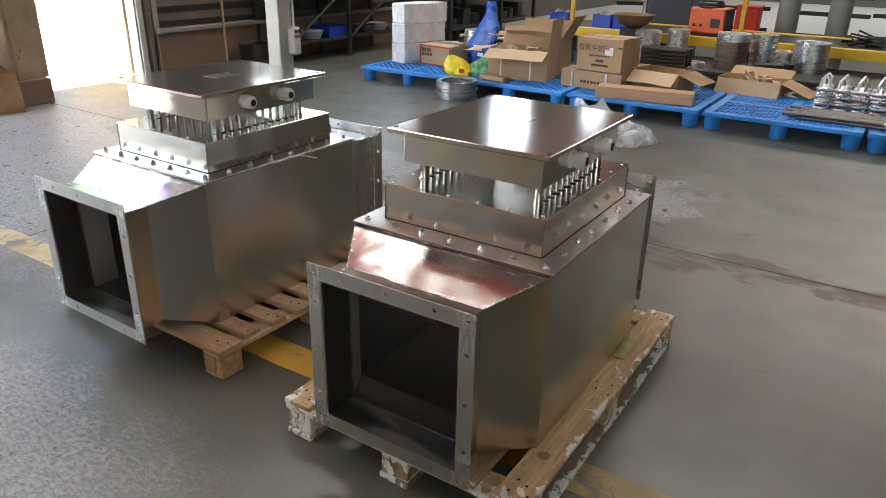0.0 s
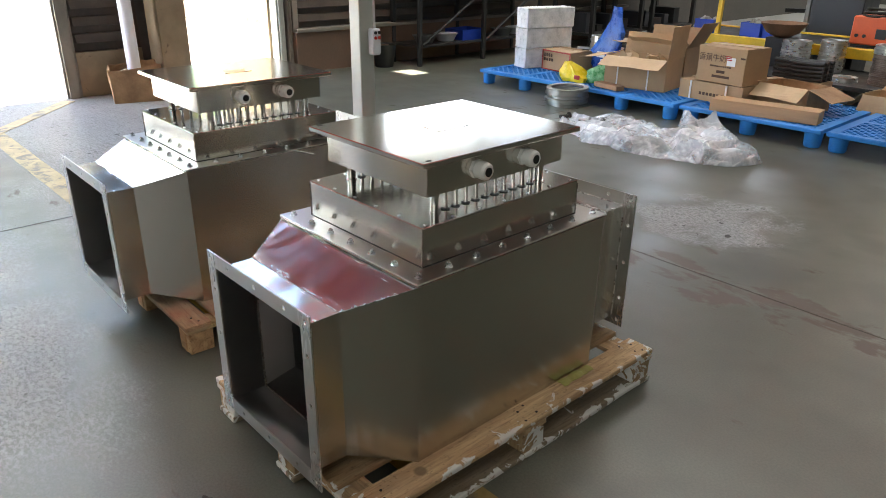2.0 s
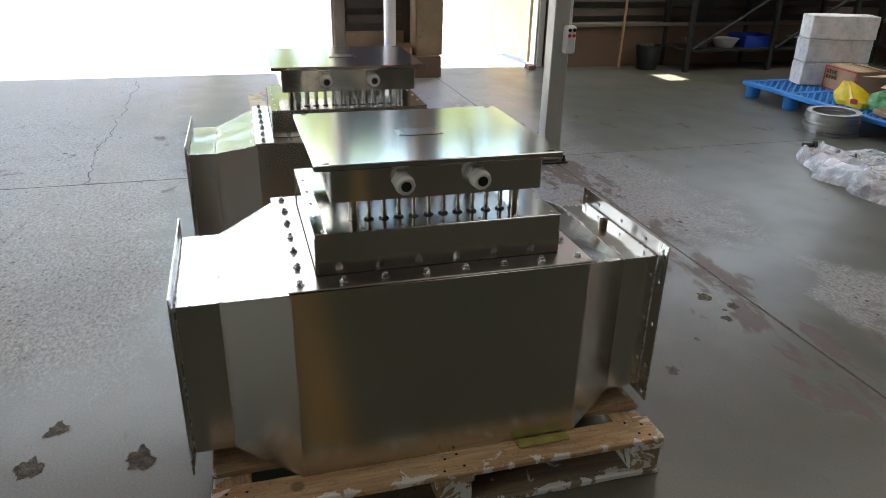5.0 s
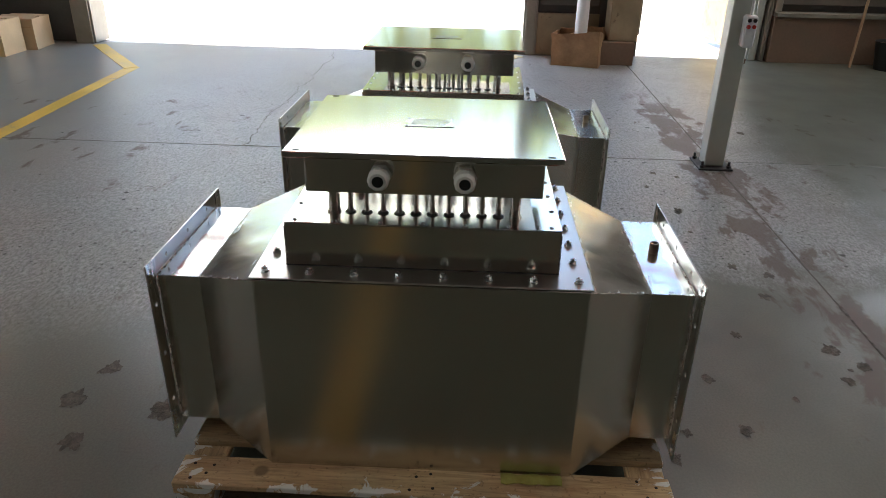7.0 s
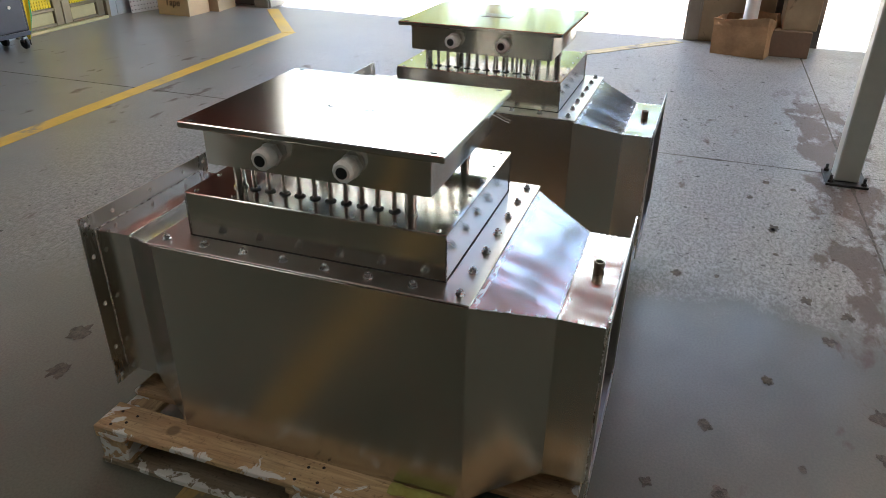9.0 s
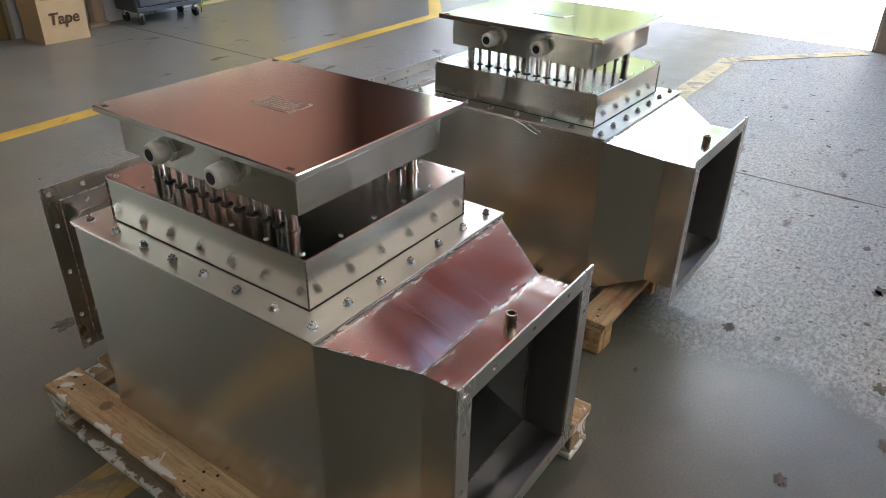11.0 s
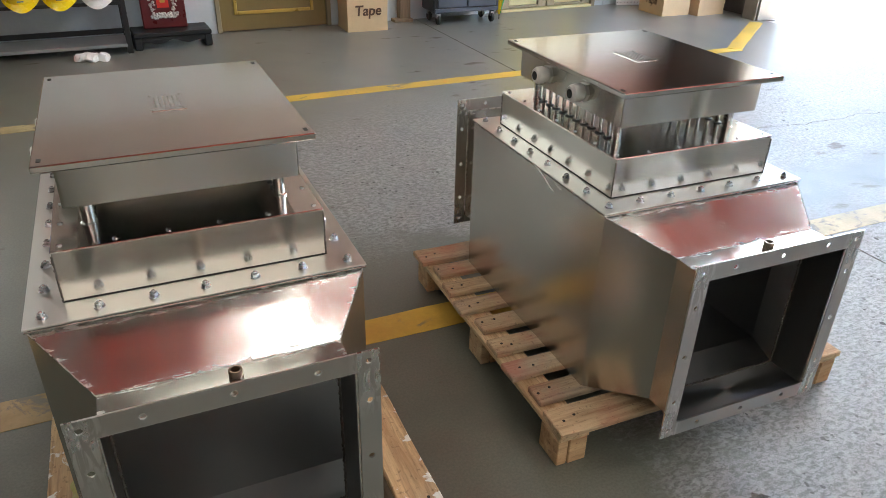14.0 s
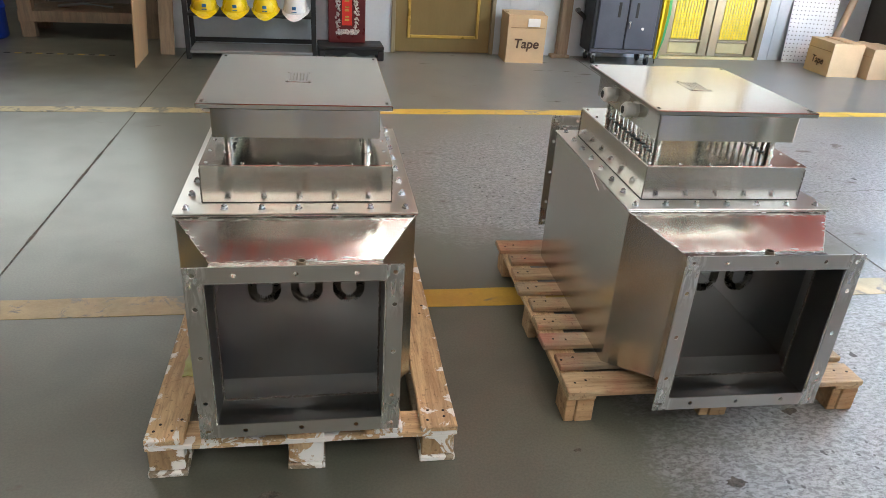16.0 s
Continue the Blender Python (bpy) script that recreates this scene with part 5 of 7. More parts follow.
part("shaft", box(-6.50, -6.19, 3.85, 4.13, 0.22, ROOF - 0.6, 0.006), COLUMN, col)
part("plinth", rough_board(-6.58, -6.12, 3.73, 4.10, 0.0, 0.22, 7, 0.006), UPSTAND, col)
part("edge_channel", box(-6.52, -6.46, 4.12, 4.20, 0.24, 3.0, 0.003), JAMB, col)

leaf = thing("door_leaf", pose(W - 0.10, 5.33, 0, 0, 0, 187), "cream steel door leaf standing open outwards, rust at its edges", "door")
part("leaf_sheet", box(0.02, 1.05, -0.02, 0.02, 0.05, 2.45, 0.004), CREAM_LEAF, leaf)
part("leaf_edge", box(0.0, 0.05, -0.026, 0.026, 0.03, 2.47, 0.004), COLUMN, leaf)
for z in (0.35, 1.3, 2.2):
    bm = bmesh.new()
    tube(bm, (0.0, -0.035, z), (0.0, -0.035, z + 0.12), 0.012, None, 10)
    part("hinge", bm, DARK_STEEL, leaf)
bm = rough_board(-6.52, -6.38, 5.20, 5.28, 0.0, 0.05, 3, 0.004)
tagged(new("brick", mesh_of("brick", bm, UPSTAND)), "broken reddish brick on the floor by the door", "brick")

up = thing("wall_upstand", pose(0, 0, 0), "stained low wall under dark louvred cladding", "wall", "", "structure")
part("low_wall", rough_board(W, W + 0.12, 5.53, 12.0, 0.0, 0.45, 2, 0.006), UPSTAND, up)
part("ledge", box(W, W + 0.16, 5.53, 12.0, 0.45, 0.49, 0.004), JAMB, up)
for i in range(13):
    z = 0.56 + i * 0.15
    bm = box(W, W + 0.045, 5.60, 12.0, z, z + 0.08, 0.003)
    for v in bm.verts:
        v.co.x += (0.08 - (v.co.z - z)) * 0.3
    part("cladding_slat", bm, LOUVRE, up)
part("cladding_frame", box(W, W + 0.07, 5.53, 5.60, 0.49, 2.6, 0.004), JAMB, up)

# slim steel post with a control box
post = thing("steel_post", pose(-3.13, 4.025, 0, 0, 0, 0), "pale green-grey square steel post bolted to the floor", "post", "", "structure")
part("shaft", box(-0.058, 0.058, -0.058, 0.058, 0.012, ROOF, 0.006), POST_PAINT, post)
part("base_plate", box(-0.11, 0.11, -0.10, 0.10, 0.0, 0.012, 0.002), DARK_STEEL, post, "dark bolted base plate")
for sx in (-1, 1):
    for sy in (-1, 1):
        bm = bmesh.new()
        tube(bm, (sx * 0.086, sy * 0.078, 0.01), (sx * 0.086, sy * 0.078, 0.05), 0.008, None, 8)
        tube(bm, (sx * 0.086, sy * 0.078, 0.012), (sx * 0.086, sy * 0.078, 0.026), 0.014, None, 6)
        part("anchor_bolt", bm, DARK_STEEL, post)
cb = thing("control_box", pose(-3.035, 4.06, 0.72), "small cream push-button box hanging on the post", "control box")
part("case", box(-0.035, 0.03, -0.033, 0.033, 0.0, 0.17, 0.010), WHITE_PLASTIC, cb)
for z, mm in ((0.145, BLACK), (0.112, RED_PAINT)):
    for yy in (-0.015, 0.015):
        bm = bmesh.new()
        tube(bm, (0.029, yy, z), (0.037, yy, z), 0.011, 0.010, 12)
        part("button", bm, mm, cb)
bm = bmesh.new()
path_tube(bm, [(0, 0, 0.16), (0.0, -0.01, 0.8), (-0.01, 0.0, 1.6), (-0.02, 0, 3.0)], 0.008, 6)
part("cable", bm, WHITE_PLASTIC, cb)


# carton with a white pipe
def worn_carton(m, w, d, h, label, material=CARD_WORN, flaps=True, seed=1, open_top=True, group=""):
    c = thing("carton", m, label, "cardboard box", group)
    th = 0.006
    rng = random.Random(seed)
    sides = ((-w / 2, w / 2, -d / 2, -d / 2 + th), (-w / 2, w / 2, d / 2 - th, d / 2), (-w / 2, -w / 2 + th, -d / 2 + th, d / 2 - th), (w / 2 - th, w / 2, -d / 2 + th, d / 2 - th))
    for k, (x0, x1, y0, y1) in enumerate(sides):
        bm = box(x0, x1, y0, y1, 0, h, 0.001)
        bmesh.ops.subdivide_edges(bm, edges=[e for e in bm.edges if e.calc_length() > 0.1], cuts=5, use_grid_fill=True)
        for v in bm.verts:
            if v.co.z > 0.01:
                v.co += noise.noise_vector(v.co * 5 + Vector((seed, k * 0.0, 2))) * (0.008 if flaps else 0.05 * v.co.z / h)
        part("side", bm, material, c)
    part("bottom", box(-w / 2 + th, w / 2 - th, -d / 2 + th, d / 2 - th, 0.001, 0.006), CARD_IN, c)
    if flaps:
        for k in range(4):
            ang = rng.uniform(15, 130)
            L = (d if k < 2 else w) * 0.45
            half = (w if k < 2 else d) / 2
            bm = box(-half, half, 0, L, -0.002, 0.002, 0.001)
            bmesh.ops.subdivide_edges(bm, edges=[e for e in bm.edges if e.calc_length() > 0.1], cuts=3, use_grid_fill=True)
            for v in bm.verts:
                v.co.z += 0.02 * noise.noise(v.co * 7 + Vector((seed, k, 0)))
            f = part("flap", bm, CARD_IN if k % 2 else material, c)
            turn = (180, 0, 90, -90)[k]
            off = ((0, -d / 2, h), (0, d / 2, h), (-w / 2, 0, h), (w / 2, 0, h))[k]
            f.matrix_basis = Matrix.Translation(off) @ Matrix.Rotation(radians(turn), 4, 'Z') @ Matrix.Rotation(radians(60 - ang), 4, 'X')
    return c


worn_carton(pose(-6.20, 3.57, 0, 0, 0, 74), 0.46, 0.42, 0.31, "torn brown open carton used as a bin at the doorway", CARD_WORN, False, 5)
pp = thing("plastic_pipe", pose(-6.24, 3.58, 0.012), "white plastic pipe standing upright in the torn carton", "pipe")
bm = bmesh.new()
tube(bm, (0, 0, 0), (-0.10, 0.02, 2.6), 0.062, None, 24)
part("pipe", bm, WHITE_PLASTIC, pp, "", True)
bm = bmesh.new()
for i in range(14):
    rng = random.Random(i)
    bmesh.ops.create_icosphere(bm, subdivisions=2, radius=0.06, matrix=Matrix.Translation((rng.uniform(-0.12, 0.12), rng.uniform(-0.12, 0.12), 0.17 + rng.uniform(0, 0.06))))
wobble(bm, 0.03, 14)
ob = new("waste_paper", mesh_of("waste_paper", bm, CARD_IN))
ob.location = (-6.22, 3.58, 0.0)
tagged(ob, "crumpled brown packing paper stuffed in the carton", "waste paper")


# ---------------------------------------------------------------- south partition and what stands along it
S = pose(-3.3, -2.66, 0, 0, 0, 2.6)   # local x along the partition, local y into the workshop


def s_pose(x, y, z=0.0, rz=0.0):
    return S @ pose(x, y, z, 0, 0, rz)


def s_wall(name, x0, x1, z0, z1, material, label):
    ob = tagged(new(name, mesh_of(name, box(x0, x1, -0.10, 0.0, z0, z1), material)), label, "wall", "", "structure")
    ob.matrix_basis = S
    return ob


pl = "pale blue-grey sheet partition wall"
s_wall("wall_south_upper", -3.3, 0.62, 2.5, 4.6, MAROON, "maroon upper band of the partition")
s_wall("wall_south_upper", 0.62, 4.05, 2.5, 4.6, DUN, "dun upper band of the partition")
s_wall("wall_south", -3.3, -2.06, 0, 2.5, WALL_PALE, pl)
s_wall("wall_south", -0.82, 0.96, 0, 2.5, WALL_PALE, pl)
s_wall("wall_south", 0.96, 2.00, 2.12, 2.5, WALL_PALE, pl)
s_wall("wall_south", 2.00, 4.05, 0, 2.5, WALL_PALE, pl)
ob = tagged(new("wall_return", mesh_of("wall_return", box(3.95, 4.05, -2.5, -0.10, 0, 2.5), WALL_PALE)), pl, "wall", "", "structure")
ob.matrix_basis = S
ob = tagged(new("office_roof", mesh_of("office_roof", box(-3.3, 4.05, -6.0, 0.02, 4.6, 4.7), ROOF_GREY)), "flat pale roof of the office partition", "roof", "", "structure")
ob.matrix_basis = S
# sheet ribs of the partition
for i in range(25):
    x = -3.1 + i * 0.30
    if -2.10 < x < -0.78 or 0.92 < x < 2.04:
        continue
    ob = tagged(new("wall_rib", mesh_of("wall_rib", box(x, x + 0.012, 0.0, 0.006, 0.0, 2.48), WALL_PALE)), "narrow rib of the sheet partition", "trim", "", "structure")
    ob.matrix_basis = S

d1 = thing("door_1", s_pose(1.48, -0.03), "closed bronze-coloured office door with a gold raised moulding", "door", "", "structure")
part("door_frame", box(-0.52, -0.48, -0.05, 0.05, 0, 2.12, 0.004), BRONZE, d1)
part("door_frame", box(0.48, 0.52, -0.05, 0.05, 0, 2.12, 0.004), BRONZE, d1)
part("door_frame", box(-0.48, 0.48, -0.05, 0.05, 2.06, 2.12, 0.004), BRONZE, d1)
part("leaf", box(-0.48, 0.48, -0.02, 0.02, 0.008, 2.06, 0.003), GOLD, d1)
for x0, x1, z0, z1 in ((-0.36, -0.33, 0.145, 1.9), (0.33, 0.36, 0.145, 1.9), (-0.33, 0.33, 0.145, 0.175), (-0.33, 0.33, 1.87, 1.9)):
    part("moulding", box(x0, x1, 0.02, 0.034, z0, z1, 0.005), GOLD_LIGHT, d1)

d2 = thing("door_2", s_pose(-1.44, -0.03), "bronze double door with yellow grilles behind its glass", "door", "", "structure")
for x0, x1 in ((-0.62, -0.57), (0.57, 0.62)):
    part("door_frame", box(x0, x1, -0.05, 0.06, 0, 2.14, 0.004), BRONZE, d2)
part("door_frame", box(-0.57, 0.57, -0.05, 0.06, 2.07, 2.14, 0.004), BRONZE, d2)
part("threshold", box(-0.57, 0.57, -0.04, 0.07, 0.0, 0.025, 0.003), CREAM_PANEL, d2)
for sx in (-1, 1):
    cx = sx * 0.285
    lf = part("leaf", box(cx - 0.28, cx + 0.28, -0.02, 0.0, 0.03, 2.06), BRONZE, d2)
    for x0, x1, z0, z1 in ((-0.28, -0.18, 0.03, 2.06), (0.18, 0.28, 0.03, 2.06), (-0.18, 0.18, 0.03, 0.055), (-0.18, 0.18, 0.17, 0.20), (-0.18, 0.18, 1.80, 2.06)):
        part("rail", box(cx + x0, cx + x1, 0.0, 0.032, z0, z1, 0.005), BRONZE, lf)
    part("panel", box(cx - 0.17, cx + 0.17, 0.0, 0.016, 0.055, 0.17, 0.006), CREAM_PANEL, lf, "cream lower panel")
    bm = bmesh.new()
    for i in range(10):
        x = cx - 0.165 + i * 0.033
        bx(bm, x, x + 0.022, 0.003, 0.012, 0.205, 1.80)
    for i in range(52):
        z = 0.22 + i * 0.029
        if (i // 9) % 2 == 0:
            bx(bm, cx - 0.165, cx + 0.155, 0.004, 0.010, z, z + 0.012)
    part("grille", bm, YELLOW_FILM, lf, "bright yellow lattice grille")
    part("grille_back", box(cx - 0.18, cx + 0.18, 0.0, 0.003, 0.20, 1.80), CREAM_PANEL, lf)
# glazed fanlights over the double door
for sx in (-1, 1):
    cx = sx * 0.30
    fl = part("fanlight", box(cx - 0.29, cx + 0.29, -0.03, 0.0, 2.14, 2.5), FANLIGHT, d2, "pale fanlight with spreading bars")
    for x0, x1, z0, z1 in ((-0.29, -0.23, 2.14, 2.5), (0.23, 0.29, 2.14, 2.5), (-0.23, 0.23, 2.14, 2.20), (-0.23, 0.23, 2.45, 2.5)):
        part("rail", box(cx + x0, cx + x1, 0.0, 0.03, z0, z1, 0.005), FAN_FRAME, fl)
    for i in range(7):
        a = radians(24 + 22 * i)
        L = min(0.23 / max(abs(math.cos(a)), 0.01), 0.25 / math.sin(a))
        bm = bmesh.new()
        tube(bm, (cx, 0.012, 2.20), (cx + L * math.cos(a), 0.012, 2.20 + L * math.sin(a)), 0.007, None, 6)
        part("fan_bar", bm, PAPER, fl)


def closed_carton(m, w, d, h, label, word="", group="", flap_open=False, seed=1, material=CARD_PALE):
    c = thing("carton", m, label, "cardboard box", group)
    bm = box(-w / 2, w / 2, -d / 2, d / 2, 0, h)
    bmesh.ops.subdivide_edges(bm, edges=bm.edges[:], cuts=6, use_grid_fill=True)
    for v in bm.verts:
        if v.co.z > 0.005:
            v.co += noise.noise_vector(v.co * 6 + Vector((seed, seed, 0))) * 0.006
    part("body", bm, material, c, "", True)
    part("seam_tape", box(-w / 2 - 0.002, w / 2 + 0.002, -0.025, 0.025, h + 0.003, h + 0.0085), CARD_IN, c)
    bm = bmesh.new()
    for z in (h * 0.73,):
        bx(bm, -w / 2 + 0.02, w / 2 - 0.03, d / 2 + 0.001, d / 2 + 0.0055, z, z + 0.006)
    part("fold_line", bm, CARD, c)
    if word:
        text_part("lettering", word, min(h * 0.30, 0.125), PRINT, c, Matrix.Translation((0, d / 2 + 0.0075, h * 0.40)) @ Matrix.Rotation(radians(180), 4, 'Z') @ Matrix.Rotation(radians(90), 4, 'X') @ Matrix.Rotation(radians(0), 4, 'Z'), "dark printed lettering")
    if flap_open:
        for sx in (-1, 1):
            bm = box(-w * 0.46, w * 0.46, 0, d * 0.4, -0.002, 0.002, 0.001)
            f = part("flap", bm, CARD_IN, c)
            f.matrix_basis = Matrix.Translation((0, sx * d / 2 * 0.9, h)) @ Matrix.Rotation(radians(0 if sx < 0 else 180), 4, 'Z') @ Matrix.Rotation(radians(5 + 3 * sx), 4, 'X')
    return c


cc = closed_carton(s_pose(0.725, 0.22, 0, -3), 0.38, 0.32, 0.45, "tall brown carton lettered in black, by the partition", "Tape", "lettered cartons", True, 3)
part("label_sticker", box(-0.12, 0.0, 0.170, 0.1735, 0.345, 0.42, 0.0), PAPER, cc, "white shipping label")
closed_carton(pose(-5.87, -2.19, 0, 0, 0, -91), 0.40, 0.34, 0.33, "brown carton with black lettering and creased film", "Tape", "lettered cartons", False, 8)
closed_carton(pose(-6.25, -2.10, 0, 0, 0, -84), 0.38, 0.38, 0.30, "worn brown carton with crumpled open flaps", "", "lettered cartons", True, 12)

tp = thing("timber_post", s_pose(0.24, 0.05), "old brown timber upright against the partition", "post")
part("upright", rough_board(-0.055, 0.055, -0.04, 0.04, 0, 2.4, 4, 0.003), OLD_WOOD, tp)
part("foot", rough_board(-0.07, 0.12, -0.03, 0.07, 0, 0.03, 5, 0.003), OLD_WOOD, tp)

ct = thing("tool_cart", s_pose(-0.28, 0.24, 0, -4), "dark blue-grey two-door tool cart on castors", "tool cart")
part("body", box(-0.34, 0.34, -0.17, 0.15, 0.11, 0.86, 0.012), CART_DARK, ct)
for sx in (-1, 1):
    dd = part("door", box(min(sx * 0.004, sx * 0.30), max(sx * 0.004, sx * 0.30), 0.15, 0.168, 0.16, 0.66, 0.006), CART, ct)
    part("pull_slot", box(sx * 0.09 - 0.014, sx * 0.09 + 0.014, 0.166, 0.170, 0.46, 0.60, 0.002), BLACK, dd)
part("drawer", box(-0.31, 0.31, 0.15, 0.168, 0.69, 0.83, 0.006), CART, ct)
part("plinth_rail", box(-0.33, 0.33, 0.13, 0.166, 0.115, 0.15, 0.004), CART, ct)
bm = bmesh.new()
tube(bm, (-0.03, 0.168, 0.42), (-0.03, 0.182, 0.42), 0.012, None, 12)
tube(bm, (-0.03, 0.180, 0.42), (-0.032, 0.184, 0.36), 0.006, None, 8)
part("lock_and_key", bm, CHROME, ct)
bm = bmesh.new()
tube(bm, (-0.17, 0.168, 0.36), (-0.17, 0.174, 0.36), 0.014, None, 12)
part("round_badge", bm, PAPER, ct)
for sx in (-1, 1):
    for sy in (-1, 1):
        bm = bmesh.new()
        q = Matrix.Translation((sx * 0.28, sy * 0.12, 0.045)) @ Matrix.Rotation(radians(90), 4, 'Y') @ Matrix.Translation((0, 0, -0.014))
        lathe(bm, [(0.040, 0), (0.045, 0.006), (0.045, 0.022), (0.040, 0.028)], 20, q)
        cst = part("castor_wheel", bm, BLACK, ct, "", True)
        bm = bmesh.new()
        bx(bm, sx * 0.28 - 0.022, sx * 0.28 + 0.022, sy * 0.12 - 0.02, sy * 0.12 + 0.02, 0.055, 0.11, 0.006)
        part("castor_fork", bm, CHROME, cst)
bm = bmesh.new()
path_tube(bm, [(0.33, -0.10, 0.40), (0.44, -0.08, 0.48), (0.47, 0.06, 0.50)], 0.022, 8)
part("side_handle", bm, BLACK, ct)

um = thing("umbrella", s_pose(-0.685, 0.30), "folded yellow and green umbrella leaning on the doorpost", "umbrella")
for k, (mm, a0) in enumerate(((UMB_Y, 0), (UMB_G, 120), (UMB_Y, 240))):
    bm = bmesh.new()
    rows = []
    for z, r in ((0.05, 0.008), (0.25, 0.045), (0.5, 0.06), (0.8, 0.05), (0.95, 0.02)):
        rows.append([bm.verts.new((r * (1 + 0.35 * (j % 2)) * math.cos(radians(a0 + j * 20)), r * (1 + 0.35 * (j % 2)) * math.sin(radians(a0 + j * 20)), z)) for j in range(7)])
    for a, b in zip(rows, rows[1:]):
        for j in range(6):
            bm.faces.new((a[j], a[j + 1], b[j + 1], b[j]))
    part("canopy_panel", bm, mm, um)
bm = bmesh.new()
tube(bm, (0, 0, 0), (0, 0, 1.05), 0.005, None, 8)
part("shaft", bm, DARK_STEEL, um)

# perforated board, tube and jamb in the corner
pg = thing("pegboard", s_pose(-2.55, 0.14, 0, -14) @ pose(0, 0, 0, 5, 0, 0), "white perforated hanging board leaning in the corner", "pegboard")
part("board", box(-0.24, 0.24, -0.012, 0.0, 0.0, 1.6, 0.003), WHITE_PLASTIC, pg)
bm = bmesh.new()
for i in range(12):
    for k in range(36):
        x, z = -0.225 + i * 0.041, 0.03 + k * 0.043
        bx(bm, x - 0.005, x + 0.005, 0.0, 0.0015, z - 0.005, z + 0.005)
tagged(part("holes", bm, GAP, pg), kind="stuff")
pt = thing("paper_tube", s_pose(-2.86, 0.22), "long brown paper tube leaning on the wall", "paper tube")
bm = bmesh.new()
tube(bm, (0.12, 0, 0.0), (-0.35, -0.15, 1.5), 0.04, None, 16)
part("tube", bm, PALE_TUBE, pt, "", True)

# helmet shelf
sh = thing("helmet_shelf", s_pose(3.30, 0.30, 0, -1), "black steel shelf unit standing before the partition", "shelf")
for sx in (-1, 1):
    for sy in (-1, 1):
        part("upright", box(sx * 0.545 - 0.02, sx * 0.545 + 0.02, sy * 0.16 - 0.02, sy * 0.16 + 0.02, 0, 1.2, 0.003), SHELF_BLACK, sh)
part("shelf_board", box(-0.53, 0.53, -0.17, 0.19, 0.055, 0.08, 0.003), SHELF_GREY, sh, "dusty grey lower shelf")
part("rail", box(-0.53, 0.53, -0.175, -0.155, 0.09, 0.13, 0.003), SHELF_BLACK, sh)
part("shelf_board", box(-0.53, 0.53, -0.17, 0.19, 0.37, 0.395, 0.003), SHELF_BLACK, sh)
part("shelf_board", box(-0.53, 0.53, -0.17, 0.19, 0.80, 0.825, 0.003), SHELF_BLACK, sh)


def helmet(m, material, label):
    h = thing("safety_helmet", m, label, "safety helmet", "helmets on the shelf")
    bm = bmesh.new()
    bmesh.ops.create_uvsphere(bm, u_segments=28, v_segments=14, radius=1.0)
    bmesh.ops.delete(bm, geom=[v for v in bm.verts if v.co.z < -0.02], context='VERTS')
    for v in bm.verts:
        ridge = 1 + 0.05 * math.exp(-(v.co.x / 0.12) ** 2) * max(v.co.z, 0)
        v.co = Vector((v.co.x * 0.108, v.co.y * 0.135, v.co.z * 0.145 * ridge))
    part("shell", bm, material, h, "", True)
    bm = bmesh.new()
    n = 36
    rows = []
    for k, (s, dz) in enumerate(((1.0, 0.0), (1.07, -0.006), (1.13, -0.014))):
        row = []
        for i in range(n):
            a = 2 * math.pi * i / n
            fr = 1 + (0.32 if k == 2 else 0.12 * k) * max(0.0, math.sin(a)) ** 3 * (1 if k else 0)
            row.append(bm.verts.new((0.108 * s * math.cos(a), 0.135 * s * math.sin(a) * fr, dz - 0.02 * max(0.0, math.sin(a)) ** 3 * (k / 2))))
        rows.append(row)
    for a, b in zip(rows, rows[1:]):
        for i in range(n):
            bm.faces.new((a[i], a[(i + 1) % n], b[(i + 1) % n], b[i]))
    part("brim", bm, material, h, "", True)
    bm = bmesh.new()
    bx(bm, -0.018, 0.018, 0.120, 0.129, 0.035, 0.068, 0.004)
    bx(bm, -0.022, 0.022, 0.128, 0.1345, 0.018, 0.026, 0.002)
    part("badge", bm, LOGO_BLUE, h, "small blue badge")


for i, x in enumerate((0.39, 0.13, -0.13, -0.39)):
    helmet(sh.matrix_basis @ pose(x, 0.09, 0.442, -14, 0, 6 - 4 * i), HELMET_W if i == 3 else HELMET_Y, "white plastic safety helmet on the shelf" if i == 3 else "yellow plastic safety helmet on the shelf")
bm = bmesh.new()
for i in range(9):
    rng = random.Random(i + 40)
    bmesh.ops.create_icosphere(bm, subdivisions=2, radius=0.05, matrix=Matrix.Translation((rng.uniform(-0.09, 0.09), rng.uniform(-0.04, 0.04), 0.03)))
wobble(bm, 0.025, 18)
for v in bm.verts:
    v.co.z = max(v.co.z * 0.7, 0.0)
ob = new("cloth", mesh_of("cloth", bm, PAPER))
ob.matrix_basis = s_pose(3.05, 0.62)
tagged(ob, "crumpled white cloth on the floor by the shelf", "cloth")

# lacquered plaque on a low black stand
sd = thing("low_stand", s_pose(2.42, 0.30), "low black carved stand on the floor", "stand")
bm = box(-0.30, 0.30, -0.15, 0.15, 0.10, 0.135, 0.006)
part("top", bm, SHELF_BLACK, sd)
for sx in (-1, 1):
    part("foot", box(sx * 0.27 - 0.03, sx * 0.27 + 0.03, -0.14, 0.14, 0.0, 0.10, 0.01), SHELF_BLACK, sd)
bm = bmesh.new()
n, rows = 24, []
for i in range(n + 1):
    x = -0.24 + 0.48 * i / n
    foot = 0.055 + 0.02 * math.cos(x * 26) * (1 - abs(x) / 0.3)
    rows.append([bm.verts.new((x, y, z)) for y, z in ((0.115, foot), (0.135, foot), (0.135, 0.10), (0.115, 0.10))])
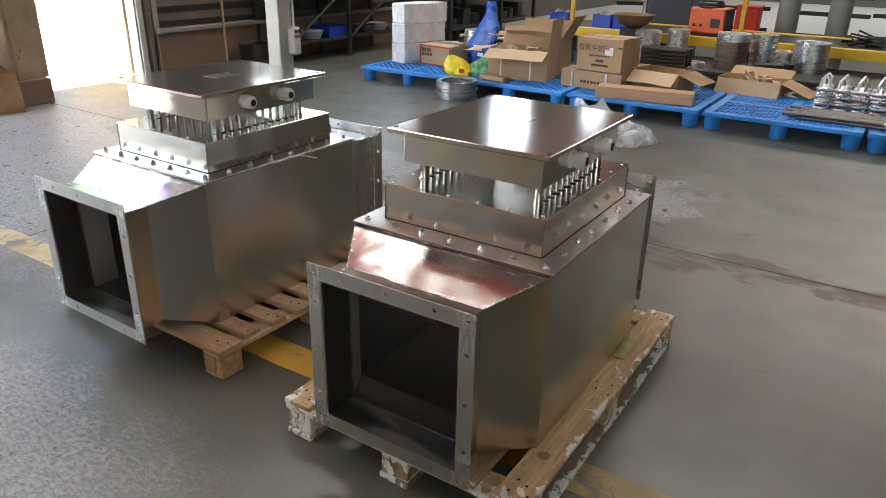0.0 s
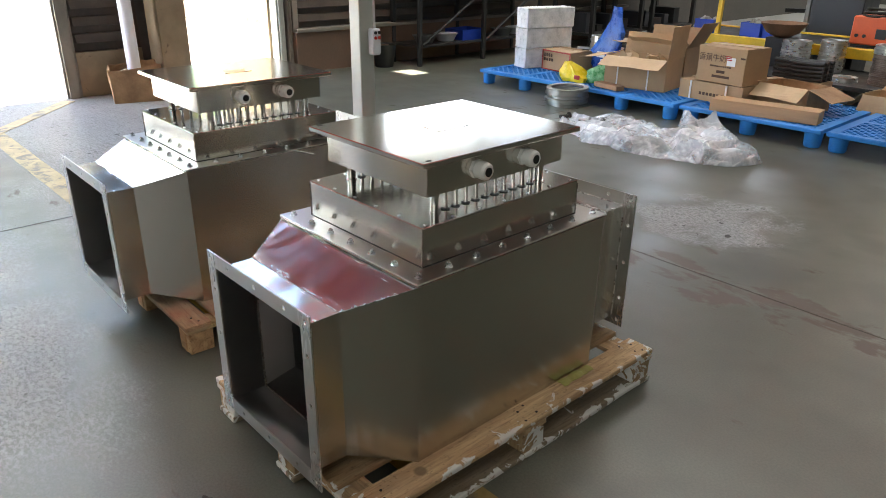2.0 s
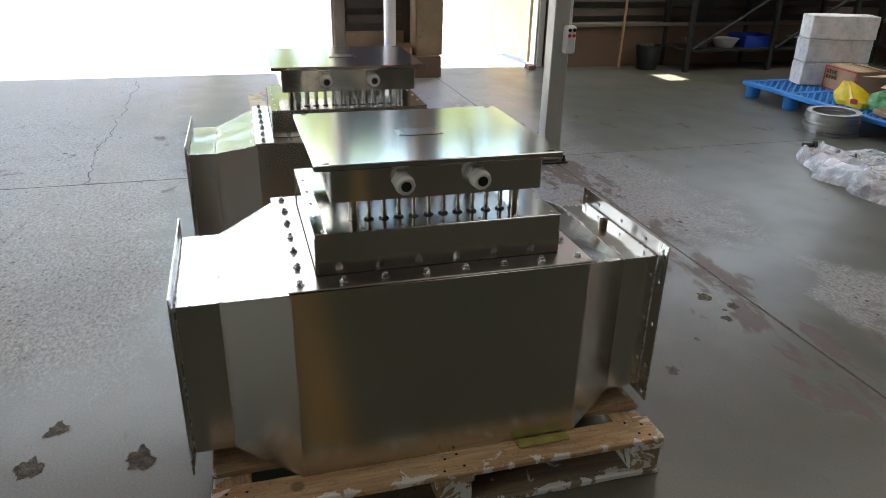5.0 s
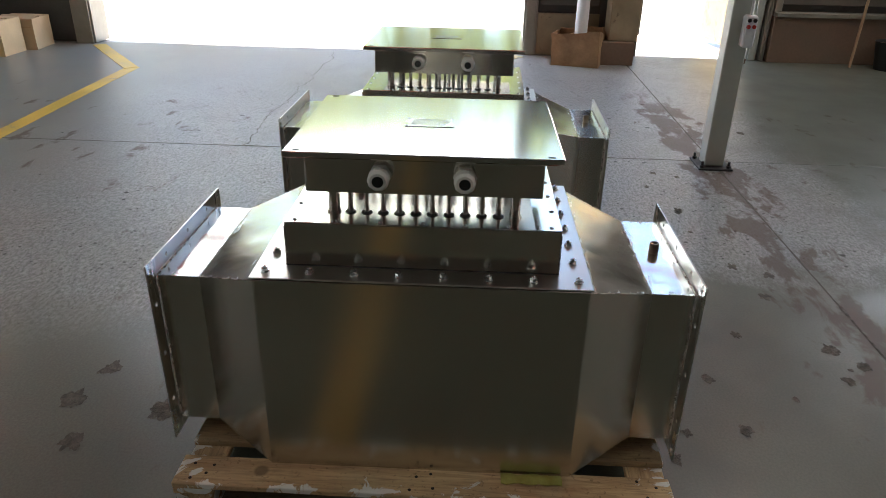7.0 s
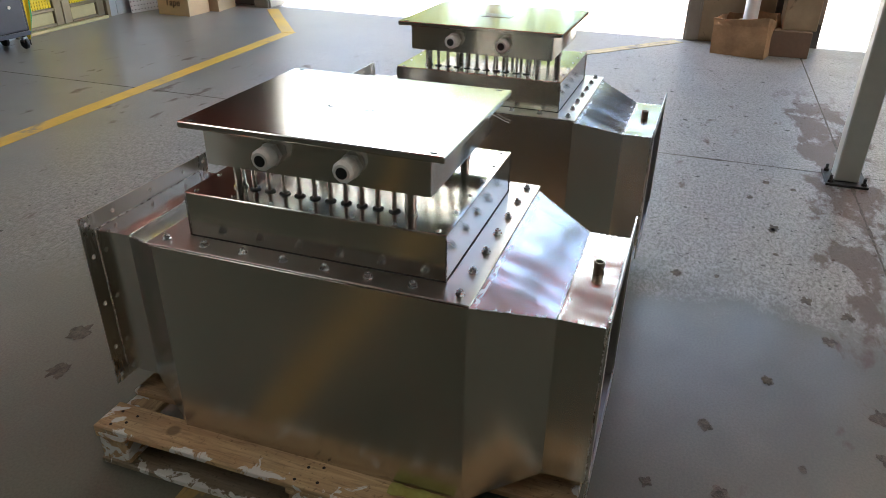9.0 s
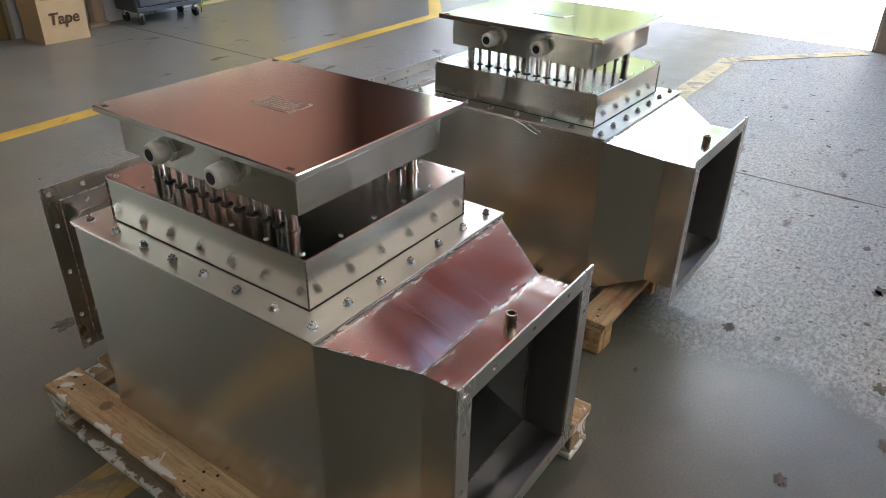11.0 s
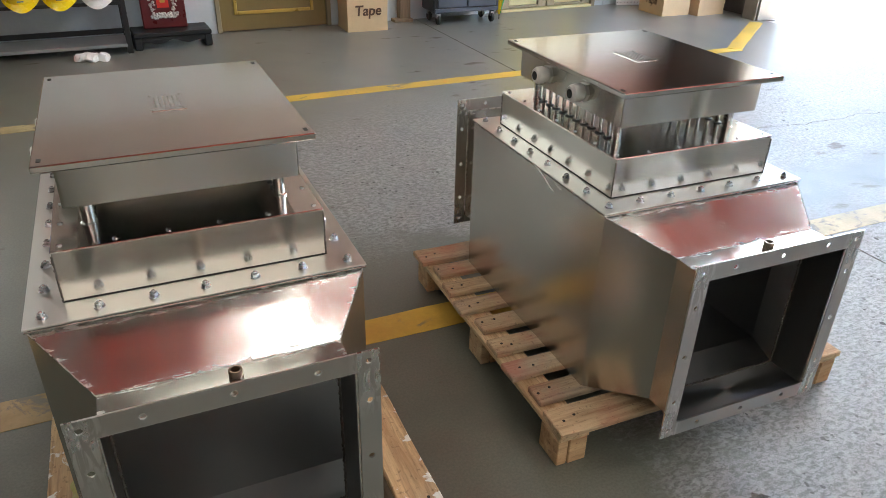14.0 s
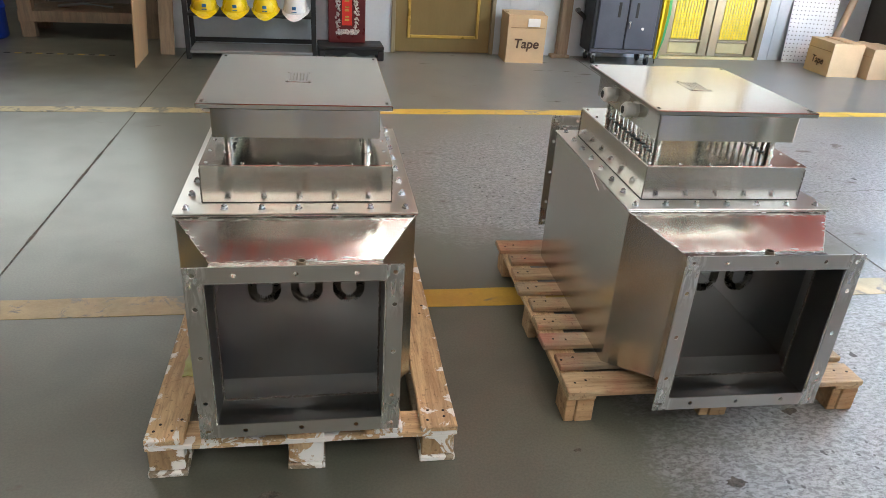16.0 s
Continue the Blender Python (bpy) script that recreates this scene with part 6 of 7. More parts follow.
for a, b in zip(rows, rows[1:]):
    for k in range(4):
        bm.faces.new((a[k], b[k], b[(k + 1) % 4], a[(k + 1) % 4]))
bm.faces.new(rows[0])
bm.faces.new(rows[-1][::-1])
part("apron", bm, SHELF_BLACK, sd)
pq = thing("wall_plaque", s_pose(2.45, 0.26, 0.135), "dark red lacquer plaque with a silver ornamental frame", "plaque")
part("board", box(-0.17, 0.17, -0.03, 0.03, 0.0, 1.1, 0.008), LACQUER, pq)
bm = bmesh.new()
rng = random.Random(9)
for i in range(420):
    t = i / 420 * 4
    k, f = int(t), t - int(t)
    p = ((-0.085 + 0.17 * f, 0.10), (0.085, 0.10 + 0.62 * f), (0.085 - 0.17 * f, 0.72), (-0.085, 0.72 - 0.62 * f))[k]
    bmesh.ops.create_icosphere(bm, subdivisions=1, radius=rng.uniform(0.006, 0.013), matrix=Matrix.Translation((p[0] + rng.uniform(-0.022, 0.022), 0.03 + rng.uniform(-0.004, 0.008), p[1] + rng.uniform(-0.02, 0.02))))
part("ornate_frame", bm, SILVER, pq, "silver relief frame", True)
part("strip", box(-0.045, 0.045, 0.03, 0.036, 0.16, 0.66), RED_STRIP, pq, "bright red strip")
for i in range(5):
    z = 0.20 + i * 0.085
    part("bar", box(-0.02, 0.02, 0.036, 0.038, z, z + 0.018), GOLD_LIGHT, pq)
    part("bar", box(-0.02, 0.015, 0.036, 0.038, z + 0.028, z + 0.044), GOLD_LIGHT, pq)

# boards, timber and bench in the recess
for i, (x, y, tilt, mm, lab) in enumerate(((0.90, -1.90, 0.6, PLY, "thin plywood board leaning upright in the recess"), (0.94, -2.02, 1.0, CARD_IN, "second board leaning behind the plywood"))):
    ob = new("leaning_board", mesh_of("leaning_board", rough_board(-0.012, 0.0, -0.28, 0.28, 0, 1.5, i, 0.002), mm))
    ob.matrix_basis = pose(x, y, 0, 0, tilt - 4.5, 2 + 3 * i)
    tagged(ob, lab, "board", "leaning boards")
ob = new("timber_post", mesh_of("timber_post", rough_board(-0.06, 0.06, -0.06, 0.06, 0, 1.8, 8, 0.004), OLD_WOOD))
ob.matrix_basis = pose(0.74, -2.22, 0, 0, -3, 10)
tagged(ob, "old rough timber standing on end", "timber")
bn = thing("work_bench", pose(1.55, -3.10, 0, 0, 0, 4), "rough timber work bench with a loaded lower shelf", "work bench")
for sx in (-1, 1):
    for sy in (-1, 1):
        part("leg", rough_board(sx * 0.55 - 0.06, sx * 0.55 + 0.06, sy * 0.25 - 0.05, sy * 0.25 + 0.05, 0, 0.75, 3, 0.004), OLD_WOOD, bn)
part("lower_shelf", rough_board(-0.62, 0.62, -0.30, 0.30, 0.14, 0.24, 5, 0.004), OLD_WOOD, bn)
part("front_rail", rough_board(-0.62, 0.62, 0.25, 0.31, 0.52, 0.66, 6, 0.004), OLD_WOOD, bn)
part("top", rough_board(-0.70, 0.70, -0.36, 0.36, 0.75, 0.80, 7, 0.004), OLD_WOOD, bn)
bm = bmesh.new()
path_tube(bm, [(1.35, -2.95, 0.27), (1.60, -2.92, 0.30), (1.85, -2.98, 0.26)], 0.014, 8)
tagged(new("hose", mesh_of("hose", bm, GREY_PAINT)), "grey hose lying on the bench shelf", "hose")
dr = thing("plastic_drum", pose(2.48, -2.72, 0), "blue plastic drum standing on the floor", "drum")
bm = bmesh.new()
lathe(bm, [(0.22, 0), (0.235, 0.02), (0.235, 0.25), (0.245, 0.27), (0.235, 0.29), (0.235, 0.55), (0.22, 0.6)], 28)
part("shell", bm, BLUE_BIN, dr, "", True)
# ---------------------------------------------------------------- north side: plastic pallets and goods
def plastic_pallet(m, w, d):
    p = thing("plastic_pallet", m, "bright blue plastic pallet with lattice deck, on the floor", "pallet", "blue plastic pallets")
    z0, z1 = 0.115, 0.15
    bm = bmesh.new()
    e = 0.07
    bx(bm, -w / 2, w / 2, -d / 2, -d / 2 + e, z0, z1, 0.006)
    bx(bm, -w / 2, w / 2, d / 2 - e, d / 2, z0, z1, 0.006)
    for x0 in (-w / 2, -e / 2, w / 2 - e):
        bx(bm, x0, x0 + e, -d / 2 + e, d / 2 - e, z0, z1 - 0.0005)
    bx(bm, -w / 2 + e, w / 2 - e, -e / 2, e / 2, z0, z1 - 0.001)
    part("deck_frame", bm, BLUE_PLASTIC, p)
    bm = bmesh.new()
    # diagonal lattice in each of the four fields
    for fx0, fx1 in ((-w / 2 + e, -e / 2), (e / 2, w / 2 - e)):
        for fy0, fy1 in ((-d / 2 + e, -e / 2), (e / 2, d / 2 - e)):
            W2, D2 = fx1 - fx0, fy1 - fy0
            for sgn in (-1, 1):
                k = -D2
                while k < W2:
                    x0, x1 = max(0.0, k), min(W2, k + D2)
                    if x1 - x0 > 0.02:
                        y0, y1 = x0 - k, x1 - k
                        if sgn < 0:
                            y0, y1 = D2 - y0, D2 - y1
                        a, b = Vector((fx0 + x0, fy0 + y0, 0)), Vector((fx0 + x1, fy0 + y1, 0))
                        L = (b - a).length
                        mm = Matrix.Translation((a + b) / 2) @ Matrix.Rotation(math.atan2(b.y - a.y, b.x - a.x), 4, 'Z')
                        bx(bm, -L / 2, L / 2, -0.008, 0.008, z0 + 0.006, z1 - 0.003 - 0.001 * (sgn > 0), 0, mm)
                    k += 0.075
    part("lattice", bm, BLUE_PLASTIC, p)
    for lx in (-w / 2 + 0.075, 0, w / 2 - 0.075):
        for ly in (-d / 2 + 0.08, 0, d / 2 - 0.08):
            bm = bmesh.new()
            lathe(bm, [(0.056, 0.0), (0.062, 0.008), (0.07, z0)], 16, Matrix.Translation((lx, ly, 0)))
            part("leg", bm, BLUE_PLASTIC, p, "", True)
    return p


PX = (-4.15, -2.93, -1.70, -0.47, 0.76)
for i, x in enumerate(PX):
    plastic_pallet(pose(x, 7.35, 0, 0, 0, (0.4, -0.5, 0.3, 0.2, -1.0)[i]), 1.19, 1.18)

PT = 0.150


def wrapped_block(m):
    t = thing("wrapped_block", m, "white insulation block in wrinkled clear film", "insulation block", "stacked white blocks")
    bm = box(-0.11, 0.11, -0.31, 0.31, 0.0, 0.21, 0.008)
    bmesh.ops.subdivide_edges(bm, edges=[e for e in bm.edges if e.calc_length() > 0.1], cuts=7, use_grid_fill=True)
    for v in bm.verts:
        if v.co.z > 0.01:
            v.co += noise.noise_vector(v.co * 14 + Vector(m.translation)) * 0.004
    part("block", bm, WRAP, t)


for k, (dx, rz) in enumerate(((0.0, 0), (0.0, 1.0), (0.012, -1.5))):
    wrapped_block(pose(-4.47 + dx, 7.48, PT + 0.212 * k, 0, 0, -14 + rz))

rc = closed_carton(pose(-4.10, 7.47, PT, 0, 0, -8), 0.44, 0.34, 0.21, "brown carton edged in red print, one flap lifted", "", "", True, 21, CARD)
for x0, x1, z0, z1 in ((-0.22, 0.22, 0.196, 0.208), (-0.22, 0.22, 0.0, 0.012), (-0.22, -0.208, 0.012, 0.196), (0.208, 0.22, 0.012, 0.196)):
    part("red_edge", box(x0, x1, -0.1795, -0.1765, z0, z1), CARD_RED, rc)
for i in range(4):
    part("print_bar", box(-0.19 + i * 0.035, -0.165 + i * 0.035, -0.179, -0.1765, 0.14, 0.175), PRINT, rc)
    part("print_bar", box(-0.19 + i * 0.04, -0.165 + i * 0.04, -0.179, -0.1765, 0.095, 0.125), PRINT, rc)


def film_bag(name, m, pts, material, label, cat, seed, extra=None):
    """A slumped plastic bag: a stretched, creased skin round a spine of points with radii."""
    t = thing(name, m, label, cat)
    bm = bmesh.new()
    rows = []
    n = 26
    for (x, y, z, r, fl) in pts:
        row = []
        for i in range(n):
            a = 2 * math.pi * i / n
            k = 1 + 0.30 * noise.noise(Vector((math.cos(a) * 2.6, math.sin(a) * 2.6, z * 9 + seed)))
            row.append(bm.verts.new((x + r * k * math.cos(a), y + r * fl * k * math.sin(a), max(z, 0.0))))
        rows.append(row)
    for a, b in zip(rows, rows[1:]):
        for i in range(n):
            bm.faces.new((a[i], a[(i + 1) % n], b[(i + 1) % n], b[i]))
    bm.faces.new(rows[0][::-1])
    bm.faces.new(rows[-1])
    wobble(bm, 0.02, 15, seed)
    for v in bm.verts:
        v.co.z = max(v.co.z, 0.0)
    part("film", bm, material, t, "", True)
    if extra:
        bm = bmesh.new()
        for (x, y, z, sx, sz) in extra[1]:
            bx(bm, x - sx, x + sx, y - 0.006, y + 0.004, z - sz, z + sz, 0.003)
        part("print", bm, extra[0], t)


film_bag("plastic_bag", pose(-3.72, 7.62, PT), [(0.0, 0, 0, 0.12, 0.5), (-0.02, 0, 0.10, 0.15, 0.5), (0.0, 0, 0.22, 0.165, 0.40), (0.05, 0, 0.33, 0.14, 0.30), (0.09, 0, 0.44, 0.10, 0.25), (0.10, 0, 0.55, 0.07, 0.25), (0.11, 0, 0.68, 0.05, 0.25)],
         BAG_BLUE, "tall slumped bright blue plastic bag with white print", "plastic bag", 2.0, (BAG_WHITE, [(0.0, -0.085, 0.20, 0.05, 0.03), (0.03, -0.075, 0.13, 0.035, 0.02)]))
film_bag("plastic_bag", pose(-3.60, 6.98, PT, 0, 0, 12), [(0, 0, 0, 0.13, 0.6), (0.0, 0, 0.04, 0.15, 0.6), (-0.03, 0, 0.09, 0.14, 0.5), (-0.06, 0, 0.14, 0.09, 0.45), (-0.09, 0, 0.19, 0.035, 0.5)],
         BAG_YELLOW, "crumpled yellow plastic packet on the pallet edge", "plastic bag", 5.0, (CARD_RED, [(0.05, -0.075, 0.05, 0.03, 0.02)]))
film_bag("plastic_bag", pose(-3.42, 7.10, PT, 0, 0, 30), [(0, 0, 0, 0.14, 0.6), (0.0, 0, 0.06, 0.16, 0.55), (0.04, 0, 0.12, 0.13, 0.45), (0.09, 0, 0.18, 0.08, 0.4), (0.13, 0, 0.22, 0.03, 0.5)],
         BAG_GREEN, "crumpled green and white plastic packet", "plastic bag", 8.0)


def open_carton(m, w, d, h, label, angs, material=CARD, group="", straps=False, fill=True):
    """An open-topped carton; angs: how far each flap (front, back, left, right) is turned out from upright."""
    c = thing("carton", m, label, "cardboard box", group)
    th = 0.007
    for x0, x1, y0, y1 in ((-w / 2, w / 2, -d / 2, -d / 2 + th), (-w / 2, w / 2, d / 2 - th, d / 2), (-w / 2, -w / 2 + th, -d / 2 + th, d / 2 - th), (w / 2 - th, w / 2, -d / 2 + th, d / 2 - th)):
        part("side", box(x0, x1, y0, y1, 0, h, 0.0012), material, c)
    part("bottom", box(-w / 2 + th, w / 2 - th, -d / 2 + th, d / 2 - th, 0.001, 0.007), CARD_IN, c)
    for k, ang in enumerate(angs):
        if ang is None:
            continue
        L = (d if k < 2 else w) * 0.48
        half = (w if k < 2 else d) / 2 - 0.004
        bm = box(-half, half, 0, L, -0.0025, 0.0025, 0.001)
        bmesh.ops.subdivide_edges(bm, edges=[e for e in bm.edges if e.calc_length() > 0.08], cuts=4, use_grid_fill=True)
        for v in bm.verts:
            v.co.z += 0.012 * noise.noise(v.co * 6 + Vector((k * 3.0, w, 0)))
        f = part("flap", bm, CARD_IN if k % 2 == 0 else material, c)
        f.matrix_basis = Matrix.Translation(((0, -d / 2, h), (0, d / 2, h), (-w / 2, 0, h), (w / 2, 0, h))[k]) @ Matrix.Rotation(radians((180, 0, 90, -90)[k]), 4, 'Z') @ Matrix.Rotation(radians(90 - ang), 4, 'X')
    if straps:
        for x in (-w * 0.28, w * 0.22):
            part("strap", box(x - 0.007, x + 0.007, -d / 2 - 0.003, -d / 2 - 0.0005, 0, h), TAPE_STRAP, c)
    if fill:
        bm = bmesh.new()
        rng = random.Random(int(w * 1000))
        for i in range(10):
            q = Matrix.Translation((rng.uniform(-w * 0.3, w * 0.3), rng.uniform(-d * 0.3, d * 0.3), h * rng.uniform(0.72, 0.9))) @ Euler((rng.uniform(-1, 1), rng.uniform(-1, 1), rng.uniform(0, 3))).to_matrix().to_4x4()
            bx(bm, -0.09, 0.09, -0.06, 0.06, -0.004, 0.004, 0, q)
        wobble(bm, 0.012, 20)
        part("packing_paper", bm, CARD_IN, c)
    return c


open_carton(pose(-3.02, 7.28, PT, 0, 0, 9), 0.62, 0.40, 0.29, "large open brown carton with raised flaps and white straps", (112, 14, 100, 4), CARD, "open cartons", True)
open_carton(pose(-3.05, 7.72, PT, 0, 0, 4), 0.56, 0.34, 0.36, "open brown carton stuffed with papers, behind others", (60, 4, 90, 30), CARD, "open cartons")
ob = new("wood_block", mesh_of("wood_block", rough_board(-0.16, 0.16, -0.05, 0.05, 0, 0.045, 3, 0.003), PLANK))
ob.matrix_basis = pose(-3.15, 6.92, PT, 0, 0, -12)
tagged(ob, "short pale wooden offcut on the pallet", "wood offcut")

# printed carton on a flat carton
fc = closed_carton(pose(-2.20, 7.30, PT, 0, 0, -4), 0.62, 0.40, 0.16, "flat brown carton with white straps under another box", "", "", False, 31, CARD)
for x in (-0.19, 0.16):
    part("strap", box(x - 0.008, x + 0.008, -0.212, -0.207, 0, 0.16), TAPE_STRAP, fc)
for i in range(8):
    part("print_bar", box(-0.10 + i * 0.035, -0.075 + i * 0.035, -0.2085, -0.2065, 0.05, 0.075), PRINT, fc)
mc = closed_carton(pose(-2.13, 7.28, PT + 0.17, 0, 0, -6), 0.46, 0.36, 0.30, "upright printed brown milk carton with a white label", "", "", False, 33, CARD)
FRONT = Matrix.Rotation(radians(90), 4, 'X')
text_part("lettering", "香蕉牛奶", 0.068, PRINT, mc, Matrix.Translation((-0.085, -0.189, 0.205)) @ FRONT, "dark printed lettering")
part("print_bar", box(-0.07, 0.10, -0.1885, -0.1865, 0.045, 0.066, 0.0005), PRINT, mc)
part("print_bar", box(-0.03, 0.05, -0.1885, -0.1865, 0.085, 0.108), PRINT, mc)
for i in range(10):
    part("print_bar", box(-0.10 + i * 0.021, -0.086 + i * 0.021, -0.1885, -0.1865, 0.135, 0.148), PRINT, mc)
part("print_bar", box(0.185, 0.225, -0.1885, -0.1865, 0.22, 0.235), PRINT, mc)
part("label_sticker", box(0.06, 0.14, -0.1915, -0.1885, 0.155, 0.225), PAPER, mc, "white sticker")
for i in range(3):
    part("red_stroke", box(0.045 + i * 0.004, 0.10 + i * 0.004, -0.193, -0.1918, 0.228 - i * 0.014, 0.236 - i * 0.014), CARD_RED, mc)
open_carton(pose(-1.62, 7.42, PT, 0, 0, -10), 0.46, 0.34, 0.20, "dark opened brown carton lying between boxes", (125, 105, 95, 110), CARD_WORN, "open cartons", False, False)
pk = thing("packing_plank", pose(-1.62, 6.92, PT, 0, 0, 9), "long flat wooden packing case laid across the pallet", "wooden case")
part("case", rough_board(-0.42, 0.42, -0.09, 0.09, 0, 0.10, 12, 0.002), PLANK, pk)

# black bars on the far box
bb = thing("bar_stack", pose(-1.72, 7.75, PT, 0, 0, -6), "stack of black wrapped bars on the pallet", "bar stack")
for r in range(5):
    for c in range(3):
        bm = bmesh.new()
        path_tube(bm, [(-0.22, -0.08 + c * 0.08, 0.215 + r * 0.034), (0.02 * (-1) ** r, -0.08 + c * 0.08, 0.205 + r * 0.034), (0.22, -0.08 + c * 0.08 + 0.01, 0.215 + r * 0.034)], 0.018, 8)
        part("bar", bm, RUBBER_BAR, bb)
part("box_below", box(-0.22, 0.22, -0.14, 0.14, 0, 0.19, 0.004), CARD_WORN, bb)

open_carton(pose(-0.93, 8.02, PT - 0.0, 0, 0, -4), 0.58, 0.36, 0.12, "low open brown carton with flaps spread wide", (150, 70, 128, 112), CARD, "open cartons", False, True)


def finned_loop(m, label):
    """A bent spiral-finned heating element, standing with its loop upwards."""
    t = thing("heating_element", m, label, "heating element", "bent heating elements on the pallet")
    for k in range(6):
        bm = bmesh.new()
        torus(bm, 0.052, 0.013, Matrix.Translation((0, 0, 0.013 + k * 0.03)) @ Matrix.Rotation(radians(5 * (-1) ** k), 4, 'X') @ Matrix.Diagonal((1, 1.35, 1, 1)), 20, 7)
        part("bend", bm, RING, t, "", True)
    bm = bmesh.new()
    path_tube(bm, [(-0.03, 0, 0.16), (-0.028, 0, 0.24), (0, 0, 0.27), (0.028, 0, 0.24), (0.03, 0, 0.16)], 0.012, 8)
    part("loop", bm, RING, t, "", True)


for i in range(5):
    for j in range(2):
        finned_loop(pose(-0.28 + i * 0.14, 7.58 + j * 0.17, PT, 0, 0, i * 17), "bent spiral-finned steel heating element standing up")
rng = random.Random(12)
for i in range(16):
    t = thing("heating_rod", pose(-0.02 + rng.uniform(-0.12, 0.12), 6.96 + (i % 8) * 0.042, PT + 0.0 + 0.026 * (i // 8), 0, 0, rng.uniform(-3, 3)), "straight finned steel heating rod lying on the pallet", "heating rod", "straight heating rods")
    bm = bmesh.new()
    tube(bm, (-0.36, 0, 0.013), (0.36, 0, 0.013), 0.0125, None, 8)
    part("finned_tube", bm, ROD, t, "", True)
    bm = bmesh.new()
    tube(bm, (0.36, 0, 0.013), (0.42, 0, 0.013), 0.008, None, 8)
    part("terminal", bm, RING, t, "", True)


def film_heap():
    """Clear wrap thrown on the floor: low creased folds."""
    t = thing("plastic_wrap", pose(0, 0, 0), "heap of crumpled clear plastic wrap on the floor", "plastic wrap")
    def lump(cx, cy, ax, ay, h, rz, seed, n=46):
        bm = bmesh.new()
        g = [[None] * n for _ in range(n)]
        R = Matrix.Rotation(radians(rz), 3, 'Z')
        for i in range(n):
            for k in range(n):
                u, v = -1 + 2 * i / (n - 1), -1 + 2 * k / (n - 1)
                # square to disc
                x, y = u * math.sqrt(1 - v * v / 2), v * math.sqrt(1 - u * u / 2)
                rad = math.hypot(x, y)
                edge = 1 + 0.22 * noise.noise(Vector((x * 1.6, y * 1.6, seed)))
                p = R @ Vector((x * ax * edge, y * ay * edge, 0))
                w = noise.noise_vector(Vector((p.x * 2.5, p.y * 2.5, seed))) * 0.12
                f1 = max(0.0, 1 - 2.0 * abs(noise.noise(Vector(((p.x + w.x) * 3.2, (p.y + w.y) * 4.4, seed)))))
                f2 = max(0.0, 1 - 2.4 * abs(noise.noise(Vector(((p.x + w.y) * 7.0, (p.y + w.x) * 7.0, seed + 3)))))
                z = (h * (0.22 + 0.78 * f1 ** 1.2) + 0.014 * f2) * (0.40 + 0.60 * rad * rad) * max(0.0, 1 - rad ** 6) + 0.008 * f2 + 0.004
                g[i][k] = bm.verts.new((cx + p.x, cy + p.y, max(0.004, z)))
        for i in range(n - 1):
            for k in range(n - 1):
                bm.faces.new((g[i][k], g[i + 1][k], g[i + 1][k + 1], g[i][k + 1]))
        part("film", bm, FILM, t, "", True)
    lump(-2.42, 5.98, 0.50, 0.34, 0.15, -6, 1.0, 90)
    lump(-2.24, 5.88, 0.40, 0.30, 0.17, 20, 11.0, 70)
    lump(-1.82, 5.92, 0.56, 0.36, 0.21, 12, 4.0, 90)
    lump(-1.58, 6.00, 0.34, 0.28, 0.23, 0, 15.0, 60)
    lump(-1.90, 6.48, 0.22, 0.20, 0.30, 0, 7.0, 40)
    bm = bmesh.new()
    bmesh.ops.create_icosphere(bm, subdivisions=2, radius=0.045, matrix=Matrix.Translation((-1.86, 6.27, 0.06)))
    wobble(bm, 0.03, 14)
    part("yellow_scrap", bm, BAG_YELLOW, t)


film_heap()
rng = random.Random(3)
for i in range(6):
    x, y = -2.86 + 0.17 * i + rng.uniform(-0.04, 0.04), 5.98 + rng.uniform(-0.07, 0.07)
    t = thing("steel_fitting", pose(x, y - 0.04, 0.045, 0, 0, rng.uniform(0, 180)), "small steel pipe fitting lying in the plastic wrap", "pipe fitting", "fittings in the wrap")
    bm = bmesh.new()
    tube(bm, (-0.05, 0, 0.02), (0.03, 0, 0.02), 0.016, None, 12)
    tube(bm, (0.03, 0, 0.02), (0.045, 0, 0.02), 0.034, None, 14)
    part("fitting", bm, RUBBER_BAR if i % 2 == 0 else ALU, t, "", True)

# ---------------------------------------------------------------- behind: ring stacks, low steel table, yellow bench
lt = thing("steel_table", pose(-0.75, 9.0, 0), "low dark steel platform carrying stacks of rings", "platform")
part("top", box(-1.9, 2.0, -0.55, 0.55, 0.18, 0.22, 0.004), DARK_STEEL, lt)
for x in (-1.8, 0, 1.9):
    for y in (-0.48, 0.48):
        part("leg", box(x - 0.04, x + 0.04, y - 0.04, y + 0.04, 0, 0.18, 0.003), DARK_STEEL, lt)


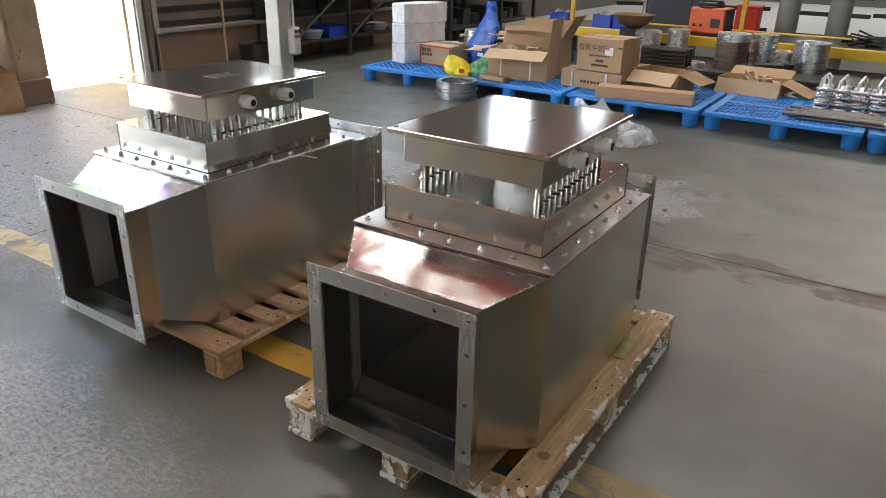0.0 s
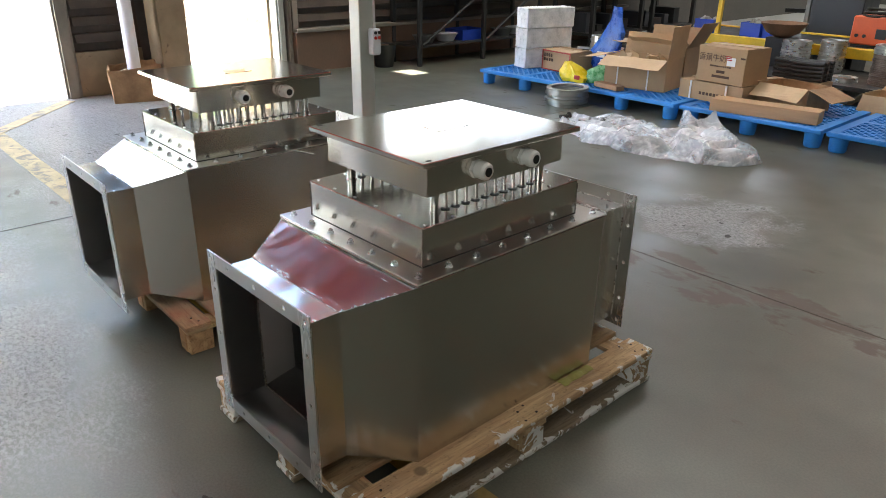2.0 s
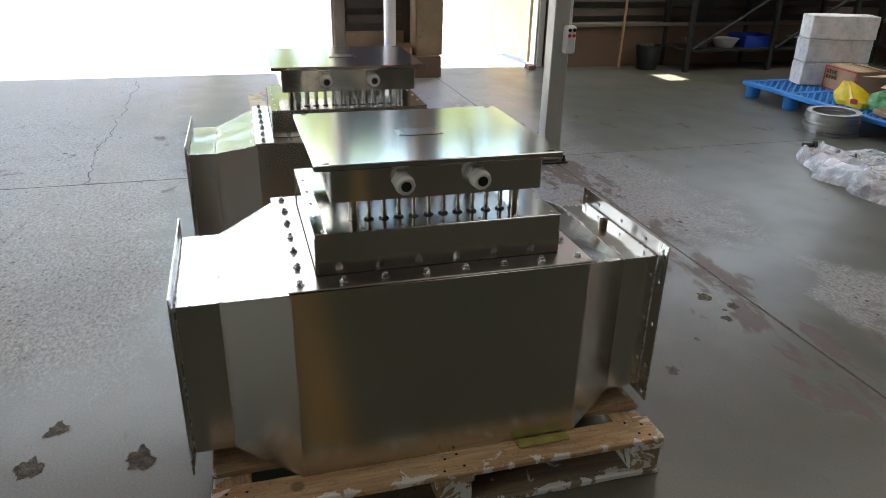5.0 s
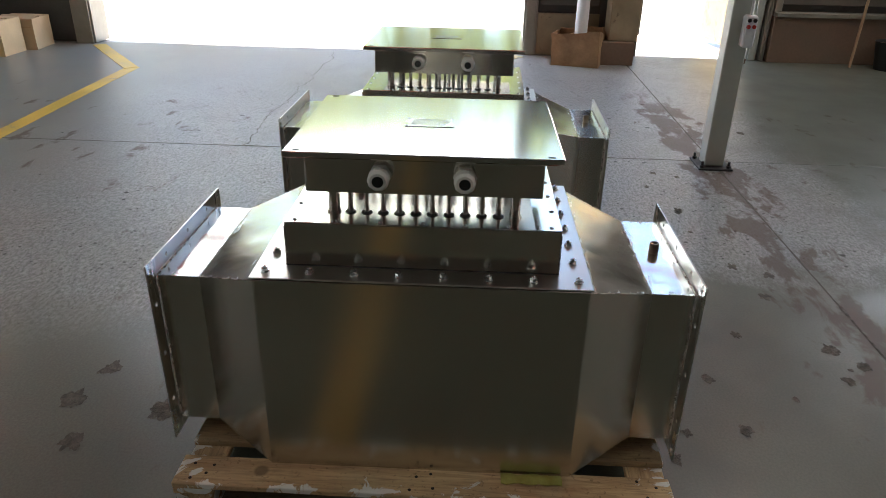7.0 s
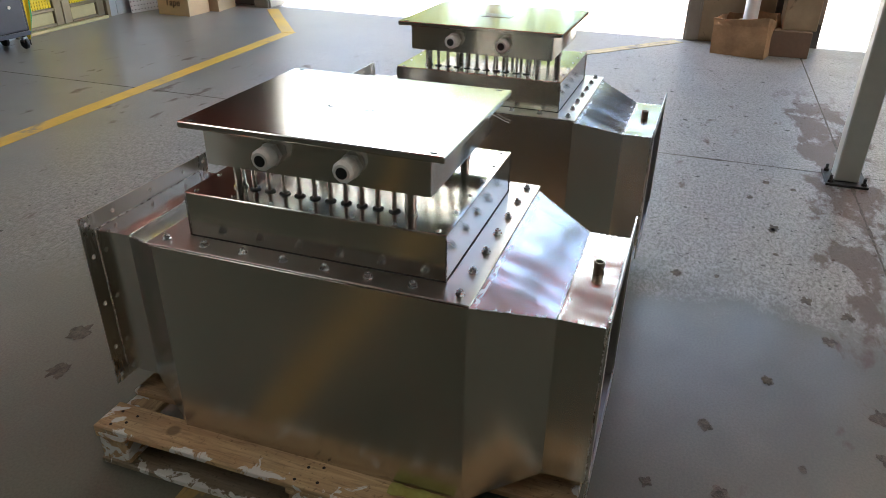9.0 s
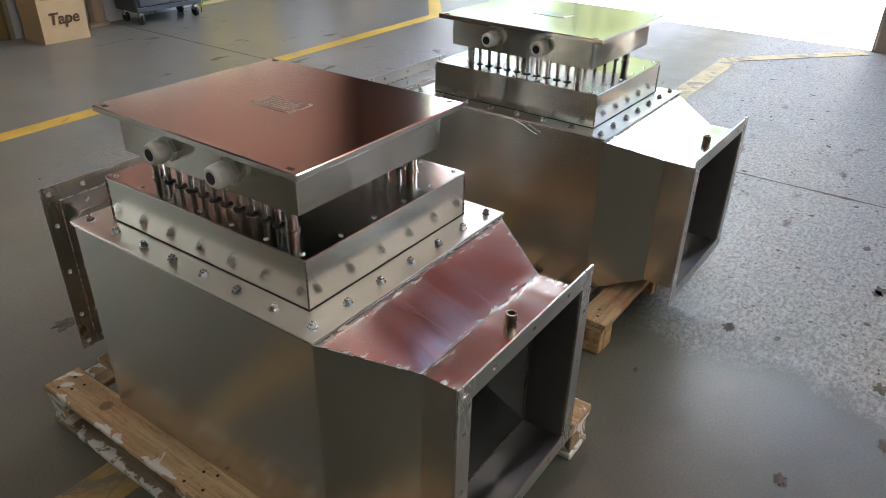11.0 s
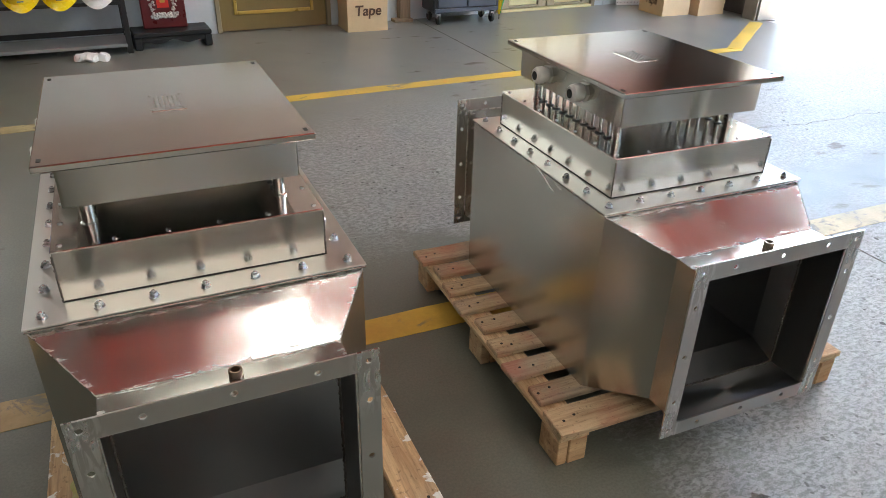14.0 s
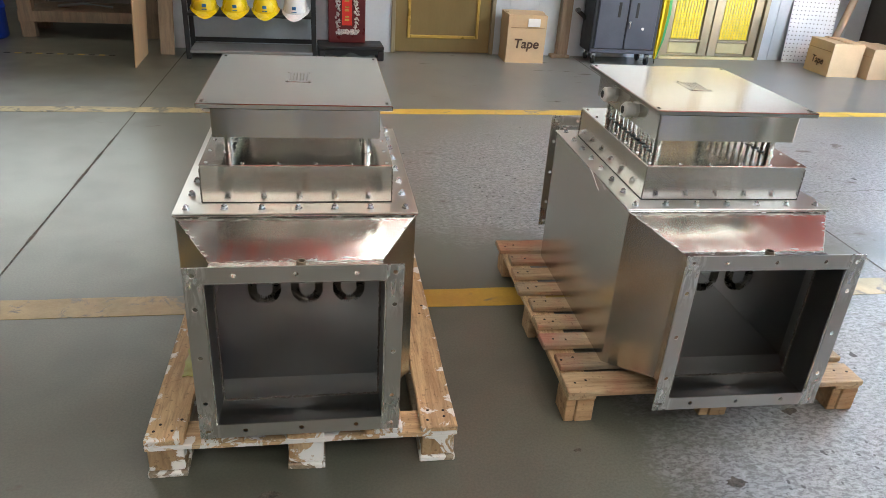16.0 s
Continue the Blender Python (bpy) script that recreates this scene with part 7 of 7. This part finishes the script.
def ring_stack(x, y, z, R, n, material, label, w=0.05, th=0.016, loose=0.0):
    t = thing("ring_stack", pose(x, y, z), label, "ring stack", "stacks of flange rings")
    rng = random.Random(int(abs(x * 91 + y * 7)))
    bm0 = bmesh.new()
    seg = 28
    rows = []
    for r, zz in ((R - w, 0), (R, 0), (R, th * 0.9), (R - w, th * 0.9)):
        rows.append([bm0.verts.new((r * math.cos(2 * math.pi * i / seg), r * math.sin(2 * math.pi * i / seg), zz)) for i in range(seg)])
    for k in range(4):
        a, b = rows[k], rows[(k + 1) % 4]
        for i in range(seg):
            bm0.faces.new((a[i], a[(i + 1) % seg], b[(i + 1) % seg], b[i]))
    me = mesh_of("ring", bm0, material, True)
    for k in range(n):
        shared("ring", me, t, pose(rng.uniform(-1, 1) * (0.006 if z else 0.02), rng.uniform(-1, 1) * (0.006 if z else 0.02), k * th + loose * 0.15, *(rng.uniform(-60, 60) * loose for _ in range(2)), rng.uniform(0, 90)))


ring_stack(-1.34, 8.80, 0.22, 0.165, 18, RING_RUST, "tall stack of dull rusty flange rings")
ring_stack(-1.34, 8.80, 0.22 + 18 * 0.016, 0.17, 5, RING, "bright flange rings on top of rusty ones")
ring_stack(-1.08, 9.06, 0.22, 0.13, 22, RING, "tall stack of narrow steel flange rings")
ring_stack(-0.62, 9.15, 0.22, 0.175, 19, RING, "tall stack of wide steel flange rings")
ring_stack(-0.92, 9.25, 0.22, 0.12, 11, RING, "low stack of steel flange rings")
ring_stack(-2.34, 9.05, 0.22, 0.145, 19, RING, "stack of shiny steel flange rings")
ring_stack(-2.05, 9.25, 0.22, 0.125, 20, RING, "stack of shiny steel flange rings")
ring_stack(-1.70, 8.72, 0.22, 0.12, 3, RING, "few thin steel rings")
ring_stack(-0.40, 8.25, 0.0, 0.26, 8, RING, "low stack of large thin steel rings", 0.05)
ring_stack(0.15, 8.30, 0.0, 0.26, 7, RING, "low stack of large thin steel rings", 0.05)
ring_stack(-3.40, 6.60, 0.0, 0.20, 7, ALU, "loose stack of shiny steel rings on the floor", 0.045, 0.024, 0.03)
ring_stack(-3.95, 7.85, 0.15, 0.12, 22, RING, "stack of dull steel rings behind the white blocks")
for i, (x, y) in enumerate(((-0.88, 8.72), (-0.80, 8.86), (-1.0, 8.66))):
    t = thing("black_coupling", pose(x, y, 0.22, 0, 0, i * 40), "black steel pipe coupling lying on the platform", "coupling", "black couplings")
    bm = bmesh.new()
    lathe(bm, [(0.075, 0), (0.085, 0.01), (0.085, 0.10), (0.06, 0.11)], 20)
    part("coupling", bm, RUBBER_BAR, t, "", True)
for x in (0.35, 0.75):
    t = thing("tyre_ring", pose(x, 9.1, 0.22), "black rubber ring lying on the platform", "rubber ring", "rubber rings")
    bm = bmesh.new()
    torus(bm, 0.22, 0.05, Matrix.Translation((0, 0, 0.05)), 28, 8)
    part("ring", bm, RUBBER_BAR, t, "", True)

yb = thing("yellow_bench", pose(-1.2, 10.0, 0), "long low bench with a worn yellow steel edge", "bench")
part("front_beam", box(-2.9, 3.2, -0.55, -0.47, 0.34, 0.45, 0.005), SAFETY, yb, "yellow painted front beam")
part("top", box(-2.9, 3.2, -0.47, 0.55, 0.36, 0.435, 0.004), DARK_STEEL, yb)
part("back_beam", box(-2.9, 3.2, 0.55, 0.63, 0.34, 0.45, 0.005), SAFETY, yb)
for x in (-2.7, -1.2, 0.4, 2.0):
    part("leg", box(x - 0.04, x + 0.04, -0.50, -0.42, 0, 0.35, 0.003), DARK_STEEL, yb)
    part("leg", box(x - 0.04, x + 0.04, 0.5, 0.58, 0, 0.35, 0.003), DARK_STEEL, yb)
for x in (-3.52, -1.44):
    t = thing("yellow_upright", pose(x, 9.56, 0.45), "yellow painted steel upright on the bench", "upright", "yellow uprights")
    part("bar", box(-0.025, 0.025, -0.025, 0.025, -0.45 if x < -4.0 else 0.0, 1.9, 0.003), SAFETY, t)

wm = thing("welding_machine", pose(-1.86, 9.85, 0.435, 0, 0, -6), "orange welding machine with a coiled cable on top", "welding machine")
part("case", box(-0.21, 0.21, -0.15, 0.15, 0.03, 0.32, 0.014), WELDER_RED, wm)
part("side_panel", box(0.21, 0.222, -0.14, 0.14, 0.04, 0.31, 0.003), BLACK, wm)
part("vent", box(0.05, 0.16, -0.155, -0.148, 0.10, 0.20, 0.002), DARK_STEEL, wm)
for x in (-0.14, -0.06):
    bm = bmesh.new()
    tube(bm, (x, -0.148, 0.12), (x, -0.165, 0.12), 0.018, None, 12)
    part("connector", bm, BLACK, wm)
part("foot_rail", box(-0.20, 0.20, -0.13, 0.13, 0.0, 0.03, 0.004), BLACK, wm)
bm = bmesh.new()
for k in range(4):
    torus(bm, 0.15 - 0.01 * k, 0.013, Matrix.Translation((-0.02, 0, 0.333 + 0.018 * k)) @ Matrix.Rotation(radians(4 * (-1) ** k), 4, 'X'), 26, 6)
part("cable_coil", bm, BLACK, wm, "", True)

for i, x in enumerate((-3.15, -2.88, -3.75)):
    t = thing("parts_bin", pose(x, 9.72, 0.435, 0, 0, 3 * i), "blue plastic parts bin full of small metal pieces", "parts bin", "blue parts bins")
    bm = box(-0.12, 0.12, -0.10, 0.10, 0, 0.16)
    top = max(bm.faces, key=lambda f: f.calc_center_median().z)
    r = bmesh.ops.inset_region(bm, faces=[top], thickness=0.008)
    for v in top.verts:
        v.co.z -= 0.05
    part("bin", bm, BLUE_BIN, t)
    bm = bmesh.new()
    rng = random.Random(i)
    for k in range(12):
        bmesh.ops.create_icosphere(bm, subdivisions=1, radius=0.035, matrix=Matrix.Translation((rng.uniform(-0.07, 0.07), rng.uniform(-0.06, 0.06), 0.13 + rng.uniform(0, 0.04))))
    part("contents", bm, ALU, t)
bw = thing("iron_dish", pose(-2.58, 9.2, 0.52), "rusty dished iron end plate on the stack", "dished plate")
bm = bmesh.new()
lathe(bm, [(0.07, 0), (0.17, 0.05), (0.24, 0.15), (0.23, 0.15), (0.16, 0.06), (0.06, 0.012)], 28)
part("dish", bm, RUST, bw, "", True)
part("support", box(-0.12, 0.12, -0.12, 0.12, -0.3, 0.0, 0.004), DARK_STEEL, bw)

for i, (x, y, r) in enumerate(((-1.18, 10.9, 0.13), (-0.62, 11.1, 0.13))):
    t = thing("pipe_column", pose(x, y, 0), "grey painted round steel column", "column", "round columns", "structure")
    bm = bmesh.new()
    tube(bm, (0, 0, 0), (0, 0, ROOF), r, None, 24)
    part("shaft", bm, GREY_PAINT, t, "", True)
t = thing("black_cabinet", pose(-2.62, 10.9, 0), "tall dark steel cabinet behind the bench", "cabinet")
part("body", box(-0.30, 0.30, -0.25, 0.25, 0, 1.4, 0.01), CART_DARK, t)
part("side_frame", box(-0.36, -0.31, -0.25, -0.20, 0, 1.6, 0.004), GREY_PAINT, t)
t = thing("red_crate", pose(-1.62, 10.75, 0), "red plastic crate on a dark stand behind the bench", "crate")
part("stand", box(-0.16, 0.16, -0.14, 0.14, 0, 0.42, 0.004), DARK_STEEL, t)
part("crate", box(-0.14, 0.14, -0.12, 0.12, 0.42, 0.72, 0.012), RED_PAINT, t)
part("rim", box(-0.15, 0.15, -0.13, 0.13, 0.72, 0.745, 0.006), RED_PAINT, t)
for x0, y0 in ((-0.15, 9.9), (0.5, 10.0)):
    t = thing("cable_heap", pose(x0, y0, 0.435), "tangled black cables on the bench", "cables", "cable heaps")
    for k in range(6):
        bm = bmesh.new()
        rng = random.Random(k + int(x0 * 10))
        path_tube(bm, [(rng.uniform(-0.3, 0.3), rng.uniform(-0.2, 0.2), 0.012 + 0.15 * rng.random() ** 2) for _ in range(7)], 0.012, 6)
        part("cable", bm, BLACK, t, "", True)
for i, (x, y) in enumerate(((-1.0, 13.0), (0.2, 13.4), (-2.4, 13.2), (-3.6, 13.0))):
    t = thing("steel_trestle", pose(x, y, 0, 0, 0, 10 * i), "black steel trestle at the edge of the bright bay", "trestle", "black trestles")
    for z in (0.18, 0.5, 0.75):
        part("rail", box(-0.6, 0.6, -0.03, 0.03, z, z + 0.06, 0.004), BLACK, t)
    for x1 in (-0.55, 0, 0.55):
        part("leg", box(x1 - 0.03, x1 + 0.03, -0.2, 0.2, 0.0, 0.06, 0.004), BLACK, t)
        part("upright", box(x1 - 0.03, x1 + 0.03, -0.03, 0.03, 0.06, 0.18, 0.004), BLACK, t)

# racks along the west wall
rk = thing("steel_rack", pose(-6.25, 8.05, 0), "black steel rack loaded with basins and blue bins", "rack")
for y in (-1.10, 0.0, 1.10):
    for x in (-0.26, 0.26):
        part("upright", box(x - 0.025, x + 0.025, y - 0.025, y + 0.025, 0, 2.1, 0.003), DARK_STEEL, rk)
for z in (0.22, 0.78, 1.36):
    part("shelf", box(-0.26, 0.26, -1.12, 1.12, z, z + 0.03, 0.003), DARK_STEEL, rk)
for y in (-1.10, 0.0):
    bm = bmesh.new()
    tube(bm, (0.26, y + 0.05, 0.25), (0.26, y + 0.95, 0.78), 0.018, None, 6)
    part("brace", bm, DARK_STEEL, rk)
for i, (y, mm) in enumerate(((-0.86, ALU), (-0.50, WHITE_PLASTIC), (0.55, ALU), (0.85, WHITE_PLASTIC))):
    t = thing("basin", pose(-6.18, 8.05 + y, 0.25), "round metal basin on the rack's low shelf", "basin", "basins on the rack")
    bm = bmesh.new()
    lathe(bm, [(0.10, 0), (0.15, 0.09), (0.16, 0.095), (0.145, 0.085), (0.095, 0.01)], 22)
    part("bowl", bm, mm, t, "", True)
for z, y in ((0.25, -0.12), (0.81, -0.8), (0.81, -0.3), (0.81, 0.3), (0.81, 0.75), (1.39, -0.6), (1.39, 0.3)):
    t = thing("storage_bin", pose(-6.22, 8.05 + y, z), "blue plastic storage bin on the black rack", "storage bin", "bins on the rack")
    bm = box(-0.17, 0.17, -0.20, 0.20, 0, 0.13)
    top = max(bm.faces, key=lambda f: f.calc_center_median().z)
    bmesh.ops.inset_region(bm, faces=[top], thickness=0.01)
    for v in top.verts:
        v.co.z -= 0.10
    part("bin", bm, BLUE_BIN, t)
bk = thing("bucket", pose(-6.28, 6.62, 0), "black bucket with scrap metal beside the rack", "bucket")
bm = bmesh.new()
lathe(bm, [(0.11, 0), (0.15, 0.26), (0.155, 0.27), (0.14, 0.25), (0.10, 0.02)], 22)
part("shell", bm, BLACK, bk, "", True)
bm = bmesh.new()
for k in range(10):
    rng = random.Random(k)
    bx(bm, -0.05, 0.05, -0.008, 0.008, -0.008, 0.008, 0, Matrix.Translation((rng.uniform(-0.07, 0.07), rng.uniform(-0.07, 0.07), 0.235 + rng.uniform(0, 0.02))) @ Matrix.Rotation(rng.uniform(0, 3), 4, 'Z'))
part("scrap", bm, BRASS_DULL, bk)
st = thing("broom_handle", pose(-6.40, 6.30, 0), "thin wooden pole leaning on the wall", "pole")
bm = bmesh.new()
tube(bm, (0.05, 0, 0.0), (-0.10, 0.12, 1.7), 0.014, None, 10)
part("pole", bm, PLY, st, "", True)
# dim stores along the wall further north
for i, y in enumerate((10.4, 11.9)):
    t = thing("storage_rack", pose(-5.9, y, 0), "dark loaded storage rack in the dim corner", "rack", "dim racks")
    for yy in (-0.6, 0.6):
        for x in (-0.35, 0.35):
            part("upright", box(x - 0.03, x + 0.03, yy - 0.03, yy + 0.03, 0, 2.4, 0.003), DARK_STEEL, t)
    for z in (0.2, 0.9, 1.6):
        part("shelf", box(-0.38, 0.38, -0.62, 0.62, z, z + 0.04, 0.003), DARK_STEEL, t)
        rng = random.Random(i * 10 + int(z * 10))
        for k in range(4):
            y0 = -0.55 + 0.28 * k
            part("load", rough_board(-0.28, 0.2, y0, y0 + rng.uniform(0.12, 0.24), z + 0.04, z + 0.04 + rng.uniform(0.08, 0.28), k + 2, 0.01), DARK_STEEL if k % 2 else CART_DARK, t)
for i, (x, y) in enumerate(((-5.0, 9.6), (-4.3, 9.9), (-4.6, 9.0))):
    t = thing("scrap_heap", pose(x, y, 0, 0, 0, 30 * i), "low heap of dark steel offcuts on the floor", "scrap heap", "scrap heaps")
    rng = random.Random(i + 50)
    for k in range(9):
        bm = bmesh.new()
        bx(bm, -0.28, 0.28, -0.03, 0.03, 0, 0.03, 0.003, Matrix.Translation((rng.uniform(-0.2, 0.2), rng.uniform(-0.2, 0.2), 0.03 * k)) @ Matrix.Rotation(rng.uniform(-0.8, 0.8), 4, 'Z'))
        part("offcut", bm, DARK_STEEL if k % 3 else RING, t)
